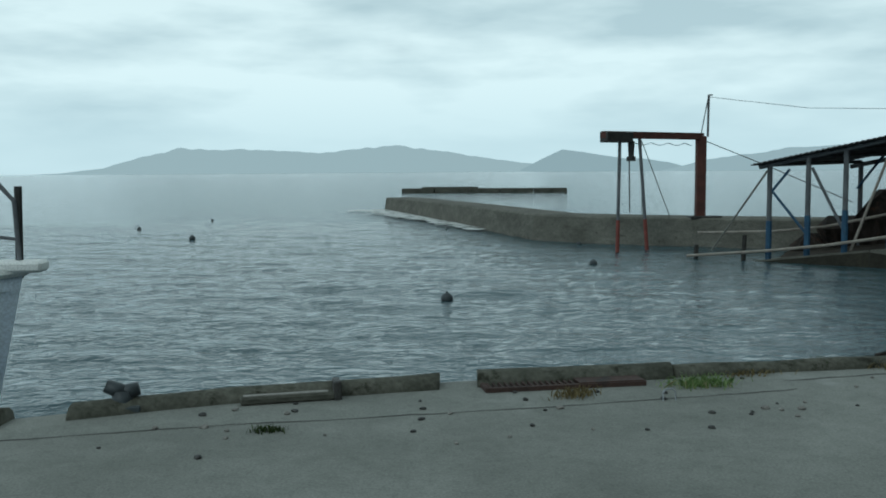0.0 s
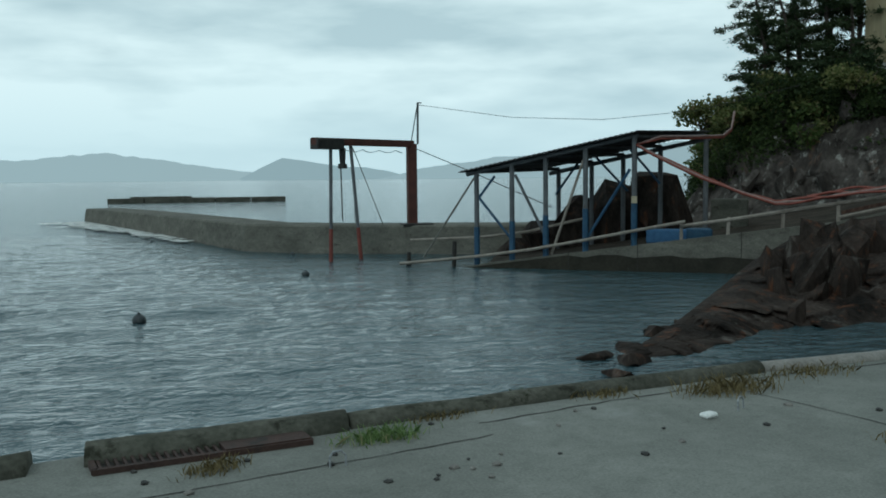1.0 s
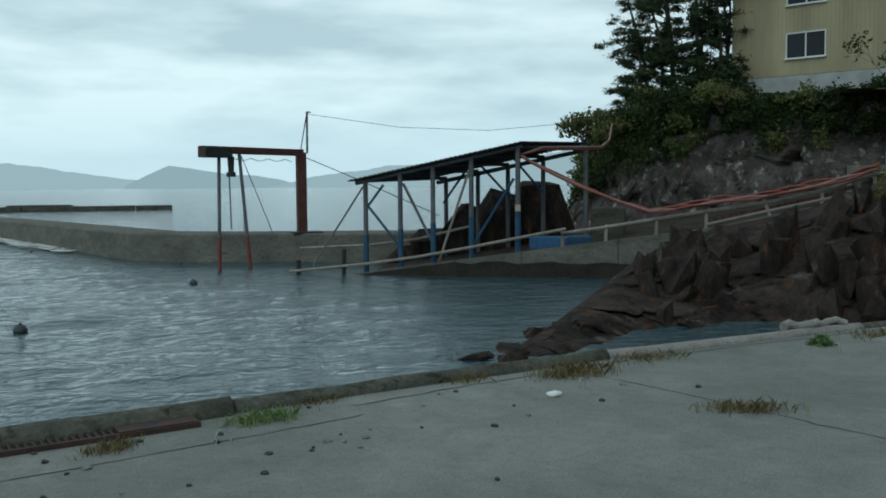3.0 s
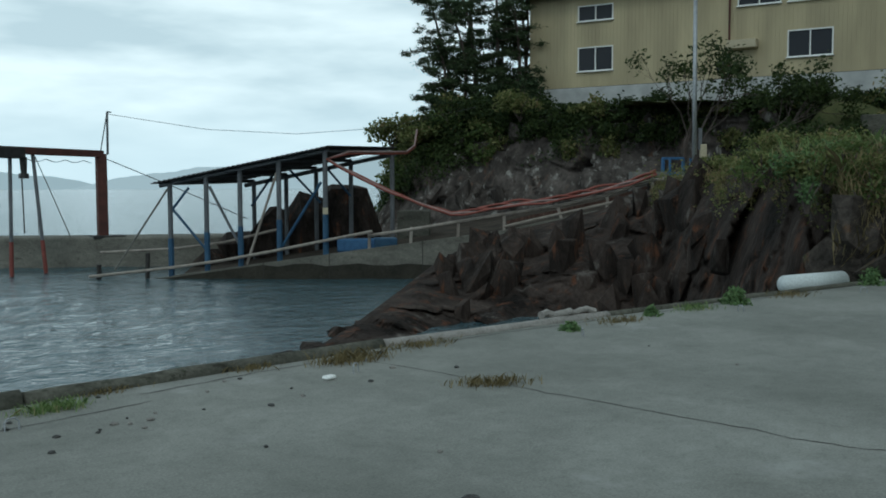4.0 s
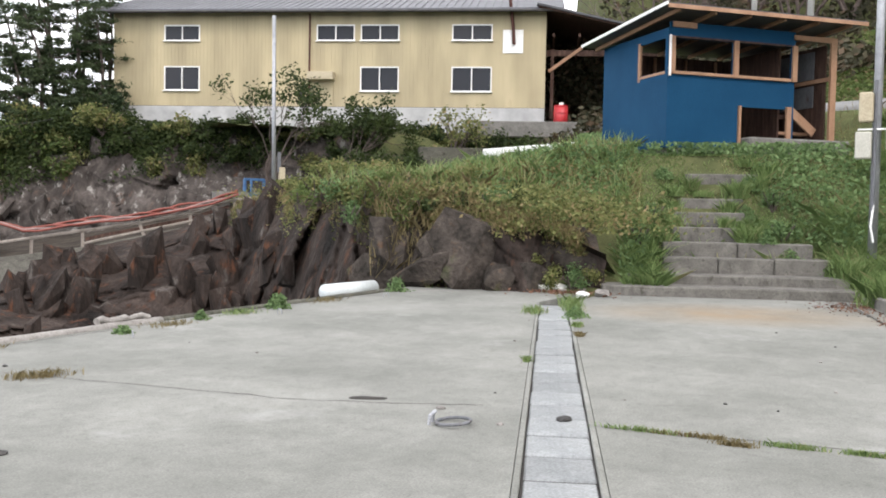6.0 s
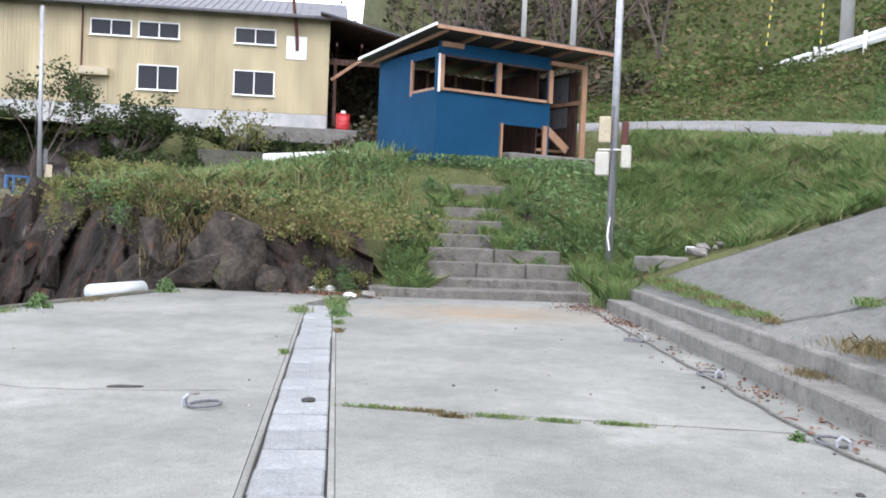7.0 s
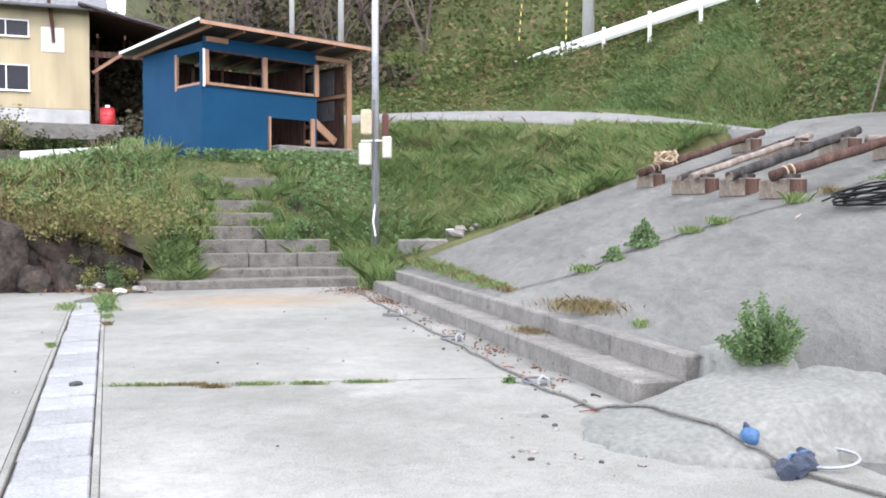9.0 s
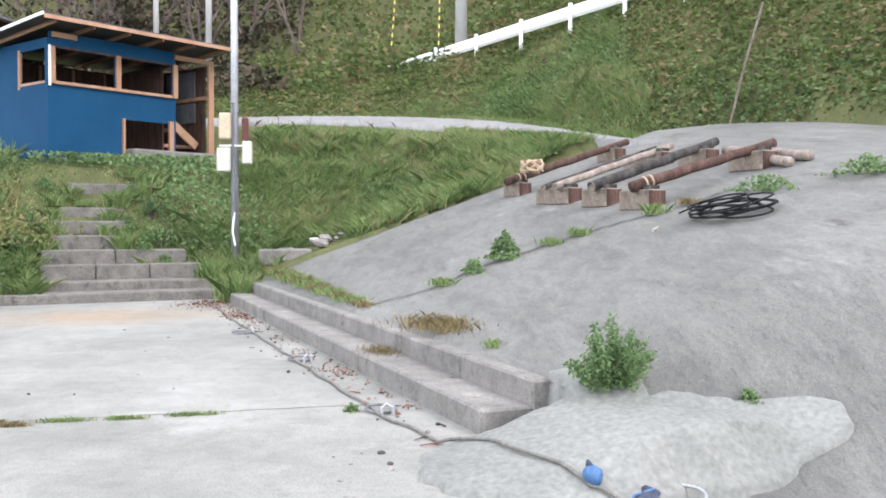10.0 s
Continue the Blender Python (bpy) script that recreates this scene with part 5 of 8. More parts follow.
for j, (dx, dy) in enumerate(((-1.2, 2.9), (-1.4, 1.0))):
    part("guy_wire", tubed([(dx, dy, -0.4), (dx * 0.6, dy * 0.8, 7.5)], 0.015, 5), M_DARKSTEEL, up)
    for i in range(14):
        f = 0.03 + i * 0.021
        p0 = Vector((dx, dy, -0.4)).lerp(Vector((dx * 0.6, dy * 0.8, 7.5)), f)
        p1 = Vector((dx, dy, -0.4)).lerp(Vector((dx * 0.6, dy * 0.8, 7.5)), f + 0.021)
        part("guard_band", tubed([p0, p1], 0.026, 6), (M_YELLOWBAND if i % 2 else M_BUOY), up)

# ---- boat shelter on the ramp ----
RZ = math.degrees(math.atan2(RD[1], RD[0]))
sh = thing("boat_shelter", ramp(16.8, 2.2, -0.1), "open boat shelter on blue and grey posts with a corrugated roof", "shelter", kind="")
SB = Vector(ramp(16.8, 2.2, -0.1))


def rl(s, n, z):
    """Ramp place with absolute height, in the shelter's own axes."""
    p = ramp(s, n)
    return Vector((p[0], p[1], z)) - SB


def roof_z(s, n=0.0):
    return 2.92 - 0.205 * (s - 14.2) + 0.03 * n


FP = [14.12, 15.9, 17.4, 18.7, 20.1]
for s in FP:
    z0 = float(np.interp(s, RAMP_S, RAMP_Z)) - 0.25
    zt = roof_z(s) - 0.12
    zb = z0 + (zt - z0) * 0.45
    p = part("post", tubed([rl(s, 0.18, zb), rl(s, 0.18, zt)], 0.10, 8), M_GREYPOST, sh, "weathered grey post top")
    part("post_foot", tubed([rl(s, 0.18, z0 - 0.5), rl(s, 0.18, zb)], 0.115, 8), M_BLUEPOST, p, "blue painted post foot")
for s in FP:
    s2 = s - 2.2
    part("rear_post", tubed([rl(s2, 4.7, float(np.interp(s2, RAMP_S, RAMP_Z)) - 0.4), rl(s2, 4.7, roof_z(s, 4) - 0.1)], 0.1, 8), M_GREYPOST, sh)
for n, k in ((0.18, 0.0), (4.7, 2.2)):
    part("eave_beam", tubed([rl(13.95 - k, n, roof_z(13.95) - 0.1), rl(20.5 - k, n, roof_z(20.5) - 0.1)], 0.09, 6), M_GREYPOST, sh)
for s in FP:
    part("cross_beam", tubed([rl(s, 0.18, roof_z(s) - 0.1), rl(s - 2.2, 4.7, roof_z(s, 4) - 0.1)], 0.07, 6), M_GREYPOST, sh)
for (s0, z0), (s1, z1), r, mt in (((19.1, 1.45), (19.8, 0.55), 0.05, M_BLUEPOST), ((19.75, 0.65), (18.45, -0.95), 0.05, M_BLUEPOST), ((18.3, 1.5), (17.2, -0.7), 0.055, M_GREYPOST), ((15.7, 2.0), (16.9, -1.5), 0.05, M_WEATHERWOOD), ((14.0, 1.65), (15.55, -0.85), 0.055, M_BLUEPOST)):
    part("brace", tubed([rl(s0 + 0.28, 0.2, z0), rl(s1 + 0.28, 0.2, z1)], r, 6), mt, sh)
for s, d in ((16.3, -1.3), (14.9, -1.2), (17.0, 1.0)):
    part("brace", tubed([rl(s, 4.6, roof_z(s) - 0.3), rl(s + d, 4.6, roof_z(s) - 1.7)], 0.05, 6), M_BLUEPOST, sh)
# corrugated sheets
cs = np.linspace(0, 1, 150)
wv = 0.022 * np.sin(cs * 6.283 * 36)
P = np.zeros((150, 8, 3))
for j in range(8):
    n = -0.25 + 5.3 * j / 7
    for i, c in enumerate(cs):
        q = rl(13.95 + 6.75 * c - 2.2 * j / 7, n, roof_z(13.95 + 6.75 * c, n) + wv[i] + 0.02)
        P[i, j] = q
top = P.copy()
top[..., 2] += 0.03
rfm = grid_mesh("roof_sheet", np.concatenate([P, top[:, ::-1], P[:, :1]], 1), M_ROOFTIN)
ro = new("roof_sheet", rfm)
ro.parent = sh
tagged(ro, "dark corrugated roof sheets")
part("tag_plate", boxed(rl(14.1, 0.02, 0.55), (0.2, 0.03, 0.25), rz=RZ), M_CREAM, sh)

# boxes and boat gear in its shade
bm = boxed((0, 0, 0.25), (1.5, 0.8, 0.5), bevel=0.04)
solo("blue_crate", bm, M_BLUEROPE, "blue plastic fish crate on the ramp", "crate", at=pose(*ramp(13.0, 1.0, -0.1), 0, 0, RZ))
bm = boxed((0, 0, 0.2), (0.9, 0.7, 0.4), bevel=0.04)
solo("blue_crate", bm, M_BLUEPOST, "faded blue fish box on the ramp", "crate", at=pose(*ramp(11.9, 0.95, -0.1), 0, 0, RZ + 8))
bm = boxed((0, 0, 0.6), (1.4, 1.0, 1.3), bevel=0.05)
solo("concrete_block", bm, M_WALL, "grey concrete anchor block at the cliff foot", "block", at=pose(*ramp(11.0, 5.0, -0.1), 0, 0, RZ))

# fence of driftwood posts and rails along the ramp wall
fe = thing("ramp_fence", ramp(6, 0.15), "rickety wooden fence along the ramp wall", "fence")
FB = Vector(ramp(6, 0.15))
for i, s in enumerate((1.7, 3.4, 5.2, 7.3, 9.05, 10.85, 12.45)):
    p = Vector(ramp(s, 0.15)) - FB
    ln = (0.02, 0.0, 0.22, 0.0, -0.02, -0.03, 0.0)[i]
    part("post", boxed(p + Vector((0, 0, 0.22)), (0.11, 0.09, 0.78), rz=RZ, ry=ln * 90), M_WEATHERWOOD, fe)
part("rail", tube(bmesh.new(), [Vector(ramp(s, 0.1, z)) - FB for s, z in ((-0.6, 0.12), (1.7, 0.5), (3.4, 0.52), (5.2, 0.50), (7.3, 0.62), (9.0, 0.58), (10.8, 0.52), (12.5, 0.50))], 0.065, 7), M_WEATHERWOOD, fe)
part("rail", tube(bmesh.new(), [Vector(ramp(s, 0.12, z)) - FB for s, z in ((3.0, 0.15), (5.4, 0.18), (7.3, 0.14))], 0.05, 7), M_WEATHERWOOD, fe)
part("rail", tube(bmesh.new(), [Vector(ramp(s, -0.1, 0)) - FB + Vector((0, 0, z - ramp(s, 0)[2])) for s, z in ((12.3, -0.22), (14.0, -0.55), (16.0, -0.95), (18.0, -1.32), (20.0, -1.60), (22.0, -1.82), (23.2, -1.95))], 0.06, 7), M_WEATHERWOOD, fe)
part("rail", tube(bmesh.new(), [Vector(ramp(s, 1.8, 0)) - FB + Vector((0, 0, z - ramp(s, 1.8)[2])) for s, z in ((16.2, -0.2), (18.5, -0.75), (20.5, -1.0), (23.5, -1.15))], 0.055, 7), M_WEATHERWOOD, fe)
for s0, s1 in ((1.9, 3.6), (3.5, 5.4), (5.3, 7.2)):
    part("board", tube(bmesh.new(), [Vector(ramp(s0, 0.2, 0.28)) - FB, Vector(ramp((s0 + s1) / 2, 0.2, 0.30)) - FB, Vector(ramp(s1, 0.2, 0.27)) - FB], 0.085, 4), M_LOGBROWN, fe, "dark weathered board")
for s, h in ((21.0, 0.95), (22.9, 0.5)):
    part("stake", tubed([Vector(ramp(s, 0, 0)) - FB + Vector((0, 0, -2.6 - ramp(s, 0)[2])), Vector(ramp(s, 0, 0)) - FB + Vector((0.05, 0, -2.0 + h - ramp(s, 0)[2]))], 0.09, 8), M_LOGDARK, fe)
part("stay_rope", tubed([Vector(ramp(20.1, -0.1, 0)) - FB + Vector((0, 0, 1.4 - ramp(20.1, 0)[2])), Vector(ramp(22.2, -0.1, 0)) - FB + Vector((0, 0, -1.7 - ramp(22.2, 0)[2]))], 0.04, 5), M_ROPE, fe)

# suction hoses: along the fence, then hung up to the shelter roof
HOSE = [(1.6, 1.95), (2.6, 1.62), (3.6, 1.32), (4.7, 1.10), (5.9, 0.92), (7.2, 0.74), (8.3, 0.56), (9.3, 0.46), (10.4, 0.82), (11.6, 1.30), (12.7, 1.82), (13.6, 2.30), (14.0, 2.55)]
for k in range(5):
    pts = []
    for i in range(61):
        f = i / 60 * (len(HOSE) - 1)
        j = min(int(f), len(HOSE) - 2)
        s = HOSE[j][0] + (HOSE[j + 1][0] - HOSE[j][0]) * (f - j)
        z = HOSE[j][1] + (HOSE[j + 1][1] - HOSE[j][1]) * (f - j)
        if k >= 3 and s > 8.5:
            break
        wob = (0.07 * math.sin(s * 1.9 + k * 1.7) + 0.04 * math.sin(s * 4.1 + k * 2.9)) * (1 if s < 9 else 0.4)
        p = ramp(s, 0.0 + 0.07 * (k - 2))
        pts.append((p[0], p[1], z - 0.06 + 0.035 * k + wob * (0.9 if k >= 2 else 0.45)))
    if k < 2:
        for s, n, z in ((13.3, 1.0, 2.75), (12.2, 3.4, 2.82), (11.3, 5.0, 2.9), (11.0, 5.6, 3.2), (10.9, 5.8, 3.9)):
            p = ramp(s, n)
            pts.append((p[0], p[1], z + 0.08 * k))
    b0 = Vector(pts[0])
    bm = tubed([Vector(p) - b0 for p in pts], 0.042, 7)
    solo("hose", bm, M_HOSE if k != 1 else M_FADEDHOSE, "orange-red suction hose slung along the fence" if k != 1 else "faded pink suction hose slung along the fence", "hose", group="hoses along the ramp fence", smooth=True, at=Matrix.Translation(b0))

# slender steel mast at the head of the ramp, with its base and boxes
mp_ = thing("light_pole", ramp(0.15, 0.1, 0), "tall slim galvanised pole at the head of the ramp", "pole")
part("shaft", tubed([(0, 0, -0.2), (-0.06, 0.02, 7.3)], 0.09, 12, 0.07), M_GALV, mp_, smooth=True)
part("base_slab", boxed((0.1, 0, 0.02), (1.2, 0.8, 0.22), rz=RZ, bevel=0.03), M_BAND, mp_)
part("switch_box", boxed((0.3, -0.15, 1.05), (0.24, 0.2, 0.5), rz=RZ, bevel=0.02), M_CREAM, mp_, "cream switch box")
part("bracket", boxed((0.18, -0.1, 1.5), (0.12, 0.1, 0.8), rz=RZ), M_GREYPOST, mp_)
bm = bmesh.new()
for c, sz in (((0, 0, 0.42), (0.95, 0.12, 0.10)), ((0, 0, 1.0), (0.95, 0.12, 0.10)), ((-0.45, 0, 0.7), (0.1, 0.12, 0.6)), ((0.45, 0, 0.7), (0.1, 0.12, 0.6)), ((-0.45, 0.5, 0.5), (0.08, 0.08, 1.0)), ((0.45, 0.5, 0.5), (0.08, 0.08, 1.0)), ((-0.45, 0, 0.2), (0.08, 0.1, 0.4)), ((0.45, 0, 0.2), (0.08, 0.1, 0.4))):
    box(bm, c, sz, bevel=0.012)
solo("hose_reel_frame", bm, M_BLUEROPE, "blue steel tube frame at the head of the ramp", "frame", at=pose(*ramp(0.75, 1.0, 0.0), 0, 0, RZ + 90 - 70))
bm = holed(bmesh.new(), 1.3, 0.95, [(0.55, 1.15, 0.2, 0.75)], -0.9, 0.0)
pb = solo("pump_box", bm, M_KERB, "grey concrete pump box with a dark opening", "pump box", at=pose(*ramp(2.4, 1.3, 0.1), 0, 0, RZ + 180))
# near-black sheet added behind the opening, in place of its inner shade
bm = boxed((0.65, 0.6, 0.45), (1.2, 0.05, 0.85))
part("shade_sheet", bm, M_DARK, pb, "near-black sheet painting the shade inside")

# handrail from the bank towards the mast
bm = tube(bmesh.new(), [(0, 0, 0), (3.2, 3.4, 0.06), (6.4, 6.6, 0.02), (8.9, 9.6, -0.1)], 0.05, 7)
solo("water_pipe", bm, M_GREYPOST, "grey water pipe along the top of the rock face", "pipe", at=pose(19.0, 13.6, 1.92))

# ---- gantry crane on the mole ----
ga = thing("gantry_crane", (11.4, 43.0, -0.76), "rusty red davit crane on the breakwater with a chain hoist", "crane")
part("column", boxed((0, 0, 1.85), (0.42, 0.42, 3.75), bevel=0.02), M_RUST, ga, "rust-red steel column")
bv = Vector((-5.0, -3.2, 0))
part("jib", boxed((bv.x * 0.49, bv.y * 0.49, 3.72), (5.9, 0.30, 0.30), rz=math.degrees(math.atan2(bv.y, bv.x))), M_RUST, ga)
part("jib_head", boxed((bv.x * 0.86, bv.y * 0.86, 3.62), (1.5, 0.5, 0.45), rz=math.degrees(math.atan2(bv.y, bv.x)), bevel=0.03), M_DARKSTEEL, ga)
ho = part("hoist", tubed([(bv.x * 0.72, bv.y * 0.72, 3.45), (bv.x * 0.72, bv.y * 0.72, 2.75)], 0.16, 10, 0.12), M_DARKSTEEL, ga, "dark chain hoist")
part("hook", tubed([(bv.x * 0.72, bv.y * 0.72, 2.8), (bv.x * 0.72, bv.y * 0.72, 2.6)], 0.2, 8), M_DARKSTEEL, ho)
part("chain", tubed([(bv.x * 0.74, bv.y * 0.74, 3.2), (bv.x * 0.74 + 0.05, bv.y * 0.74, 0.4)], 0.03, 5), M_DARKSTEEL, ga)
for f, dx in ((0.83, -0.15), (0.64, 0.35)):
    b1 = Vector((bv.x * f, bv.y * f, 3.6))
    b0 = Vector((bv.x * f + dx, bv.y * f - 0.4, -1.9))
    m = b0.lerp(b1, 0.36)
    lg = part("leg", tubed([m, b1], 0.075, 8), M_GREYPOST, ga, "grey steel leg")
    part("leg_foot", tubed([b0, m], 0.085, 8), M_REDPIPE, lg, "red-oxide painted leg foot")
part("mast", tubed([(0.3, 0, 3.7), (0.32, 0, 5.6)], 0.05, 6), M_GREYPOST, ga)
part("mast_arm", tubed([(0.32, 0, 5.6), (0.5, 0, 5.58)], 0.03, 5), M_GREYPOST, ga)
part("stay", tubed([(0.0, 0, 3.85), (0.3, 0, 5.5)], 0.025, 5), M_DARKSTEEL, ga)
part("stay", tubed([(bv.x * 0.62, bv.y * 0.62, 3.5), (bv.x * 0.3, bv.y * 0.2, 0.05)], 0.02, 5), M_ROPE, ga)
part("stay", tubed([(bv.x * 0.62, bv.y * 0.62, 3.5), (bv.x * 0.60, bv.y * 0.55, 0.05)], 0.015, 5), M_ROPE, ga)
part("festoon_cable", tubed([(bv.x * f, bv.y * f, 3.42 - 0.12 * abs(math.sin(f * 18))) for f in np.linspace(0.1, 0.68, 30)], 0.018, 4), M_ROPE, ga)
part("base_plate", boxed((0.2, 0, 0.03), (1.4, 0.9, 0.14), bevel=0.02), M_DARKSTEEL, ga)
part("cable", tubed([(0.2, -0.1, 3.5), (2.2, -2.9, 2.3), (4.4, -6.0, 0.9)], 0.022, 4), M_DARKSTEEL, ga, "slack cable to the shelter")
wire = [(0.3, 0, 5.5), (4.5, -1.0, 4.9), (8.5, -2.2, 4.75), (12.5, -3.6, 5.1), (17.0, -5.0, 6.2)]
part("cable", tubed(wire, 0.014, 4), M_DARKSTEEL, ga, "thin overhead wire to the headland")

# ---- moored boat, only its bow in view ----
bo = thing("fishing_boat", (-5.32, 9.6, WATER_Z + 0.5), "white fishing boat bow with a bent rail, moored at the quay", "boat", rz=8)
n, m_ = 22, 11
ff, hh = np.meshgrid(np.linspace(0, 1, n), np.linspace(0, 1, m_), indexing="ij")
sheer = 1.75 + 0.35 * ff ** 2
half = 1.15 * (1 - ff ** 3.2) * (0.45 + 0.55 * hh ** 0.7)
xx = -5.2 + 6.4 * ff - 0.75 * (1 - hh) * ff ** 2
hull = []
for sg in (-1, 1):
    hull.append(np.stack([xx, sg * half, -1.3 + hh * (sheer + 1.3)], -1))
H2 = np.concatenate([hull[0], hull[1][:, ::-1]], 1)
ho_ = new("hull", grid_mesh("hull", H2, M_HULL, True))
ho_.parent = bo
part("rubbing_strake", tubed([(-5.2 + 6.4 * f, -1.17 * (1 - f ** 3.2), 1.70 + 0.35 * f * f) for f in np.linspace(0, 1, 16)], 0.07, 7), M_WHITE, bo)
part("rubbing_strake", tubed([(-5.2 + 6.4 * f, 1.17 * (1 - f ** 3.2), 1.70 + 0.35 * f * f) for f in np.linspace(0, 1, 16)], 0.07, 7), M_WHITE, bo)
bm = bmesh.new()
dk = [(-5.2 + 6.4 * f, 1.1 * (1 - f ** 3.2), 1.5 + 0.35 * f * f) for f in np.linspace(0, 0.98, 14)]
bm.faces.new([bm.verts.new(p) for p in dk] + [bm.verts.new((x, -y, z)) for x, y, z in dk[::-1]])
part("deck", bm, M_WHITE, bo)
part("stem_platform", boxed((1.1, 0, 2.08), (0.6, 0.3, 0.12), bevel=0.03), M_WHITE, bo)
part("bulwark_box", boxed((-0.6, -0.55, 1.85), (1.0, 0.5, 0.4), bevel=0.06), M_WHITE, bo)
rail = [(1.15, 0.0, 2.1), (1.12, 0.0, 2.75), (0.85, 0.05, 3.05), (0.5, 0.12, 3.25), (0.42, 0.14, 2.95)]
part("bow_rail", tubed(rail, 0.024, 7), M_GREYPOST, bo)
for x, z in ((1.15, 2.9), (0.82, 3.05), (0.5, 2.7)):
    part("stanchion", tubed([(x - 0.02, 0.05, 1.95), (x, 0.05, z)], 0.04, 7), M_DARKSTEEL, bo)
part("lamp", tubed([(0.5, 0.12, 2.85), (0.5, 0.12, 2.65)], 0.05, 8, 0.1), M_DARKSTEEL, bo)
part("cross_rail", tubed([(0.45, 0.06, 2.45), (1.15, 0.04, 2.35)], 0.02, 6), M_GREYPOST, bo)
part("fender", tubed([(0.35, -0.62, 1.75), (0.38, -0.72, 0.9), (0.35, -0.72, 0.2)], 0.14, 10), M_BUOY, bo, "black rubber fender")

# buoys
for k, (x, y, r) in enumerate(((0.0, 25.3, 0.17), (5.35, 34.8, 0.14), (-19.6, 57.6, 0.14), (-13.8, 49.0, 0.17), (6.0, 44.0, 0.11), (-17.8, 68.0, 0.1), (-0.4, 56.0, 0.08))):
    bm = bmesh.new()
    bmesh.ops.create_uvsphere(bm, u_segments=18, v_segments=10, radius=r)
    tube(bm, [(0, 0, r * 0.9), (0, 0, r * 1.2)], r * 0.2, 8)
    ring(bm, (0, 0, 0), r, r * 0.06)
    solo("buoy", bm, M_BUOY, "small round black mooring buoy floating on the water", "buoy", group="mooring buoys", smooth=True, at=pose(x, y, WATER_Z + r * 0.35))

# ---- things on the quay rim ----
bl = thing("bollard", (-1.76, 5.99, 0.0), "dark rusty horned mooring bollard on the quay edging", "bollard", rz=15)
part("stem", tubed([(0, 0, 0), (0, 0, 0.13)], 0.075, 12, 0.06), M_BUOY, bl, smooth=True)
part("horn", tubed([(0.02, 0, 0.11), (-0.10, 0.0, 0.165)], 0.05, 10, 0.042), M_BUOY, bl, smooth=True)
part("horn", tubed([(-0.02, 0, 0.11), (0.10, 0.0, 0.135)], 0.05, 10, 0.042), M_BUOY, bl, smooth=True)
part("base", boxed((0, 0, 0.02), (0.22, 0.18, 0.05), bevel=0.01), M_BUOY, bl)
ti = thing("timber_baulk", (-0.76, 6.2, 0.0), "weathered square timber lying along the quay", "timber", rz=15)
part("baulk", boxed((0, 0, 0.026), (0.62, 0.08, 0.05), bevel=0.012), M_WALL, ti)
part("top_face", boxed((-0.02, 0.01, 0.053), (0.54, 0.045, 0.006)), M_DRIFT, ti, "pale top face")
part("end_cleat", boxed((0.31, 0.02, 0.06), (0.05, 0.14, 0.13), bevel=0.01), M_DARKSTEEL, ti)

gr = thing("drain_grate", (1.04, 6.66, 0.0), "rusty brown steel grating over a drain by the quay rim", "grate", rz=10.5)
# flat near-black plate paints the shaded depth under the bars
part("pit_shade", boxed((0, 0, 0.004), (1.06, 0.24, 0.008)), M_DARK, gr)
for y in (-0.13, 0.13):
    part("frame", boxed((0, y, 0.015), (1.12, 0.03, 0.03)), M_GRATE, gr)
for x in (-0.55, 0.55):
    part("frame", boxed((x, 0, 0.015), (0.03, 0.26, 0.03)), M_GRATE, gr)
for i in range(26):
    part("bar", boxed((-0.52 + 0.0415 * i, 0, 0.016), (0.014, 0.25, 0.022)), M_GRATE, gr)
part("cover_plate", boxed((0.32, 0.0, 0.034), (0.46, 0.26, 0.008)), M_GRATE, gr, "rusted cover plate")

# steel staples set in the concrete
for k, (x, y) in enumerate(((1.68, 6.2), (4.22, 6.55), (6.9, 6.85), (9.6, 7.1), (12.5, 7.35))):
    bm = tubed([(-0.06, 0, -0.02), (-0.06, 0.01, 0.07), (-0.03, 0.015, 0.10), (0.03, 0.015, 0.10), (0.06, 0.01, 0.07), (0.06, 0, -0.02)], 0.008, 6)
    bmesh.ops.scale(bm, vec=(0.7, 0.7, 0.75), verts=bm.verts)
    solo("mooring_staple", bm, M_GALV, "small bent steel staple set in the apron", "staple", group="staples along the quay", at=pose(x, y, 0, 0, 0, 10 + 25 * k))

pi = thing("plastic_pipe", (12.6, 8.2, 0.07), "pale grey plastic pipe length lying on the rim", "pipe", rz=-2)
bm = tubed([(-0.62, 0, 0), (0.68, 0, 0)], 0.13, 20)
part("barrel", bm, M_PVC, pi, smooth=True)
# near-black disc on the closed end, painting the shaded bore
part("mouth_shade", tubed([(0.68, 0, 0), (0.686, 0, 0)], 0.11, 20), M_DARK, pi)

for k, (x, y, l, a) in enumerate(((7.5, 7.74, 0.8, 3),)):
    pts = [(-l / 2 + l * i / 8, 0.03 * math.sin(i * 1.3 + k), 0.02 * math.sin(i * 2.1)) for i in range(9)]
    solo("driftwood", tubed(pts, 0.045, 8, 0.03), M_DRIFT, "bleached driftwood pole lying on the quay rim", "driftwood", group="driftwood on the rim", at=pose(x, y, 0.085, 0, 0, a))

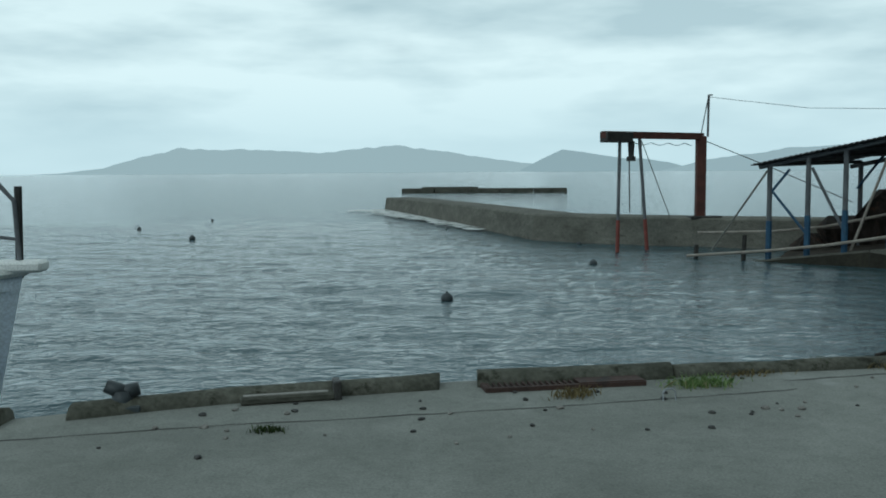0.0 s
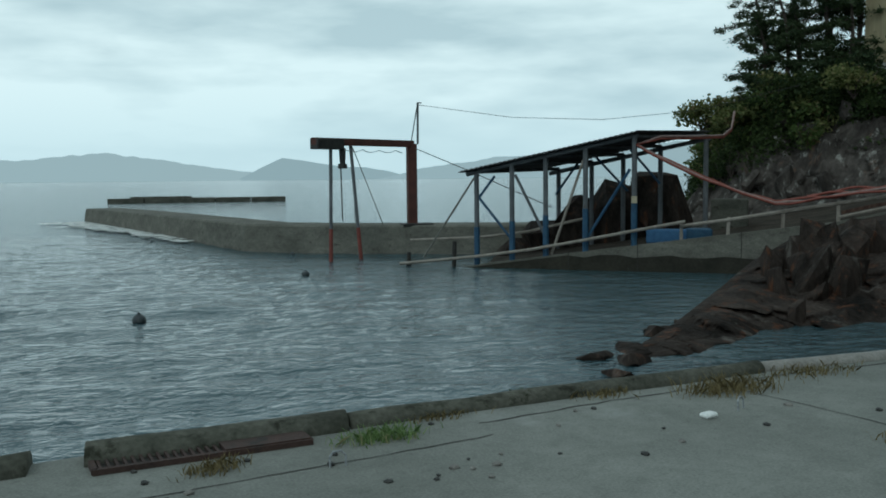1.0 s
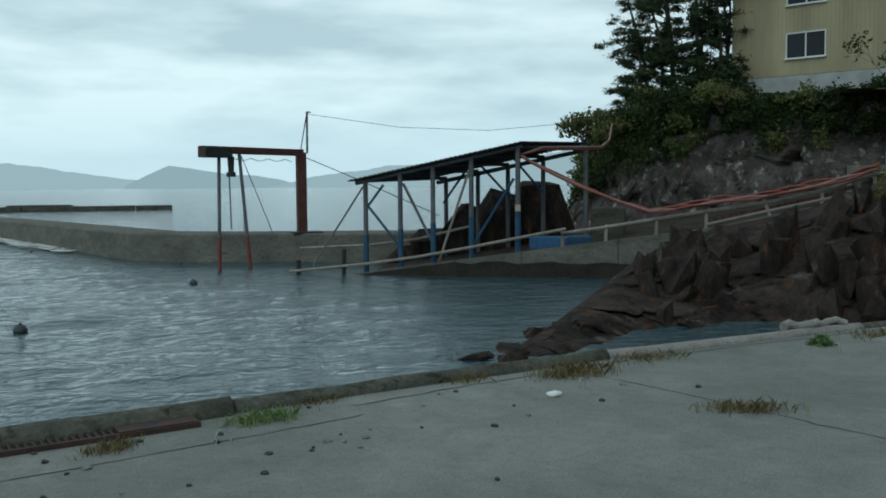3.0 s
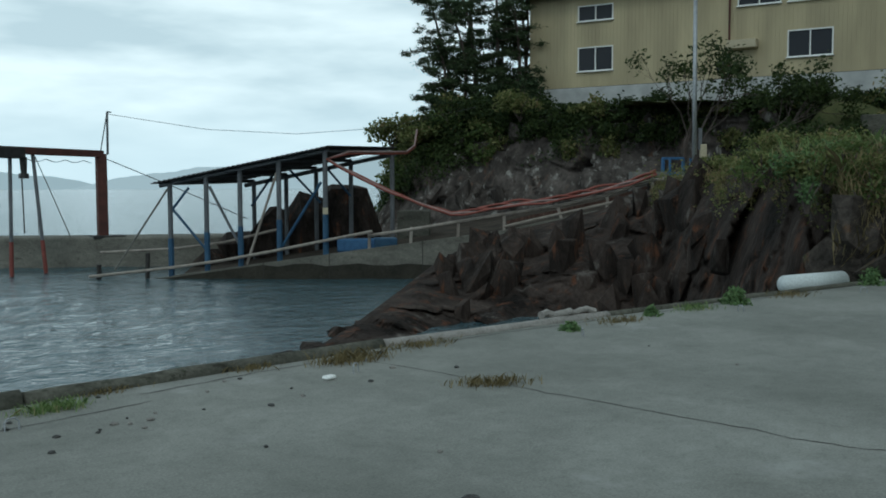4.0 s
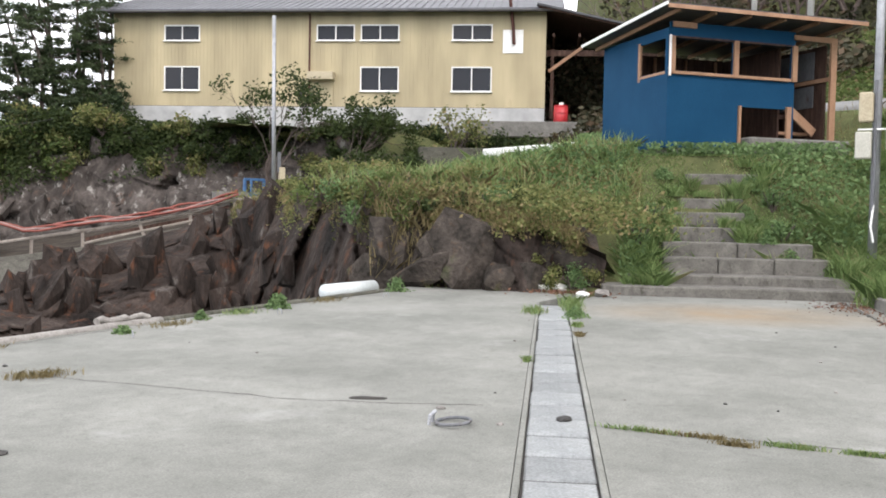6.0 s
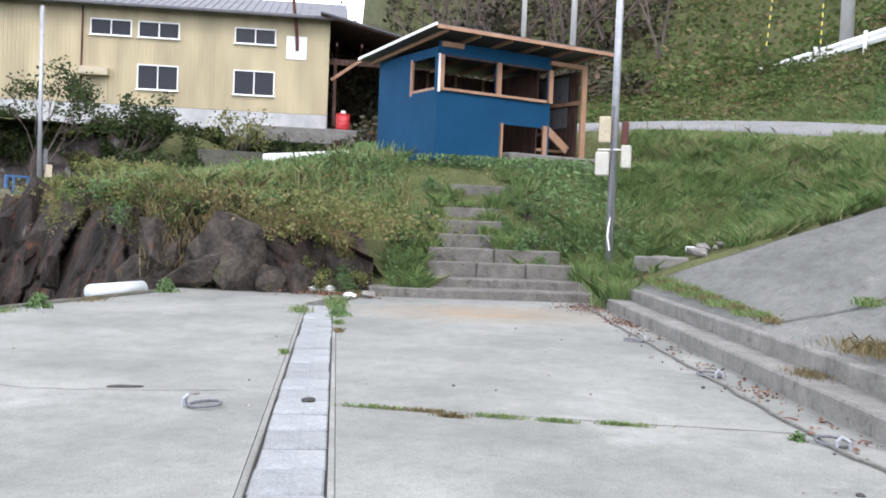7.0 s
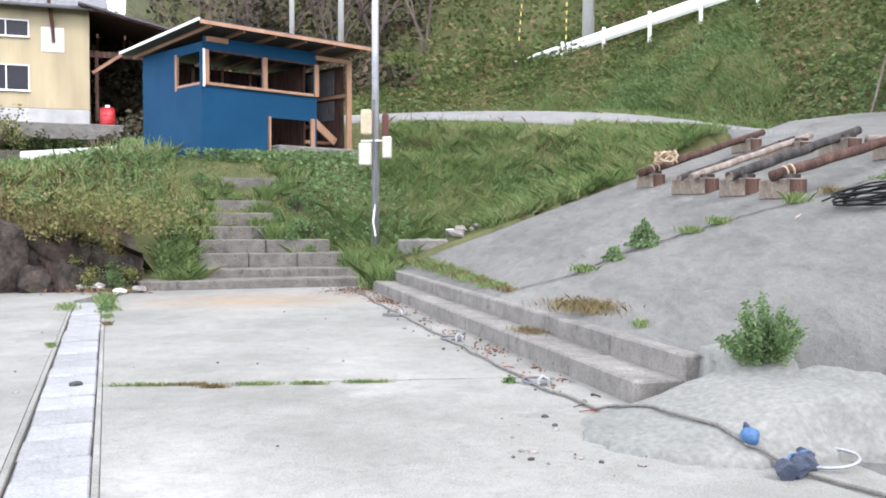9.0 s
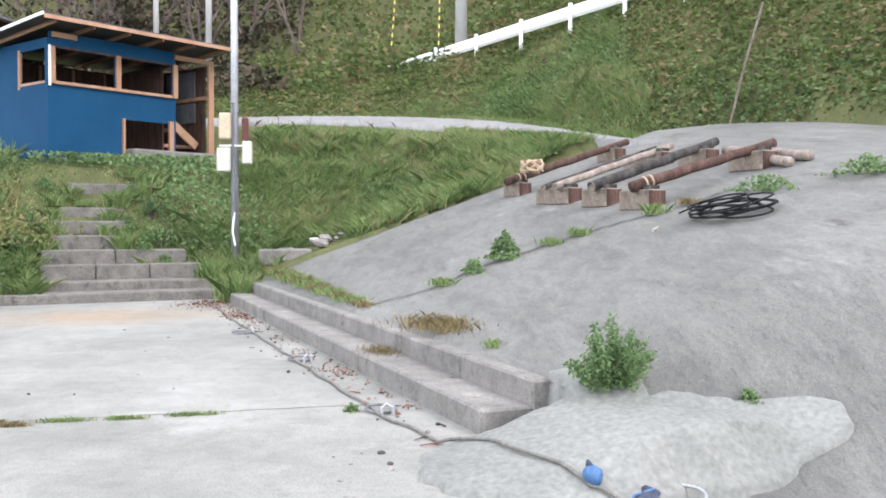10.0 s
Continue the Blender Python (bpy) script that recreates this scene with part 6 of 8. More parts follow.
# ---- rope, rings and floats on the apron ----
def anchor_ring(x, y, rz, r=0.115, group="anchor rings in the apron"):
    t = thing("anchor_ring", (x, y, 0), "loose galvanised steel ring through an eye in the concrete", "ring", group=group, rz=rz)
    bm = bmesh.new()
    ring(bm, (r * 1.0, 0, 0.025), r, 0.012, 28, pose(0, 0, 0, 0, -4, 0))
    part("ring", bm, M_GREYPOST, t, smooth=True)
    part("eye", tubed([(-0.04, -0.05, -0.02), (-0.035, -0.045, 0.06), (-0.01, 0, 0.085), (-0.035, 0.045, 0.06), (-0.04, 0.05, -0.02)], 0.014, 6), M_GALV, t)
    return t


R1 = anchor_ring(5.38, 1.98, -72, 0.12)
for x, y, a in ((6.32, -2.62, 20), (9.05, -1.72, 40), (11.6, -0.72, 100)):
    copy_thing(R1, pose(x, y, 0, 0, 0, a))

RPTS = [(16.9, 1.0), (15.3, 0.45), (13.5, -0.1), (11.7, -0.72), (10.0, -1.3), (8.46, -1.83), (7.5, -2.15), (6.66, -2.45), (6.0, -2.68), (5.44, -2.98), (5.05, -3.2), (4.65, -3.4), (4.33, -3.55), (4.0, -3.73), (3.9, -3.86), (3.4, -4.25), (2.4, -4.8)]
pts = []
for (x0, y0), (x1, y1) in zip(RPTS, RPTS[1:]):
    for i in range(5):
        f = i / 5
        x, y = x0 + (x1 - x0) * f, y0 + (y1 - y0) * f
        a, s = kerb_as(x, y)
        up_ = patch_top(x, y)
        pts.append((x + 0.02 * math.sin(x * 9), y + 0.02 * math.cos(x * 7), 0.018 + up_))
solo("mooring_rope", tubed([Vector(p) - Vector((8, -2, 0)) for p in pts], 0.0125, 7), M_ROPE, "long grey mooring rope lying across the apron", "rope", smooth=True, at=pose(8, -2, 0))

hx, hy = 3.94, -3.79
fl = thing("blue_float", (hx + 0.06, hy + 0.02, patch_top(hx, hy)), "small blue plastic float tied to the rope", "float", rz=20)
bm = bmesh.new()
stone(bm, (0, 0, 0.075), (0.062, 0.05, 0.06), 5)
part("body", bm, M_BLUEROPE, fl, smooth=True)
part("knot", tubed([(-0.03, 0, 0.10), (0.02, 0.02, 0.145), (0.05, 0, 0.10)], 0.014, 6), M_NAVY, fl)
cl = thing("wrapped_bundle", (3.80, -3.99, patch_top(3.80, -3.99)), "dark blue cloth wrapped round the rope end", "bundle", rz=-30)
bm = tubed([(-0.22 + 0.44 * k / 10, 0.035 * math.sin(k * 1.6), 0.045 + 0.016 * math.sin(k * 2.3)) for k in range(11)], 0.055, 9, 0.042)
for w in bm.verts:
    w.co += Vector((0, 1, 0.5)) * 0.022 * noise.noise(w.co * 22)
part("cloth", bm, M_NAVY, cl)
part("cord", tubed([(-0.16, 0.04, 0.03), (0, 0.05, 0.09), (0.13, -0.02, 0.10)], 0.007, 6), M_BLUEROPE, cl)
bm = bmesh.new()
ring(bm, (0, 0, 0.10), 0.17, 0.010, 32, pose(0, 0, 0, -6, -4, 0))
solo("steel_hoop", bm, M_GALV, "large steel hoop leaning on the wrapped bundle", "hoop", smooth=True, at=pose(3.97, -4.2, patch_top(3.97, -4.2) - 0.06))

# ---- logs on blocks, ropes and the hose coil on the slope ----
TILT = math.degrees(math.atan(0.33))
LOGS = [(10.9, 5.3, 11.3, 8.1, 0.082, M_LOGBROWN, "weathered brown log resting on wooden blocks"), (8.3, 4.75, 8.8, 7.1, 0.055, M_LOGDARK, "thin dark pole resting on wooden blocks"), (7.8, 4.7, 8.3, 7.1, 0.066, M_LOGPALE, "pale peeled log resting on wooden blocks"), (6.3, 4.5, 6.8, 6.9, 0.082, M_LOGDARK, "dark tarred log resting on wooden blocks"), (5.0, 4.35, 4.75, 6.3, 0.078, M_LOGBROWN, "red-brown log tied to wooden blocks")]
for a0, s0, a1, s1, r, mt, lab in LOGS:
    p0, p1 = Vector(on_kerb(a0, s0 - 0.25, 0.27 + r)), Vector(on_kerb(a1, s1, 0.20 + r))
    pts = [p0.lerp(p1, i / 10) - p0 + Vector((0.008 * math.sin(i * 1.1 + a0), 0.007 * math.cos(i * 1.7), 0.006 * math.sin(i * 2.3 + s0))) for i in range(11)]
    bm = tubed(pts, r, 12, r * 0.85)
    t = thing("log", p0, lab, "log", group="logs laid across blocks")
    part("trunk", bm, mt, t, smooth=True)
    d = (p1 - p0).normalized()
    part("cut_end", tubed([-d * 0.008, d * 0.01], r * 0.97, 12), M_CRATE, t)
    if mt is M_LOGBROWN:
        for f in (0.09, 0.13):
            c = (p1 - p0) * f
            rm = d.to_track_quat('Z', 'Y').to_matrix().to_4x4()
            bm = bmesh.new()
            ring(bm, c, r * 1.04, 0.014, 16, rm)
            part("lashing", bm, M_TANROPE, t, "tan rope lashing")
    for f, k in ((0.1, 0), (0.88, 1)):
        c = p0.lerp(p1, f)
        x, y = c.x, c.y
        z = ground_at(x, y)
        az = math.degrees(math.atan2(KA[1], KA[0]))
        bk = thing("sleeper_block", (x, y, z - 0.03), "short squared wooden block chocking a log", "block", group="blocks under the logs", rz=az)
        part("block", boxed((0.1, 0, 0.13), (0.72, 0.28, 0.28), rx=TILT * 0.0, bevel=0.015), M_CRATE, bk)
        part("end_grain", boxed((-0.262, 0, 0.13), (0.006, 0.26, 0.25)), M_LOGBROWN, bk)
        part("chock", boxed((-0.12, 0.0, 0.29), (0.12, 0.2, 0.08), rz=12), M_LOGDARK, bk)
for a0, s0, a1, s1 in ((6.6, 6.95, 3.95, 6.2), (5.9, 6.5, 4.05, 5.95)):
    p0, p1 = Vector(on_kerb(a0, s0, 0.09)), Vector(on_kerb(a1, s1, 0.08))
    t = thing("log", p0, "pale peeled pole lying on the concrete behind the stack", "log", group="logs laid across blocks")
    part("trunk", tubed([(p1 - p0) * (i / 6) + Vector((0, 0, 0.01 * math.sin(i * 2 + a0))) for i in range(7)], 0.085, 10, 0.07), M_LOGPALE, t, smooth=True)
p = on_kerb(10.4, 5.35, 0.55)
bm = bmesh.new()
for k in range(4):
    tube(bm, [(0.25 * math.cos(i * 0.7 + k) + 0.05 * k, 0.2 * math.sin(i * 0.9 + k * 2), 0.12 * math.sin(i * 1.3 + k)) for i in range(12)], 0.02, 5)
solo("rope_tangle", bm, M_TANROPE, "tan rope tangled over the brown log", "rope", smooth=True, at=pose(*p))

cx, cy, cz = on_kerb(2.75, 3.95, 0.0)
bm = bmesh.new()
pts = []
for i in range(200):
    w = i * 0.26
    rr = 0.40 + 0.11 * math.sin(i * 0.13) + 0.09 * math.sin(i * 0.71)
    pts.append((rr * 1.35 * math.cos(w), rr * 0.75 * math.sin(w), 0.04 + 0.0011 * i + 0.02 * math.sin(i * 0.37)))
pts += [(0.9, -0.1, 0.1), (1.05, 0.05, 0.04)]
tube(bm, pts, 0.018, 6)
solo("hose_coil", bm, M_BLACKROPE, "coil of black hose lying on the concrete slope", "hose", smooth=True, at=pose(cx, cy, cz, 0, 0, KR) @ pose(0, 0, 0.02, -TILT, 0, 0) @ Matrix.Diagonal((0.86, 0.86, 0.6, 1)))
sx_, sy_, sz_ = on_kerb(3.4, 3.35, 0.02)
solo("stick", tubed([(0, 0, 0), (0.35, -0.2, 0.05), (0.5, -0.32, 0.08)], 0.02, 6), M_WEATHERWOOD, "short grey stick lying by the hose coil", "stick", at=pose(sx_, sy_, sz_))

# leaning cane on the hillside behind the logs
zc = float(land_z(np.array([22.7]), np.array([-11.18]))[0])
solo("bamboo_cane", tubed([(0, 0, -0.2), (-0.6, -0.15, 1.3), (-1.3, -0.34, 2.75)], 0.032, 6), M_LOGPALE, "thin pale cane leaning in the hillside brush", "cane", at=pose(22.7, -11.18, zc))

# ---- guard rail along the hill road ----
RA, RB = Vector((41.6, -1.0, 0)), Vector((27.5, -13.6, 0))
gl = thing("guard_rail", (RA.x, RA.y, float(land_z(np.array([RA.x]), np.array([RA.y]))[0])), "white painted steel guard rail along the hill road", "guard rail")
G_ = gl.matrix_basis.translation
rp = []
for i in range(9):
    q = RA.lerp(RB, i / 8)
    rp.append(Vector((q.x, q.y, float(land_z(np.array([q.x]), np.array([q.y]))[0]))) - G_)
zs_ = np.polyfit(range(9), [v.z for v in rp], 1)
for i, v in enumerate(rp):
    v.z = float(np.polyval(zs_, i)) - 0.70 + 0.16 * i
    part("post", tubed([v + Vector((0, 0, -0.3)), v + Vector((0, 0, 0.9))], 0.075, 8), M_WHITE, gl)
dr_ = (RB - RA).normalized()
az = math.degrees(math.atan2(dr_.y, dr_.x))
nr = Vector((dr_.y, -dr_.x, 0)) * 0.1
prof = [(-0.02, 0.26), (0.05, 0.37), (0.0, 0.48), (0.05, 0.60), (-0.02, 0.72), (-0.05, 0.72), (-0.05, 0.26)]
bm = bmesh.new()
rows = [[bm.verts.new(v + nr * -1 + Vector((-dr_.y * -o, dr_.x * -o, z + 0.12))) for o, z in prof] for v in (rp[0] - dr_ * 0.4, *rp[1:])]
for p, q in zip(rows, rows[1:]):
    for i in range(len(prof)):
        bm.faces.new((p[i], p[(i + 1) % len(prof)], q[(i + 1) % len(prof)], q[i]))
part("beam", bm, M_WHITE, gl, "white corrugated steel beam")
part("end_plate", boxed(rp[0] - dr_ * 0.45 + Vector((0, 0, 0.62)), (0.12, 0.3, 0.42), rz=az, bevel=0.03), M_WHITE, gl)

# ---- plants ----
def on_ground(x, y):
    return np.stack([x, y, land_z(x, y)], -1)


def stuff(name, V, k, material, label, category):
    ob = new(name, polys_mesh(name, V, k, material))
    return tagged(ob, label, category, kind="stuff")


def is_slope(x, y):
    a, s = kerb_as(x, y)
    return (s > -0.4) & (a < 12.15 + 0.2 * s + 0.12 * np.sin(s * 3)) & (s - crest(a) < 3.2)


def road_dist(x, y):
    d = np.full(x.shape, 99.0)
    for p in ROAD_LINE[::3]:
        d = np.minimum(d, np.hypot(x - p[0], y - p[1]))
    return d


def hut_clear(x, y):
    c, s = math.cos(radians(-41)), math.sin(radians(-41))
    u, w = (x - 21.38) * c + (y - 5.54) * s, -(x - 21.38) * s + (y - 5.54) * c
    return (u < -0.15) | (u > 5.1) | (w < np.where(u > 1.9, -0.7, -0.08)) | (w > 3.3)


r = np.random.default_rng(21)
# meadow grass on the bank, round the hut and up to the road
n = 250000
x, y = r.uniform(15.5, 33, n), r.uniform(-10, 12, n)
b, v = step_bv(x, y)
path = (v > np.where(b > 2.3, -2.8, -4.4)) & (v < np.where(b > 2.3, -1.5, -1.1)) & ((b < 4.25) | ((b < 5.2) & (v > -2.75) & (v < -1.9)))
path &= ~((r.uniform(size=n) < 0.14) & (b > 1.6))
dens = 0.45 + 0.55 * (vnoise(x, y, 1.1, 71) > -0.35)
ok = (b > 0.25) & ~is_slope(x, y) & (road_dist(x, y) > 1.42) & hut_clear(x, y) & ~path & (v < 7) & (r.uniform(size=n) < dens) & ~((v > -0.4) & (b < 3.2)) & ~((np.hypot(x - 18.7, (y + 0.7) * 0.7) < 0.75))
G = on_ground(x[ok], y[ok])
lawn = 0.12 * smooth(step_bv(G[:, 0], G[:, 1])[0], 2.6, 3.8)[:, None]
stuff("meadow_grass", blades(G, 0.225 - (lawn + 0.05 * (lawn > 0.06)) * (G[:, 1:2] > 1.5) - 0.16 * (1 - smooth(road_dist(G[:, 0], G[:, 1]), 1.7, 4.0))[:, None] * (G[:, 1:2] > -4.0), 0.021, 1.5, r), 5, L_GRASS, "long green meadow grass on the bank round the hut", "grass")
# tussocks: blades that arch out of one root
far = np.flatnonzero((road_dist(G[:, 0], G[:, 1]) > 2.6) & hut_clear(G[:, 0], G[:, 1] - 0.5) & ((step_bv(G[:, 0], G[:, 1])[0] < 3.2) | (G[:, 1] < 1.5)))
k = far[r.integers(0, len(far), 1500)]
T = np.repeat(G[k], 34, 0) + r.normal(size=(51000, 3)) * np.array([0.055, 0.055, 0.01])
stuff("grass_tussocks", blades(T, 0.30 * np.repeat(r.uniform(0.6, 1.3, (1500, 1)), 34, 0), 0.022, 2.0, r), 5, L_GRASS, "arching tussocks of long green grass on the bank", "grass")
# drier tufts among it
k = r.integers(0, len(G), 5000)
k = k[G[k, 1] < 3.0]
stuff("dry_grass", blades(G[k] + r.normal(size=(len(k), 3)) * 0.03, 0.28, 0.014, 1.2, r), 5, L_DRYGRASS, "dry straw-coloured grass stems among the green", "grass")

# hillside brush behind the road
def hill_points(n, x0, x1, y0, y1, lift):
    x, y = r.uniform(x0, x1, n), r.uniform(y0, y1, n)
    a, s = kerb_as(x, y)
    b, v = step_bv(x, y)
    dist = (x[:, None] - ROAD_LINE[:, 0]) ** 2 + (y[:, None] - ROAD_LINE[:, 1]) ** 2
    k = np.argmin(dist, -1)
    q = np.where(k == 0, s - crest(a) - 1.5, (x - ROAD_LINE[k, 0]) * ROAD_NORMAL[k, 0] + (y - ROAD_LINE[k, 1]) * ROAD_NORMAL[k, 1])
    ok = (q > 1.75) & (v < 2.0)
    P = on_ground(x[ok], y[ok])
    tall = 0.5 + 0.5 * vnoise(P[:, 0], P[:, 1], 1.7, 33) + 0.35 * vnoise(P[:, 0], P[:, 1], 4.0, 34)
    near_road = smooth(q[ok], 1.7, 4.5)
    P[:, 2] += r.uniform(0, 1, len(P)) ** 0.7 * lift * np.clip(tall, 0.1, 1.3) * (0.3 + 0.7 * near_road)
    return P, q[ok], k[ok]


P, q, k = hill_points(220000, 14, 40, -34, 10, 0.75)
grassy = (q < 3.4 + 1.2 * np.sin(P[:, 0] * 0.9)) & (k > 22)
low = (q < 9.0) & (k > 22)
P[low, 2] += 0.5 * (on_ground(P[low, 0], P[low, 1])[:, 2] - P[low, 2])      # cropped low below the guard rail
stuff("hillside_brush", leaves(P[~grassy], 0.17, r, 0.5), 4, L_BRUSH, "dense green and brown brush on the steep hillside", "brush")
stuff("hillside_grass", blades(P[grassy] * np.array([1, 1, 0]) + on_ground(P[grassy, 0], P[grassy, 1]) * np.array([0, 0, 1]), 0.21, 0.028, 1.4, r), 5, L_GRASS, "green grass slope below the guard rail", "grass")
# broad-leaved clumps in the meadow
x, y = G[:, 0], G[:, 1]
wd = np.flatnonzero((vnoise(x, y, 0.9, 171) > 0.22) & (road_dist(x, y) > 3.0))
wd = wd[r.integers(0, len(wd), 26000)]
Q = G[wd] + np.stack([r.normal(size=26000) * 0.1, r.normal(size=26000) * 0.1, r.uniform(0.04, 0.32, 26000)], -1)
stuff("meadow_weeds", leaves(Q, 0.11, r, 0.7), 4, L_FRESH, "broad-leaved green weeds in clumps among the grass", "weeds")
P, q, k = hill_points(110000, 38, 90, -45, 22, 1.6)
wood = P[:, 1] > 3.5 + 1.5 * np.sin(P[:, 0] * 0.6)
stuff("far_brush", leaves(P[wood], 0.36, r, 0.7), 4, L_WOOD, "dark leafless brush and saplings behind the hut", "brush")
stuff("far_brush", leaves(P[~wood], 0.30, r, 0.7), 4, L_BRUSH, "green brush on the hill beyond the road", "brush")
P, q, k = hill_points(110000, 14, 34, -26, 4, 0.6)
sel = q < 2.4 + 1.8 * r.uniform(size=len(q)) ** 2
stuff("road_verge", leaves(P[sel], 0.15, r, 0.5), 4, L_FRESH, "broad-leaved green weeds along the road verge", "weeds")

# weeds and dry stems over the rocky bank left of the steps
n = 90000
x, y = r.uniform(14.6, 25, n), r.uniform(4.0, 15.5, n)
b, v = step_bv(x, y)
ok = (b > 0.35) & (b < 7) & (v > -0.9) & (v < 6.5) & (hut_clear(x, y)) & ((x - 19.0) * 0.83 - (y - 14.0) * 0.56 > -1.2)
ok &= ~((b < 1.5) & (vnoise(x, y, 1.6, 55) > 0.0))
P = on_ground(x[ok], y[ok])
P[:, 2] += r.uniform(0, 1, len(P)) * (0.10 + 0.34 * np.clip(vnoise(P[:, 0], P[:, 1], 1.4, 56) + 0.4, 0, 1))
bare = (P[:, 2] < 1.45) & (vnoise(P[:, 0], P[:, 1] + P[:, 2], 0.8, 58) > -0.45)
P = P[~bare]
half = r.uniform(size=len(P)) < 0.62
stuff("bank_weeds", leaves(P[half], 0.085, r, 0.8), 4, L_BANK, "tangled green and russet weeds over the rocky bank", "weeds")
third = np.flatnonzero(~half)
stuff("bank_grass", blades(P[third[::3]] - np.array([0, 0, 0.1]), 0.42, 0.024, 1.3, r), 5, L_GRASS, "long green grass drooping over the bank", "grass")
stuff("dry_thicket", blades(np.concatenate([P[third[1::3]], P[third[2::6]]]) - np.array([0, 0, 0.12]), 0.30, 0.012, 1.4, r), 5, L_DRYGRASS, "dry stems and grass hanging over the bank", "grass")

# ivy and creepers on the two rock faces
def on_sheet(S, f0, f1, n, out, seed):
    rr = np.random.default_rng(seed)
    i, j = rr.integers(0, S.shape[0] - 1, n), (rr.beta(1.0, 2.2, n) * (f1 - f0) + f0) * (S.shape[1] - 1)
    P = S[i, j.astype(int)] + rr.normal(size=(n, 3)) * 0.18
    keep = vnoise(P[:, 0] + P[:, 2], P[:, 1], 0.9, seed) > -0.12
    P = P[keep]
    P[:, 2] += rr.uniform(0, out, len(P))
    return P


stuff("cliff_creeper", leaves(on_sheet(CUP, 0.0, 0.55, 60000, 0.4, 61), 0.19, r, 0.8), 4, L_SHRUB, "dark creepers hanging over the upper cliff", "creepers")
# trailing strands over the lower rock face, thick over the bank and thinning towards the ramp
V = []
for k in range(330):
    i = int(14 + 165 * r.uniform() ** 1.1)
    deep = int(60 * min(0.95, r.uniform(0.08, 0.55) * (0.8 if i < 110 else 0.7)))
    m = max(10, int(deep * r.uniform(1.5, 3.5)))
    j = (r.uniform(0, 1, m) ** 0.8 * deep).astype(int)
    w = np.clip(i + np.round(0.25 * np.sin(j * 0.25 + k) * 6).astype(int), 0, len(CLOW) - 1)
    V.append(CLOW[w, j] + r.normal(size=(m, 3)) * 0.06 + np.array([-0.10, 0.02, 0.03]))
V = np.concatenate(V)
lush = r.uniform(size=len(V)) < 0.72
stuff("cove_creeper", leaves(V[lush], 0.085, r, 0.8), 4, L_BANK, "creepers trailing down the dark rock face", "creepers")
stuff("dead_creeper", blades(V[~lush], 0.22, 0.014, 1.0, r), 5, L_DRYGRASS, "withered stems hanging down the dark rock face", "creepers")
S = CLOW[:, 0][20:170]
i = r.integers(0, len(S), 16000)
P = S[i] + np.stack([r.normal(size=16000) * 0.8 + 0.9, r.normal(size=16000) * 0.8 - 0.3, r.uniform(0, 0.45, 16000)], -1)
stuff("rim_weeds", leaves(P, 0.085, r, 0.8), 4, L_BANK, "weeds along the top of the rock face", "weeds")


def shrub(x, y, z, rad, hgt, material, label, count, seed, lsize=0.16):
    rr = np.random.default_rng(seed)
    t = thing("shrub", (x, y, z), label, "shrub", group="shrubs on the slopes")
    for i in range(6):
        a = i * 1.05 + seed
        bm = bmesh.new()
        tube(bm, [(0, 0, -0.1), (0.3 * rad * math.cos(a), 0.3 * rad * math.sin(a), hgt * 0.4), (0.65 * rad * math.cos(a + 0.3), 0.65 * rad * math.sin(a + 0.3), hgt * 0.8)], 0.035, 5, 0.01)
        part("stem", bm, M_BARK, t)
    P = []
    for i in range(7):
        a, q = rr.uniform(0, 6.283), rr.uniform(0, 0.75)
        c = (q * rad * math.cos(a), q * rad * math.sin(a), hgt * rr.uniform(0.3, 0.85))
        P.append(blob_points(c, (rad * 0.5, rad * 0.5, hgt * 0.33), count // 7, rr, 0.3))
    o = new("crown", polys_mesh("crown", leaves(np.concatenate(P), lsize, rr, 0.8), 4, material))
    o.parent = t
    return t


TOPL = curve_at(up_top, np.linspace(0.12, 0.97, 26))
for i, p in enumerate(TOPL):
    f = i / 25
    shrub(p[0] + r.uniform(-0.5, 0.6), p[1] + r.uniform(-0.5, 0.6), p[2] - (0.25 if f < 0.5 else 0.55), r.uniform(0.9, 1.6), r.uniform(0.8, 1.5) * (1.15 if f < 0.4 else r.uniform(0.35, 0.8)), L_SHRUB if i % 3 else L_BANK, "dark leafy shrub on the cliff top" if i % 3 else "mixed green shrub on the cliff top", 1100, 100 + i, 0.2)
for i, (x, y, rad, h) in enumerate(((28.2, 42.6, 1.6, 1.7), (27.4, 44.4, 1.4, 1.6), (28.6, 40.8, 1.7, 1.4), (30.0, 39.0, 1.6, 1.3), (27.2, 41.8, 1.2, 1.0))):
    shrub(x, y, 3.6, rad, h, L_BANK, "green shrub on the headland edge", 1400, 150 + i, 0.22)
for i, (x, y, rad, h, m) in enumerate(((37.4, 19.2, 1.0, 1.9, L_SHRUB), (38.6, 17.7, 0.8, 1.3, L_SHRUB), (35.8, 20.6, 0.9, 1.5, L_BANK), (34.4, 21.2, 1.3, 1.3, L_SHRUB), (33.0, 22.6, 1.3, 1.4, L_SHRUB), (31.6, 21.0, 0.7, 0.7, L_YELLOWLEAF))):
    shrub(x, y, float(land_z(np.array([x]), np.array([y]))[0]) - 0.15 if i < 3 else 2.6 if i < 5 else 1.75, rad, h, m, "dark rounded shrub below the house" if m is L_SHRUB else "thin green shrub below the house", 1300, 170 + i, 0.15)
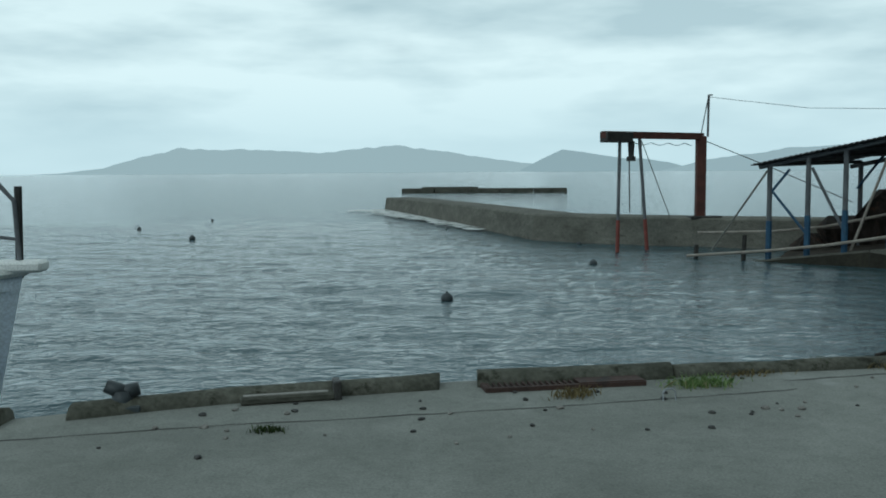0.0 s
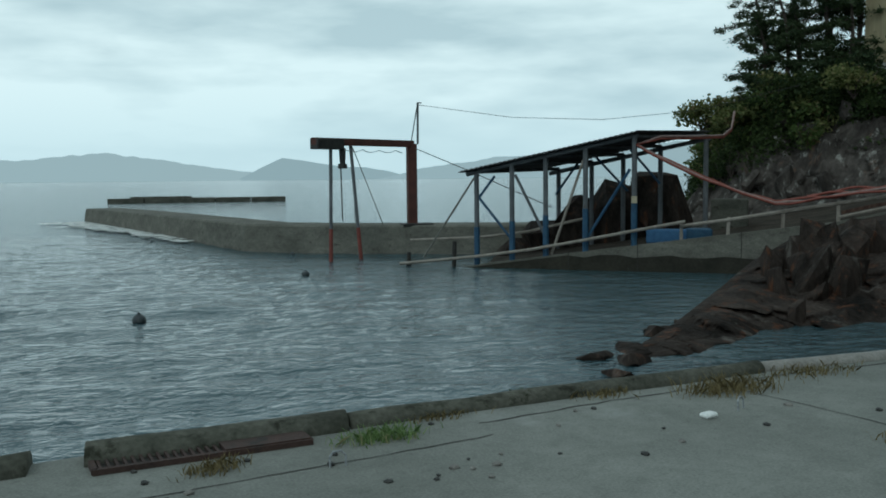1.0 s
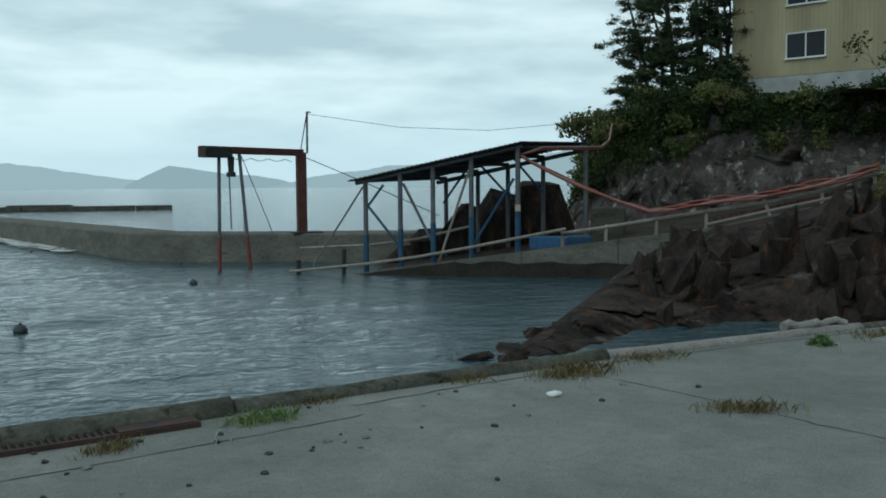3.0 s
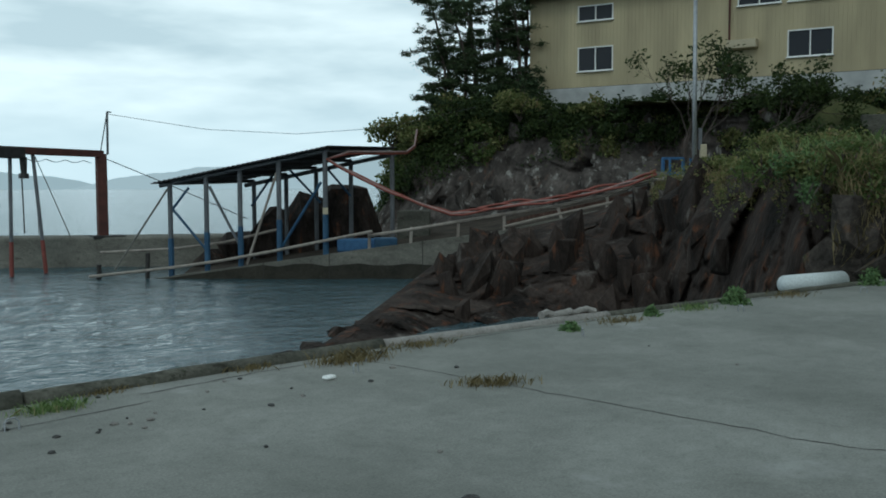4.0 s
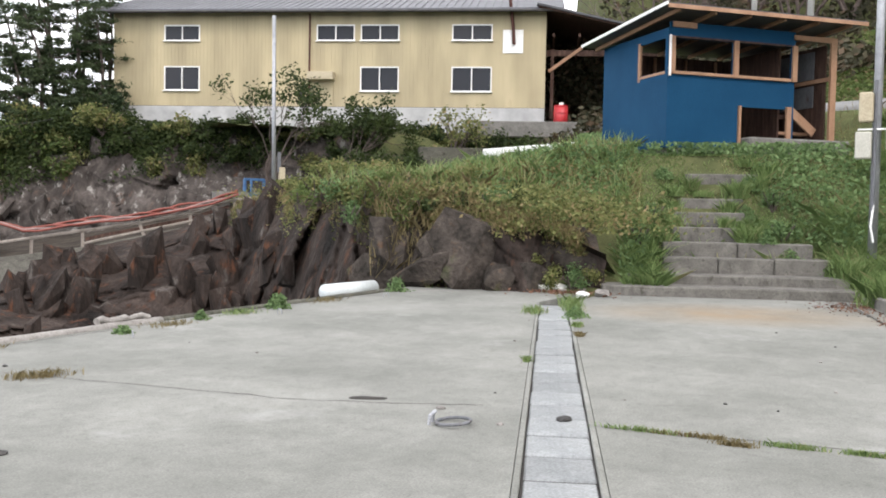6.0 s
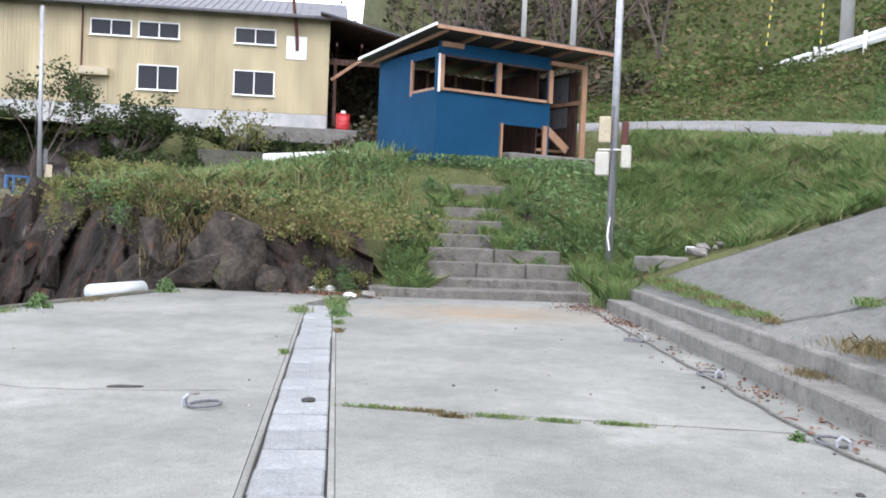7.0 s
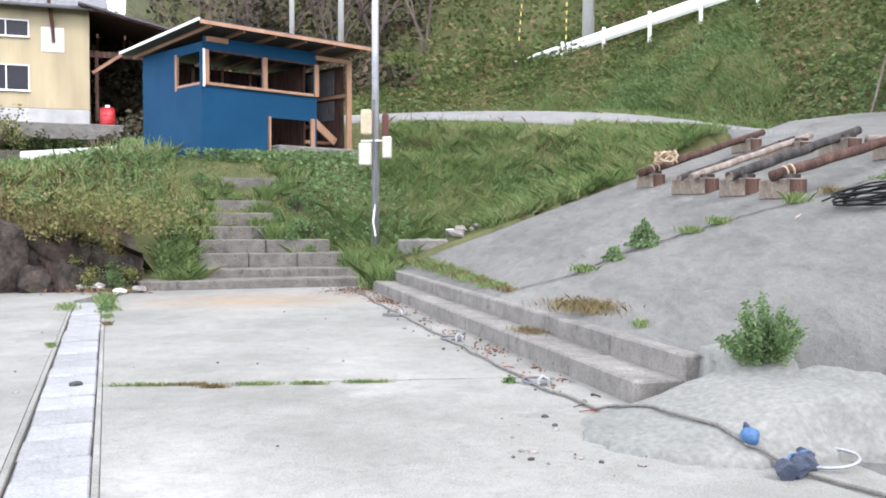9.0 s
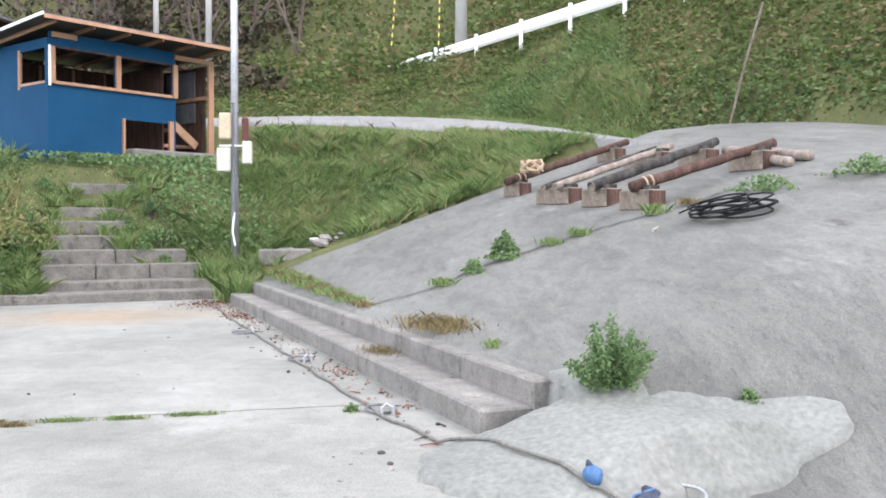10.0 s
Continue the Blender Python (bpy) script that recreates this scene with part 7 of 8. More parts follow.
for i, (x, y, z, rad, h) in enumerate(((18.6, 13.2, 1.7, 0.9, 0.9), (17.0, 10.4, 1.55, 0.8, 0.9), (16.6, 8.2, 1.5, 0.7, 0.8), (20.8, 14.2, 1.9, 1.1, 0.9), (22.6, 18.2, 1.75, 0.9, 0.7))):
    shrub(x, y, z, rad, h, L_BANK, "mixed green shrub on the rock rim", 1900, 190 + i, 0.085)


# bushy weeds that crown the bank and spill over its rock
for i in range(46):
    v, b = 0.35 + 5.6 * r.uniform(), 0.85 + 1.9 * r.uniform() ** 1.3
    p = SO + SU * (b + 0.12 * max(0, v - 3)) + SV * v
    m = (L_BANK, L_BANK, L_FRESH, L_BRUSH, L_SHRUB)[i % 5]
    shrub(p[0], p[1], float(land_z(np.array([p[0]]), np.array([p[1]]))[0]) - 0.12, r.uniform(0.3, 0.6), r.uniform(0.3, 0.62), m, "tangled bushy weeds crowning the rocky bank", 520, 700 + i, r.uniform(0.06, 0.10))
# bushes hanging on the upper cliff, thick below the pines
for i in range(58):
    k, j = int(20 + 205 * r.uniform()), int(26 * r.uniform() ** 1.4)
    p = CUP[k, j]
    g = 1.25 if k < 95 else 0.9
    m = (L_SHRUB, L_BANK, L_SHRUB, L_BRUSH)[i % 4] if k < 110 else (L_SHRUB, L_SHRUB, L_BANK)[i % 3]
    shrub(p[0], p[1], p[2] - 0.5, g * r.uniform(0.8, 1.3), g * r.uniform(0.8, 1.5), m, "dense green bush hanging on the upper cliff", 900, 800 + i, 0.18)


def limbs(bm, p, d, length, rad, depth, rr, tips, spread=0.6):
    """A branching limb; the ends are gathered in tips."""
    q = p + d * length * 0.5 + Vector(rr.normal(size=3)) * 0.06 * length
    e = p + d * length + Vector((0, 0, 0.05 * length))
    tube(bm, [p, q, e], rad, 5, rad * 0.55, False)
    if depth == 0:
        tips.append(e)
        return
    for i in range(2 + (rr.uniform() < 0.5)):
        nd = (d + Vector(rr.normal(size=3)) * spread).normalized()
        limbs(bm, q.lerp(e, rr.uniform(0.3, 1.0)), nd, length * rr.uniform(0.55, 0.8), rad * 0.55, depth - 1, rr, tips, spread)


def thin_tree(x, y, z, hgt, seed, leafy, label, lean=(0, 0), mat_l=L_BANK):
    rr = np.random.default_rng(seed)
    t = thing("tree", (x, y, z), label, "tree")
    bm, tips = bmesh.new(), []
    for i in range(4):
        d = Vector((lean[0] + rr.normal() * 0.35, lean[1] + rr.normal() * 0.35, 1.0)).normalized()
        limbs(bm, Vector((0, 0, -0.1)), d, hgt * 0.42, 0.055, 3, rr, tips, 0.42)
    part("trunk", bm, M_BARK, t)
    P = np.concatenate([np.array(e) + rr.normal(size=(leafy, 3)) * 0.2 for e in tips])
    o = new("crown", polys_mesh("crown", leaves(P, 0.17, rr, 0.8), 4, mat_l))
    o.parent = t


thin_tree(31.3, 27.0, 2.2, 5.2, 301, 34, "thin half-bare tree with sparse leaves below the house", (0.05, -0.1), L_SHRUB)
thin_tree(33.8, 25.2, 3.0, 4.2, 302, 60, "wind-bent small tree with ragged leaves below the house", (0.75, -0.75), L_SHRUB)
thin_tree(36.4, 20.4, 3.6, 2.8, 303, 12, "spindly sapling below the house", (0, 0))


def pine(x, y, z, hgt, seed, lean):
    """A wind-shaped pine: curved trunk, bare below, uneven limbs that fork into small flat pads of needles."""
    rr = np.random.default_rng(seed)
    t = thing("pine_tree", (x, y, z), "tall dark windswept pine on the headland", "tree", group="pines on the headland")
    tr = [Vector((lean[0] * f * f * hgt * 0.2 + 0.25 * math.sin(f * 5 + seed), lean[1] * f * f * hgt * 0.2 + 0.2 * math.cos(f * 4 + seed), f * hgt)) for f in np.linspace(0, 1, 14)]
    part("trunk", tubed(tr, 0.15, 8, 0.03), M_BARK, t)
    pads = []
    for i in range(24):
        f = 0.12 + 0.88 * (i / 23)
        p = tr[min(13, int(f * 13))]
        a = i * 2.4 + seed + rr.normal() * 0.4
        out = Vector((math.cos(a), math.sin(a), 0))
        wind = 1 + 0.55 * out.dot(Vector((-0.8, 0.6, 0)))
        ln = (1.05 - 0.8 * f) * hgt * 0.30 * rr.uniform(0.3, 1.3) * wind + 0.25
        ln = min(ln, 2.2)
        d = out + Vector((0, 0, rr.uniform(-0.4, 0.45)))
        bm = bmesh.new()
        e = p + d * ln + Vector((0, 0, 0.08 * ln))
        tube(bm, [p, p + d * ln * 0.5 - Vector((0, 0, 0.06 * ln)), e], 0.05 * (1.25 - f), 5, 0.012)
        for g in np.arange(0.4, 1.01, 0.6 / max(2, int(ln * 2.2))):
            q = p + d * ln * g
            w = Vector((rr.normal(), rr.normal(), 0.25 * abs(rr.normal()))).normalized() * rr.uniform(0.2, 0.55)
            tube(bm, [q, q + w], 0.014, 4, 0.006, False)
            pads.append((np.array(q + w), rr.uniform(0.26, 0.56)))
        part("limb", bm, M_BARK, t)
    P = np.concatenate([blob_points(c, (q * 1.2, q * 1.2, q * 0.5), 85, rr, 0.1) for c, q in pads])
    V = leaves(P, 0.24, rr, 0.7)
    mid = V.mean(1, keepdims=True)
    axis = unit(V[:, 2] - V[:, 0])[:, None]
    V = mid + (V - mid) * 0.38 + axis * ((V - mid) * axis).sum(-1, keepdims=True) * 0.62
    o = new("crown", polys_mesh("crown", V, 4, L_PINE))
    o.parent = t


for i, (x, y, h, lx, ly) in enumerate(((29.4, 41.6, 4.6, -0.9, 0.5), (30.4, 41.4, 6.6, -0.7, 0.4), (31.6, 42.4, 9.6, -0.6, 0.3), (31.0, 44.0, 8.0, -0.6, 0.4), (33.4, 44.8, 11.0, -0.2, 0.0), (32.6, 41.2, 10.4, -0.3, 0.0), (33.4, 42.0, 9.0, -0.1, 0.0), (34.4, 41.4, 8.0, 0.0, 0.0), (33.0, 40.4, 7.0, -0.2, -0.1), (35.2, 42.6, 9.5, 0.0, 0.0))):
    pine(x, y, 4.7, h, 400 + i, (lx, ly))

for i, (x, y, rad, h) in enumerate(((31.0, 40.6, 1.4, 2.2), (32.2, 40.0, 1.5, 2.6), (33.2, 39.4, 1.5, 2.8), (30.2, 42.2, 1.3, 1.8), (33.6, 41.0, 1.6, 3.4), (32.4, 38.4, 1.3, 1.6))):
    shrub(x, y, 4.6, rad, h, L_SHRUB if i % 2 else L_PINE, "dark undergrowth bush among the pines", 1500, 860 + i, 0.2)

# bare woodland behind the hut
for i in range(16):
    x, y = 46 + 8 * r.uniform(), 2 + 15 * r.uniform()
    rr = np.random.default_rng(500 + i)
    t = thing("bare_tree", (x, y, float(land_z(np.array([x]), np.array([y]))[0]) - 0.2), "bare grey-brown tree in the wood behind the hut", "tree", group="bare trees behind the hut")
    bm, tips = bmesh.new(), []
    for j in range(2):
        d = Vector((rr.normal() * 0.25, rr.normal() * 0.35, 1)).normalized()
        limbs(bm, Vector((0, 0, 0)), d, 3.0, 0.11, 3, rr, tips, 0.4)
    part("trunk", bm, M_PALEBARK, t)

for i in range(11):
    f = i / 10
    x, y = 47.5 + 3.0 * f + r.uniform(-1, 1), 11.5 + 20.0 * f + r.uniform(-1, 1)
    shrub(x + 6.5 * f, y, 4.8, r.uniform(2.6, 3.6), r.uniform(6.5, 8.5), L_WOOD, "tall dark thicket rising behind the house", 2400, 900 + i, 0.34)

# ---- small plants on the concrete ----
def tuft(x, y, z, rad, hgt, count, material, label, seed, cat="weeds", wid=0.012, stretch=1.0, rot=0.0):
    rr = np.random.default_rng(seed)
    d = rr.normal(size=(count, 2)) * 0.45
    c, s = math.cos(rot), math.sin(rot)
    dx, dy = d[:, 0] * rad * stretch, d[:, 1] * rad
    P = np.stack([dx * c - dy * s, dx * s + dy * c, 0 * dx], -1)
    if material is L_FRESH:
        P[:, 2] = rr.uniform(0, hgt * 0.9, count) * np.clip(1 - (d ** 2).sum(1), 0.1, 1)
        V, k5 = leaves(np.repeat(P, 2, 0) + rr.normal(size=(2 * count, 3)) * 0.01, min(0.06, 0.03 + hgt * 0.1), rr, 0.8), 4
    else:
        V, k5 = blades(P, hgt, wid * 0.6, 1.3, rr), 5
    ob = new("weed_tuft", polys_mesh("weed_tuft", V, k5, material))
    ob.matrix_basis = pose(x, y, z)
    tagged(ob, label, cat, "weed tufts on the concrete", "stuff")


QG, QD, QF = "low green grass tuft growing in the apron", "withered straw-coloured tuft on the apron", "fresh green weed at a crack in the concrete"
k = 0
for x, y, rad, h, cnt, m, st, ro in ((2.0, 6.62, 0.13, 0.06, 420, L_GRASS, 2.0, 0.2), (4.42, 7.0, 0.18, 0.09, 420, L_DRYGRASS, 2.2, 0.15), (4.85, 5.6, 0.14, 0.06, 360, L_DRYGRASS, 2.2, -0.4), (5.3, 7.3, 0.2, 0.05, 260, L_DRYGRASS, 2.2, 0.1), (7.05, 7.2, 0.12, 0.10, 200, L_FRESH, 1.0, 0), (7.9, 7.35, 0.2, 0.05, 260, L_DRYGRASS, 1.8, 0.1), (10.15, 7.62, 0.18, 0.24, 300, L_FRESH, 1.0, 0), (9.3, 7.55, 0.2, 0.07, 200, L_GRASS, 1.8, 0), (11.4, 7.75, 0.25, 0.07, 200, L_DRYGRASS, 2, 0), (8.5, 7.45, 0.1, 0.14, 120, L_FRESH, 1, 0), (13.6, 7.9, 0.2, 0.3, 200, L_FRESH, 1.2, 0), (3.05, 7.2, 0.06, 0.07, 160, L_SHRUB, 1.4, 0), (3.6, 7.15, 0.12, 0.05, 160, L_DRYGRASS, 2, 0.2), (1.1, 6.35, 0.1, 0.05, 260, L_DRYGRASS, 1.8, 0.5), (-0.76, 5.52, 0.07, 0.03, 140, L_SHRUB, 1.6, 0.1), (2.4, 6.95, 0.1, 0.04, 160, L_DRYGRASS, 2.4, 0.2)):
    tuft(x, y, 0.0, rad, h, cnt, m, QD if m is L_DRYGRASS else QG if m is L_GRASS else QF, 600 + k, stretch=st, rot=ro)
    k += 1
# weeds in the gutter's far end
for u, v, rad, h, m in ((9.0, -0.3, 0.16, 0.16, L_FRESH), (9.7, -0.28, 0.16, 0.14, L_GRASS), (10.4, -0.25, 0.2, 0.18, L_GRASS), (7.9, -0.3, 0.08, 0.06, L_GRASS), (9.4, 0.3, 0.2, 0.1, L_GRASS), (7.0, -0.3, 0.06, 0.05, L_DRYGRASS), (5.0, 0.28, 0.04, 0.05, L_GRASS)):
    p = gut(u, v)
    tuft(p[0], p[1], 0, rad, h, 220, m, QG, 640 + k, stretch=1.8, rot=0.43)
    k += 1
# joint with weeds
for x, y, l, m in ((6.0, 0.72, 0.30, L_GRASS), (6.05, 0.35, 0.3, L_DRYGRASS), (6.13, -0.25, 0.22, L_GRASS), (6.2, -0.65, 0.16, L_GRASS), (6.33, -1.15, 0.24, L_GRASS), (5.97, 0.1, 0.12, L_DRYGRASS)):
    tuft(x, y, 0, 0.03, 0.035, 260, m, "row of small weeds in the apron joint", 660 + k, stretch=l / 0.03, rot=-1.42)
    k += 1
# weeds on the slope: the seam, the kerb foot, the corner
SLOPE_WEEDS = [(5.1, 2.25, 0.22, 0.40, 420, L_FRESH, 1.2), (4.95, 1.75, 0.14, 0.2, 200, L_FRESH, 1.4), (4.85, 2.8, 0.16, 0.10, 200, L_GRASS, 1.4), (4.9, 1.3, 0.16, 0.10, 200, L_GRASS, 1.4), (4.75, 3.15, 0.14, 0.12, 160, L_GRASS, 1.4), (4.3, 4.0, 0.14, 0.14, 160, L_GRASS, 1.6), (4.15, 4.4, 0.12, 0.1, 120, L_DRYGRASS, 1.6),
               (1.5, 0.42, 0.07, 0.07, 90, L_GRASS, 1.8), (-0.95, 1.12, 0.06, 0.10, 120, L_FRESH, 1.2), (3.3, 4.9, 0.3, 0.22, 320, L_FRESH, 1.8), (2.2, 5.4, 0.3, 0.25, 320, L_FRESH, 1.8), (1.2, 5.5, 0.3, 0.2, 260, L_FRESH, 1.8)]
for i in range(16):
    SLOPE_WEEDS.append((5.5 + 0.42 * i, 0.46 + 0.012 * i + 0.05 * math.sin(i * 2.1), 0.15 + 0.008 * i, 0.07 + 0.006 * i, 200, L_GRASS if i % 3 else L_DRYGRASS, 2.2))
for a, s, rad, h, cnt, m, st in SLOPE_WEEDS:
    p = on_kerb(a, s)
    tuft(p[0], p[1], p[2], rad, h, cnt, m, "green weeds along a seam in the sloping concrete", 680 + k, stretch=st, rot=0.3, wid=0.02)
    k += 1
p = on_kerb(2.8, 0.5)
tuft(p[0], p[1], p[2], 0.42, 0.10, 1500, L_DRYGRASS, "heap of dry straw on the slope behind the kerb", 720, "straw", 0.012, 1.5, 0.3)
p = K0 + KA * 3.2 - KN * 0.05
tuft(p[0], p[1], 0.19, 0.2, 0.04, 420, L_DRYGRASS, "scrap of dry straw on the lower kerb", 721, "straw", 0.012, 1.8, 0.3)
p = K0 + KA * 11.7 - KN * 0.0
tuft(p[0], p[1], 0.0, 0.35, 0.5, 700, L_GRASS, "long grass clump at the corner of kerb and steps", 722, "grass", 0.03, 1.2, 1.2)
tuft(6.45, -2.35, 0.0, 0.05, 0.06, 120, L_FRESH, QF, 723)

# leafy bush at the kerb's end
bx, by, bz = on_kerb(-0.38, 0.46, 0.04)
rr = np.random.default_rng(77)
bu = thing("leafy_bush", (bx, by, bz), "bright green leafy weed bush growing at the kerb end", "bush")
P = []
for i in range(30):
    a, l = rr.uniform(0, 6.283), rr.uniform(0.02, 0.36)
    h = rr.uniform(0.2, 0.5) * (1 - 1.1 * l)
    p0, p1 = Vector((0.35 * l * math.cos(a), 0.35 * l * math.sin(a), 0)), Vector((l * math.cos(a) * 1.25, l * math.sin(a), h))
    bm = bmesh.new()
    tube(bm, [p0, p0.lerp(p1, 0.6) + Vector((0, 0, 0.05)), p1], 0.007, 4, 0.003, False)
    part("stem", bm, L_FRESH, bu)
    for f in np.linspace(0.15, 1.02, 16):
        P.append(np.array(p0.lerp(p1, f)) + rr.normal(size=(11, 3)) * (0.022 + 0.03 * (1 - f)))
o = new("foliage", polys_mesh("foliage", leaves(np.concatenate(P) * np.array([0.85, 0.85, 1]), 0.030, rr, 0.7), 4, L_FRESH))
o.parent = bu

# ---- litter, stones, cracks ----
def strip(pts, w, name, label, mt=M_DARK, z=0.003):
    """A thin crack or joint line."""
    bm = bmesh.new()
    rows = []
    for i, p in enumerate(pts):
        p, q0, q1 = Vector((*p, 0)), Vector((*pts[max(i - 1, 0)], 0)), Vector((*pts[min(i + 1, len(pts) - 1)], 0))
        d = (q1 - q0).normalized()
        nn_ = Vector((-d.y, d.x, 0)) * w * (0.5 + 0.5 * abs(math.sin(i * 2.7)))
        rows.append([bm.verts.new((p + nn_ + Vector((0, 0, z)))), bm.verts.new((p - nn_ + Vector((0, 0, z))))])
    for a, b in zip(rows, rows[1:]):
        bm.faces.new((a[0], a[1], b[1], b[0]))
    return solo(name, bm, mt, label, "crack", group="cracks and joints in the apron", kind="structure")


def wander(p0, p1, n, amp, seed):
    rr = np.random.default_rng(seed)
    p0, p1 = np.array(p0), np.array(p1)
    d = unit(p1 - p0)
    off = np.cumsum(rr.normal(size=n)) * amp
    off -= np.linspace(off[0], off[-1], n)
    return [tuple(p0 + (p1 - p0) * i / (n - 1) + np.array([-d[1], d[0]]) * off[i]) for i in range(n)]


strip(wander((4.45, 7.2), (4.95, 5.35), 30, 0.008, 1), 0.005, "apron_crack", "fine dark crack running across the apron")
strip(wander((4.95, 5.35), (5.35, 3.5), 30, 0.01, 2), 0.006, "apron_crack", "fine dark crack running across the apron")
strip(wander((5.35, 3.5), (6.1, 2.0), 30, 0.01, 3), 0.006, "apron_crack", "fine dark crack running across the apron")
strip(wander((5.95, 1.0), (6.75, -2.6), 50, 0.006, 4), 0.007, "apron_joint", "straight joint across the apron with weeds in it")
strip(wander((2.6, 6.75), (5.4, 7.35), 40, 0.008, 5), 0.008, "apron_joint", "joint along the quay rim")
strip(wander((5.4, 7.35), (13.5, 7.95), 60, 0.008, 6), 0.008, "apron_joint", "joint along the quay rim")
strip(wander((-2.6, 5.25), (2.6, 6.5), 50, 0.008, 7), 0.006, "apron_joint", "joint along the quay rim")
bm = bmesh.new()
stone(bm, (0, 0, 0), (0.16, 0.05, 0.012), 3)
solo("oil_stain_clod", bm, M_DARK, "dark flat clod of oily dirt on the apron", "dirt", at=pose(5.78, 2.85, 0.004, 0, 0, -60))

mst = []
for i in range(6):
    bm = bmesh.new()
    stone(bm, (0, 0, 0), (0.03, 0.022, 0.014), 40 + i)
    mst.append(mesh_from(bm, "pebble", M_STONE if i % 2 else M_DARKSTEEL))
rr = np.random.default_rng(91)
SPOTS = [(3.22, 3.64, 1.6), (5.8, 2.2, 1.2), (6.0, 1.3, 1.9), (5.6, 1.6, 1.0)]
for i in range(150):
    u = rr.uniform()
    if i < 4:
        x, y, k_ = SPOTS[i]
    elif u < 0.35:
        x, y, k_ = rr.uniform(-1.8, 5), 0, rr.uniform(0.4, 1.0)
        y = edge_at(x) - rr.uniform(0.3, 1.5)
    elif u < 0.6:
        a = rr.uniform(0, 11)
        p = K0 + KA * a - KN * rr.uniform(0.35, 1.0)
        x, y, k_ = p[0], p[1], rr.uniform(0.4, 1.1)
    elif u < 0.8:
        x, y, k_ = rr.uniform(3.6, 5.2), rr.uniform(-3.4, -2.2), rr.uniform(0.3, 1.0)
    else:
        x, y, k_ = rr.uniform(2.5, 13), rr.uniform(-1, 6.5), rr.uniform(0.3, 0.8)
    o = new("pebble", mst[i % 6])
    o.matrix_basis = pose(x, y, 0.006, 0, 0, rr.uniform(0, 360)) @ Matrix.Scale(k_, 4)
    tagged(o, "small dark pebble or chip lying on the concrete", "pebble", "pebbles and chips on the apron")
for i in range(26):
    a = rr.uniform(0, 11.6)
    p = K0 + KA * a - KN * rr.uniform(0.33, 0.75) if i > 9 else K0 + KA * rr.uniform(11.0, 12.0) - KN * rr.uniform(0.5, 1.2)
    bm = tubed([(0, 0, 0), (0.06, 0.02, 0.012), (0.13, -0.01, 0.0)], 0.008, 4, 0.004)
    solo("twig", bm, M_LOGBROWN if i % 3 else M_REDPIPE, "short reddish-brown twig on the apron", "twig", group="twigs by the kerb", at=pose(p[0], p[1], 0.008, 0, 0, rr.uniform(0, 360)))
L_LITTER = leaf("fallen_leaves", (0.065, 0.036, 0.027), (0.19, 0.10, 0.066), trans=0.0)
a = np.concatenate([rr.normal(size=420) * 0.5 + 11.4, rr.normal(size=220) * 0.35 + 8.9, rr.uniform(1, 11.5, 260), rr.normal(size=70) * 0.2 + 3.2])
q = -0.36 - np.abs(rr.normal(size=len(a))) * np.where(a > 10, 0.4, 0.2)
P = np.stack([K0[0] + a * KA[0] + q * KN[0], K0[1] + a * KA[1] + q * KN[1], rr.uniform(0.006, 0.03, len(a))], -1)
stuff("leaf_litter", leaves(P, 0.042, rr, 0.15), 4, L_LITTER, "red-brown fallen leaves along the foot of the kerb", "leaves")
P = np.stack([15.35 + rr.normal(size=420) * 0.28, 5.55 + rr.normal(size=420) * 0.5, rr.uniform(0.006, 0.06, 420)], -1)
stuff("leaf_litter", leaves(P, 0.07, rr, 0.2), 4, L_LITTER, "red-brown fallen leaves in the rubble under the bank", "leaves")
bm = boxed((0, 0, 0.015), (0.10, 0.07, 0.03), bevel=0.01)
solo("litter", bm, M_WHITE, "crumpled white scrap of litter on the apron", "litter", at=pose(3.93, 6.45, 0, 0, 0, 20))

# rubble and rags at the foot of the bank, and by the pole
for i in range(22):
    bm = bmesh.new()
    s = rr.uniform(0.06, 0.2)
    crag(bm, (0, 0, 0), (s * 1.1, s * 0.8, s * 0.5), 60 + i)
    if i < 14:
        x, y = 15.55 + rr.normal() * 0.32, 5.55 + rr.normal() * 0.42
        z = 0.05
    else:
        x, y = 18.5 + rr.uniform(0.0, 0.9), -0.1 - rr.uniform(0, 1.5)
        z = ground_at(x, y) + 0.12 if not is_slope(np.array(x), np.array(y)) else ground_at(x, y)
    solo("rubble_stone", bm, M_STONE if i % 4 else M_WHITE, "broken stone in a heap of rubble" if i % 4 else "pale broken lump in a heap of rubble", "rubble", group="rubble by the steps", at=pose(x, y, z, 0, 0, rr.uniform(0, 360)))
bm = bmesh.new()
stone(bm, (0, 0, 0.06), (0.32, 0.14, 0.09), 8)
solo("rag_bundle", bm, M_WHITE, "pale crumpled rag dumped by the steps", "rag", at=pose(15.45, 5.75, 0.02, 0, 0, -40))
bm = boxed((0, 0, 0), (1.1, 0.35, 0.32), bevel=0.03)
solo("kerb_stone", bm, M_KERB, "loose concrete kerb stone at the slope corner", "kerb stone", at=pose(18.35, -0.35, 0.78, 0, 0, -50))
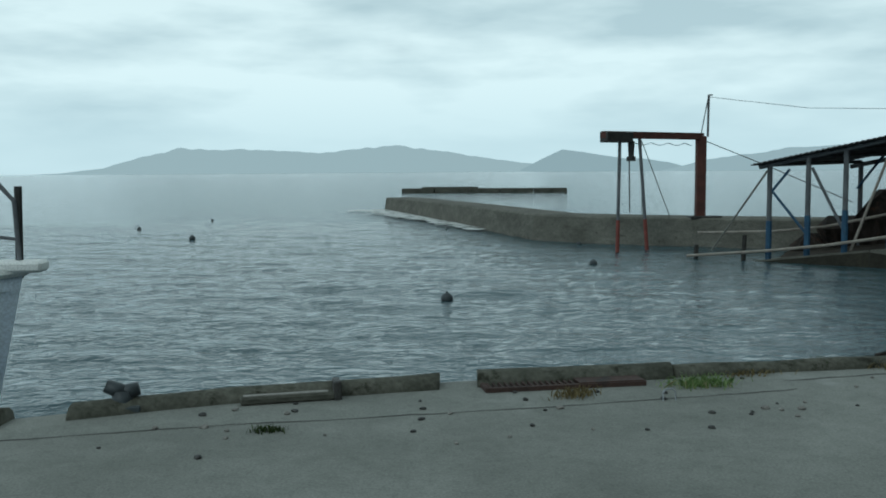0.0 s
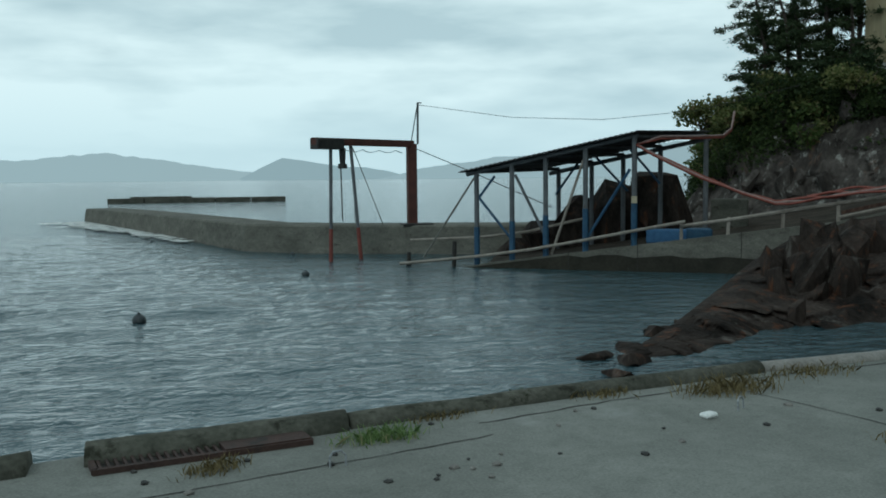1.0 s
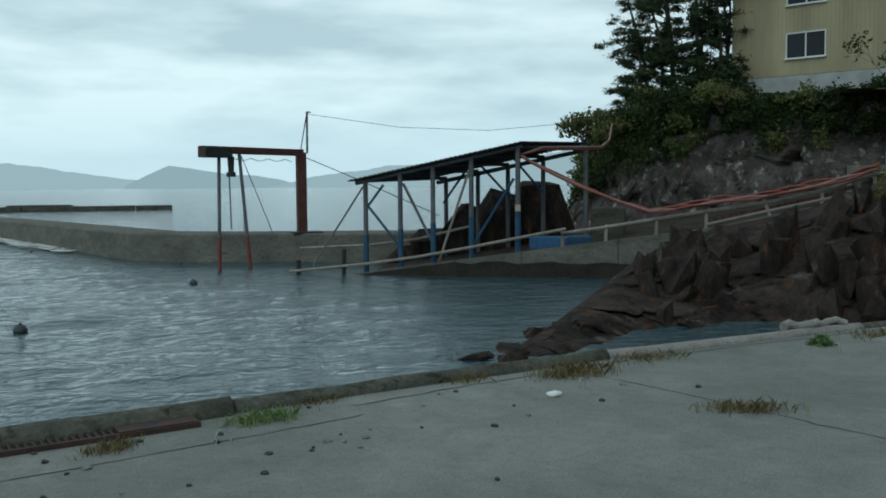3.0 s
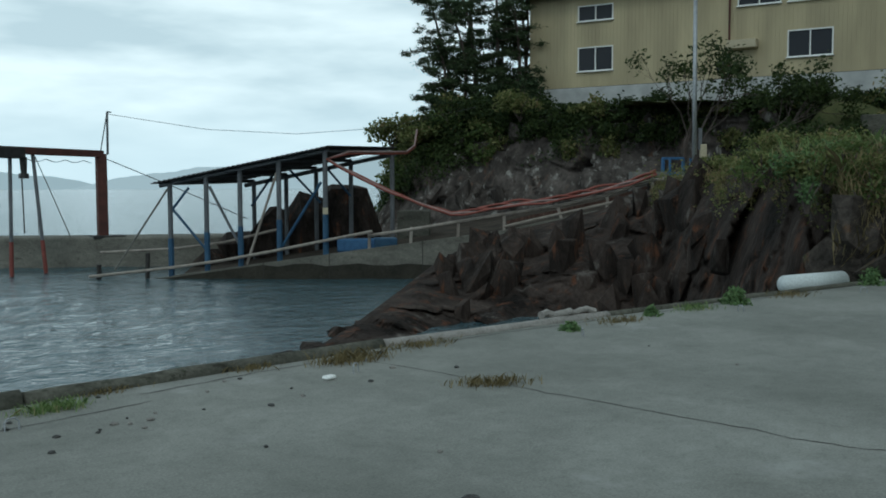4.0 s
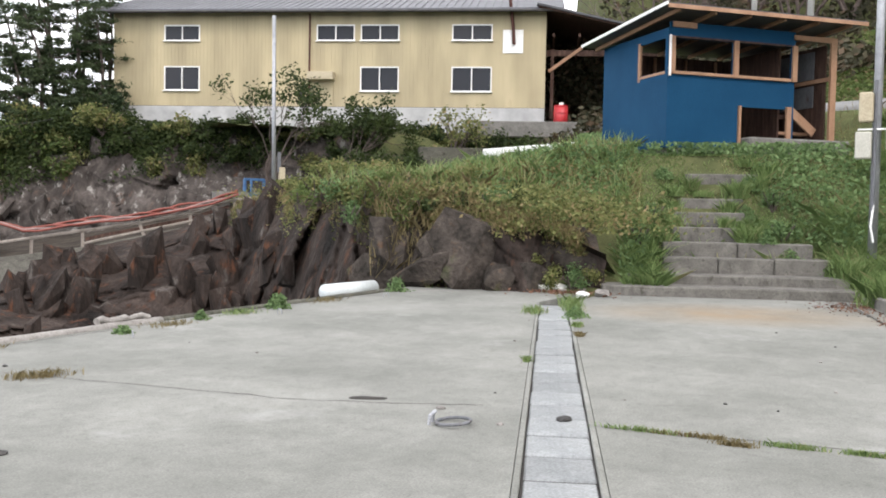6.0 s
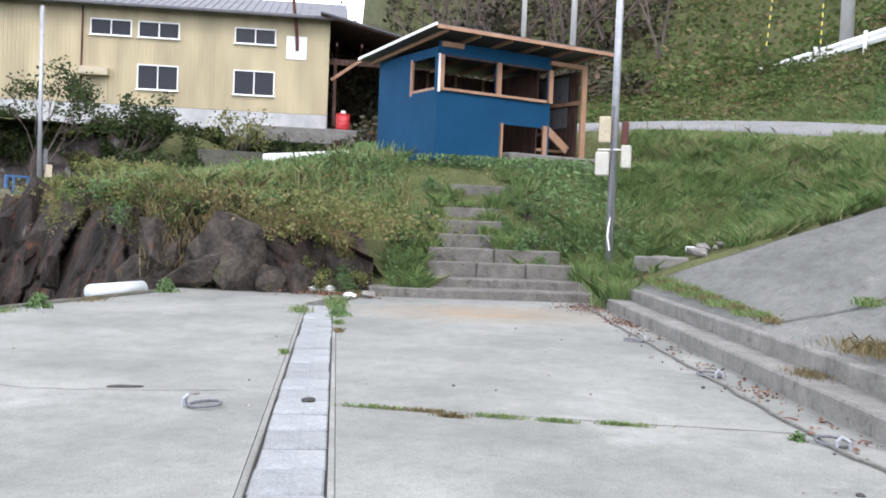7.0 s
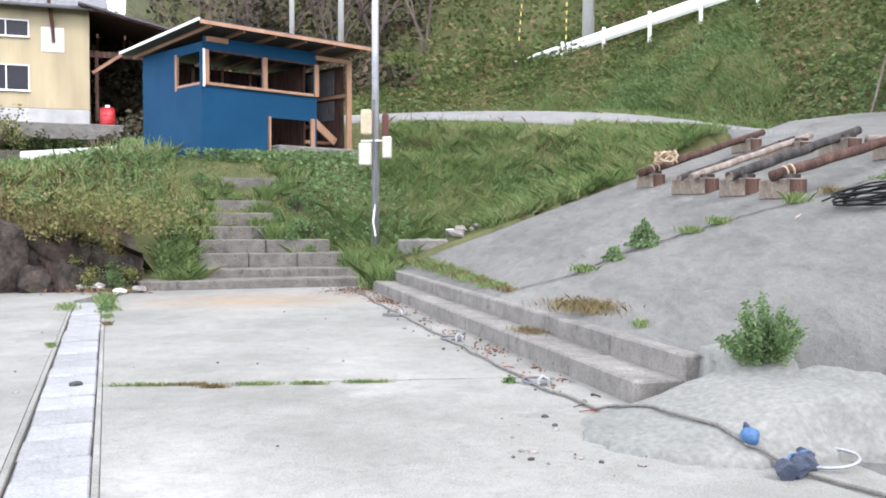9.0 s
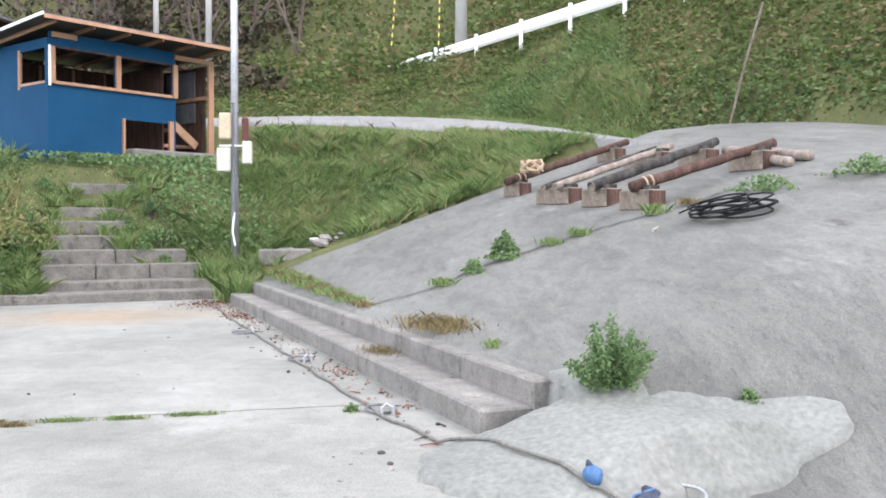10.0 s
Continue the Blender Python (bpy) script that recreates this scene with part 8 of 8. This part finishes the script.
# fallen slabs of rock at the bank foot
for i, (x, y, z, sx2, sy2, sz2, a, tl) in enumerate(((15.0, 7.3, 0.7, 0.42, 0.8, 0.85, 22, 22), (14.6, 8.0, 0.28, 0.2, 0.8, 0.28, 18, -34), (15.1, 6.55, 0.32, 0.3, 0.36, 0.5, 40, 12), (15.25, 6.05, 0.2, 0.25, 0.3, 0.36, 0, 8), (14.75, 9.1, 0.1, 0.4, 0.6, 0.7, 20, -14), (15.3, 8.5, 0.75, 0.4, 0.5, 0.6, 70, 18), (15.3, 6.9, 0.15, 0.2, 0.25, 0.24, 0, 0))):
    bm = bmesh.new()
    crag(bm, (0, 0, 0), (sx2, sy2, sz2), 80 + i)
    solo("bank_boulder", bm, M_BOULDER, "angular brown boulder leaning at the bank foot", "boulder", group="boulders at the bank foot", at=pose(x, y, z, tl, tl * 0.6, a))
# seam across the sloping concrete
bm = bmesh.new()
prev = None
SEAM = [(5.45, 0.36), (4.9, 1.1), (5.1, 1.9), (4.9, 2.9), (4.55, 3.7), (4.1, 4.3), (4.0, 5.1), (3.2, 5.5)]
for i in range(60):
    f = i / 59 * 7
    a, q = (float(np.interp(f, range(8), [c[d] for c in SEAM])) + 0.03 * math.sin(i * (1.9 + 0.8 * d)) for d in (0, 1))
    wd_ = 0.012 + 0.012 * abs(math.sin(i * 1.3))
    cur = [bm.verts.new(on_kerb(a + d, q, 0.016)) for d in (-wd_, wd_)]
    if prev:
        bm.faces.new((prev[0], prev[1], cur[1], cur[0]))
    prev = cur
solo("slope_joint", bm, M_DARK, "dark uneven joint across the sloping concrete", "joint", group="cracks and joints in the apron", kind="structure")
# rock standing out of the bank beside the steps
rr = np.random.default_rng(95)
for i in range(13):
    p = SO + SU * (0.62 + 0.55 * rr.uniform()) + SV * (0.5 + 0.3 * i)
    bm = bmesh.new()
    crag(bm, (0, 0, 0), (0.34 + 0.2 * rr.uniform(), 0.28 + 0.15 * rr.uniform(), 0.5 + 0.25 * rr.uniform()), 130 + i)
    solo("bank_rock", bm, M_BOULDER, "brown rock showing through the weeds of the bank", "rock", group="rocks in the bank", at=pose(p[0], p[1], 0.45 + 0.35 * rr.uniform(), rr.uniform(-20, 20), rr.uniform(-20, 20), rr.uniform(0, 360)))
# small shrubs between those rocks and beside the steps
for i, (b, v, rad, h) in enumerate(((0.35, 0.55, 0.34, 0.36), (0.3, 0.95, 0.36, 0.42), (0.5, 0.2, 0.3, 0.45), (0.75, 0.35, 0.34, 0.5), (1.3, 0.55, 0.4, 0.6), (0.7, 1.35, 0.3, 0.4), (1.2, 2.1, 0.45, 0.55), (0.75, 3.0, 0.34, 0.5), (1.3, 3.7, 0.5, 0.5), (1.9, 1.3, 0.5, 0.5), (2.0, -0.75, 0.3, 0.45), (2.9, -1.1, 0.35, 0.5), (1.5, -4.35, 0.3, 0.45), (2.6, -3.6, 0.4, 0.6), (3.6, -3.6, 0.35, 0.5))):
    p = SO + SU * b + SV * v
    shrub(p[0], p[1], float(land_z(np.array([p[0]]), np.array([p[1]]))[0]) - 0.05, rad, h, L_FRESH if i % 3 == 0 or i > 8 else L_BANK, "low green weeds growing between the rocks" if i < 7 else "low green weeds crowding the steps", 700, 230 + i, 0.06)
for i, (b, v, rad, h, cnt) in enumerate(((2.1, -3.2, 0.22, 0.35, 260), (2.3, -2.9, 0.2, 0.32, 220), (2.65, -2.9, 0.25, 0.4, 300), (2.75, -2.5, 0.14, 0.25, 140), (3.3, -3.0, 0.3, 0.45, 360), (3.85, -2.9, 0.25, 0.4, 260), (3.9, -2.2, 0.25, 0.14, 240), (3.9, -1.6, 0.22, 0.25, 200), (4.1, -3.2, 0.3, 0.4, 320), (3.4, -1.5, 0.2, 0.3, 220), (2.9, -1.5, 0.2, 0.3, 200), (1.6, -4.3, 0.25, 0.3, 260), (1.3, -4.5, 0.25, 0.4, 300), (0.9, -4.4, 0.22, 0.4, 300), (2.2, -1.2, 0.2, 0.3, 200), (1.2, -0.5, 0.2, 0.25, 160), (4.5, -1.4, 0.3, 0.3, 300), (4.6, -3.7, 0.3, 0.35, 300), (4.12, -1.95, 0.16, 0.3, 160), (4.12, -3.4, 0.2, 0.4, 200), (2.4, -1.5, 0.1, 0.25, 90), (4.9, -3.3, 0.25, 0.25, 260), (3.5, -2.7, 0.2, 0.3, 200), (2.95, -2.75, 0.2, 0.35, 200), (1.88, -3.6, 0.2, 0.25, 180))):
    p = SO + SU * b + SV * v
    zt = max([z for b0, z, v0, v1, c in STEPS if b0 <= b <= b0 + 1.0 and v1 <= v <= v0] + [float(land_z(np.array([p[0]]), np.array([p[1]]))[0])])
    tuft(p[0], p[1], zt - 0.02, rad, h, cnt, L_GRASS if i % 4 else L_FRESH, "long grass growing over the concrete steps", 760 + i, "grass", 0.035, 1.2, 0.4)
n = 1500
b, v = r.uniform(0.5, 1.3, n), r.uniform(0.2, 4.4, n)
ok = vnoise(b * 2.0, v, 1.1, 91) > 0.05
x, y = SO[0] + SU[0] * b + SV[0] * v, SO[1] + SU[1] * b + SV[1] * v
P = on_ground(x[ok], y[ok])
P[:, 2] += r.uniform(0.0, 0.5, len(P))
stuff("hanging_grass", blades(P, 0.34, 0.02, 1.4, r), 5, L_DRYGRASS, "withered grass hanging between the rocks of the bank", "grass")
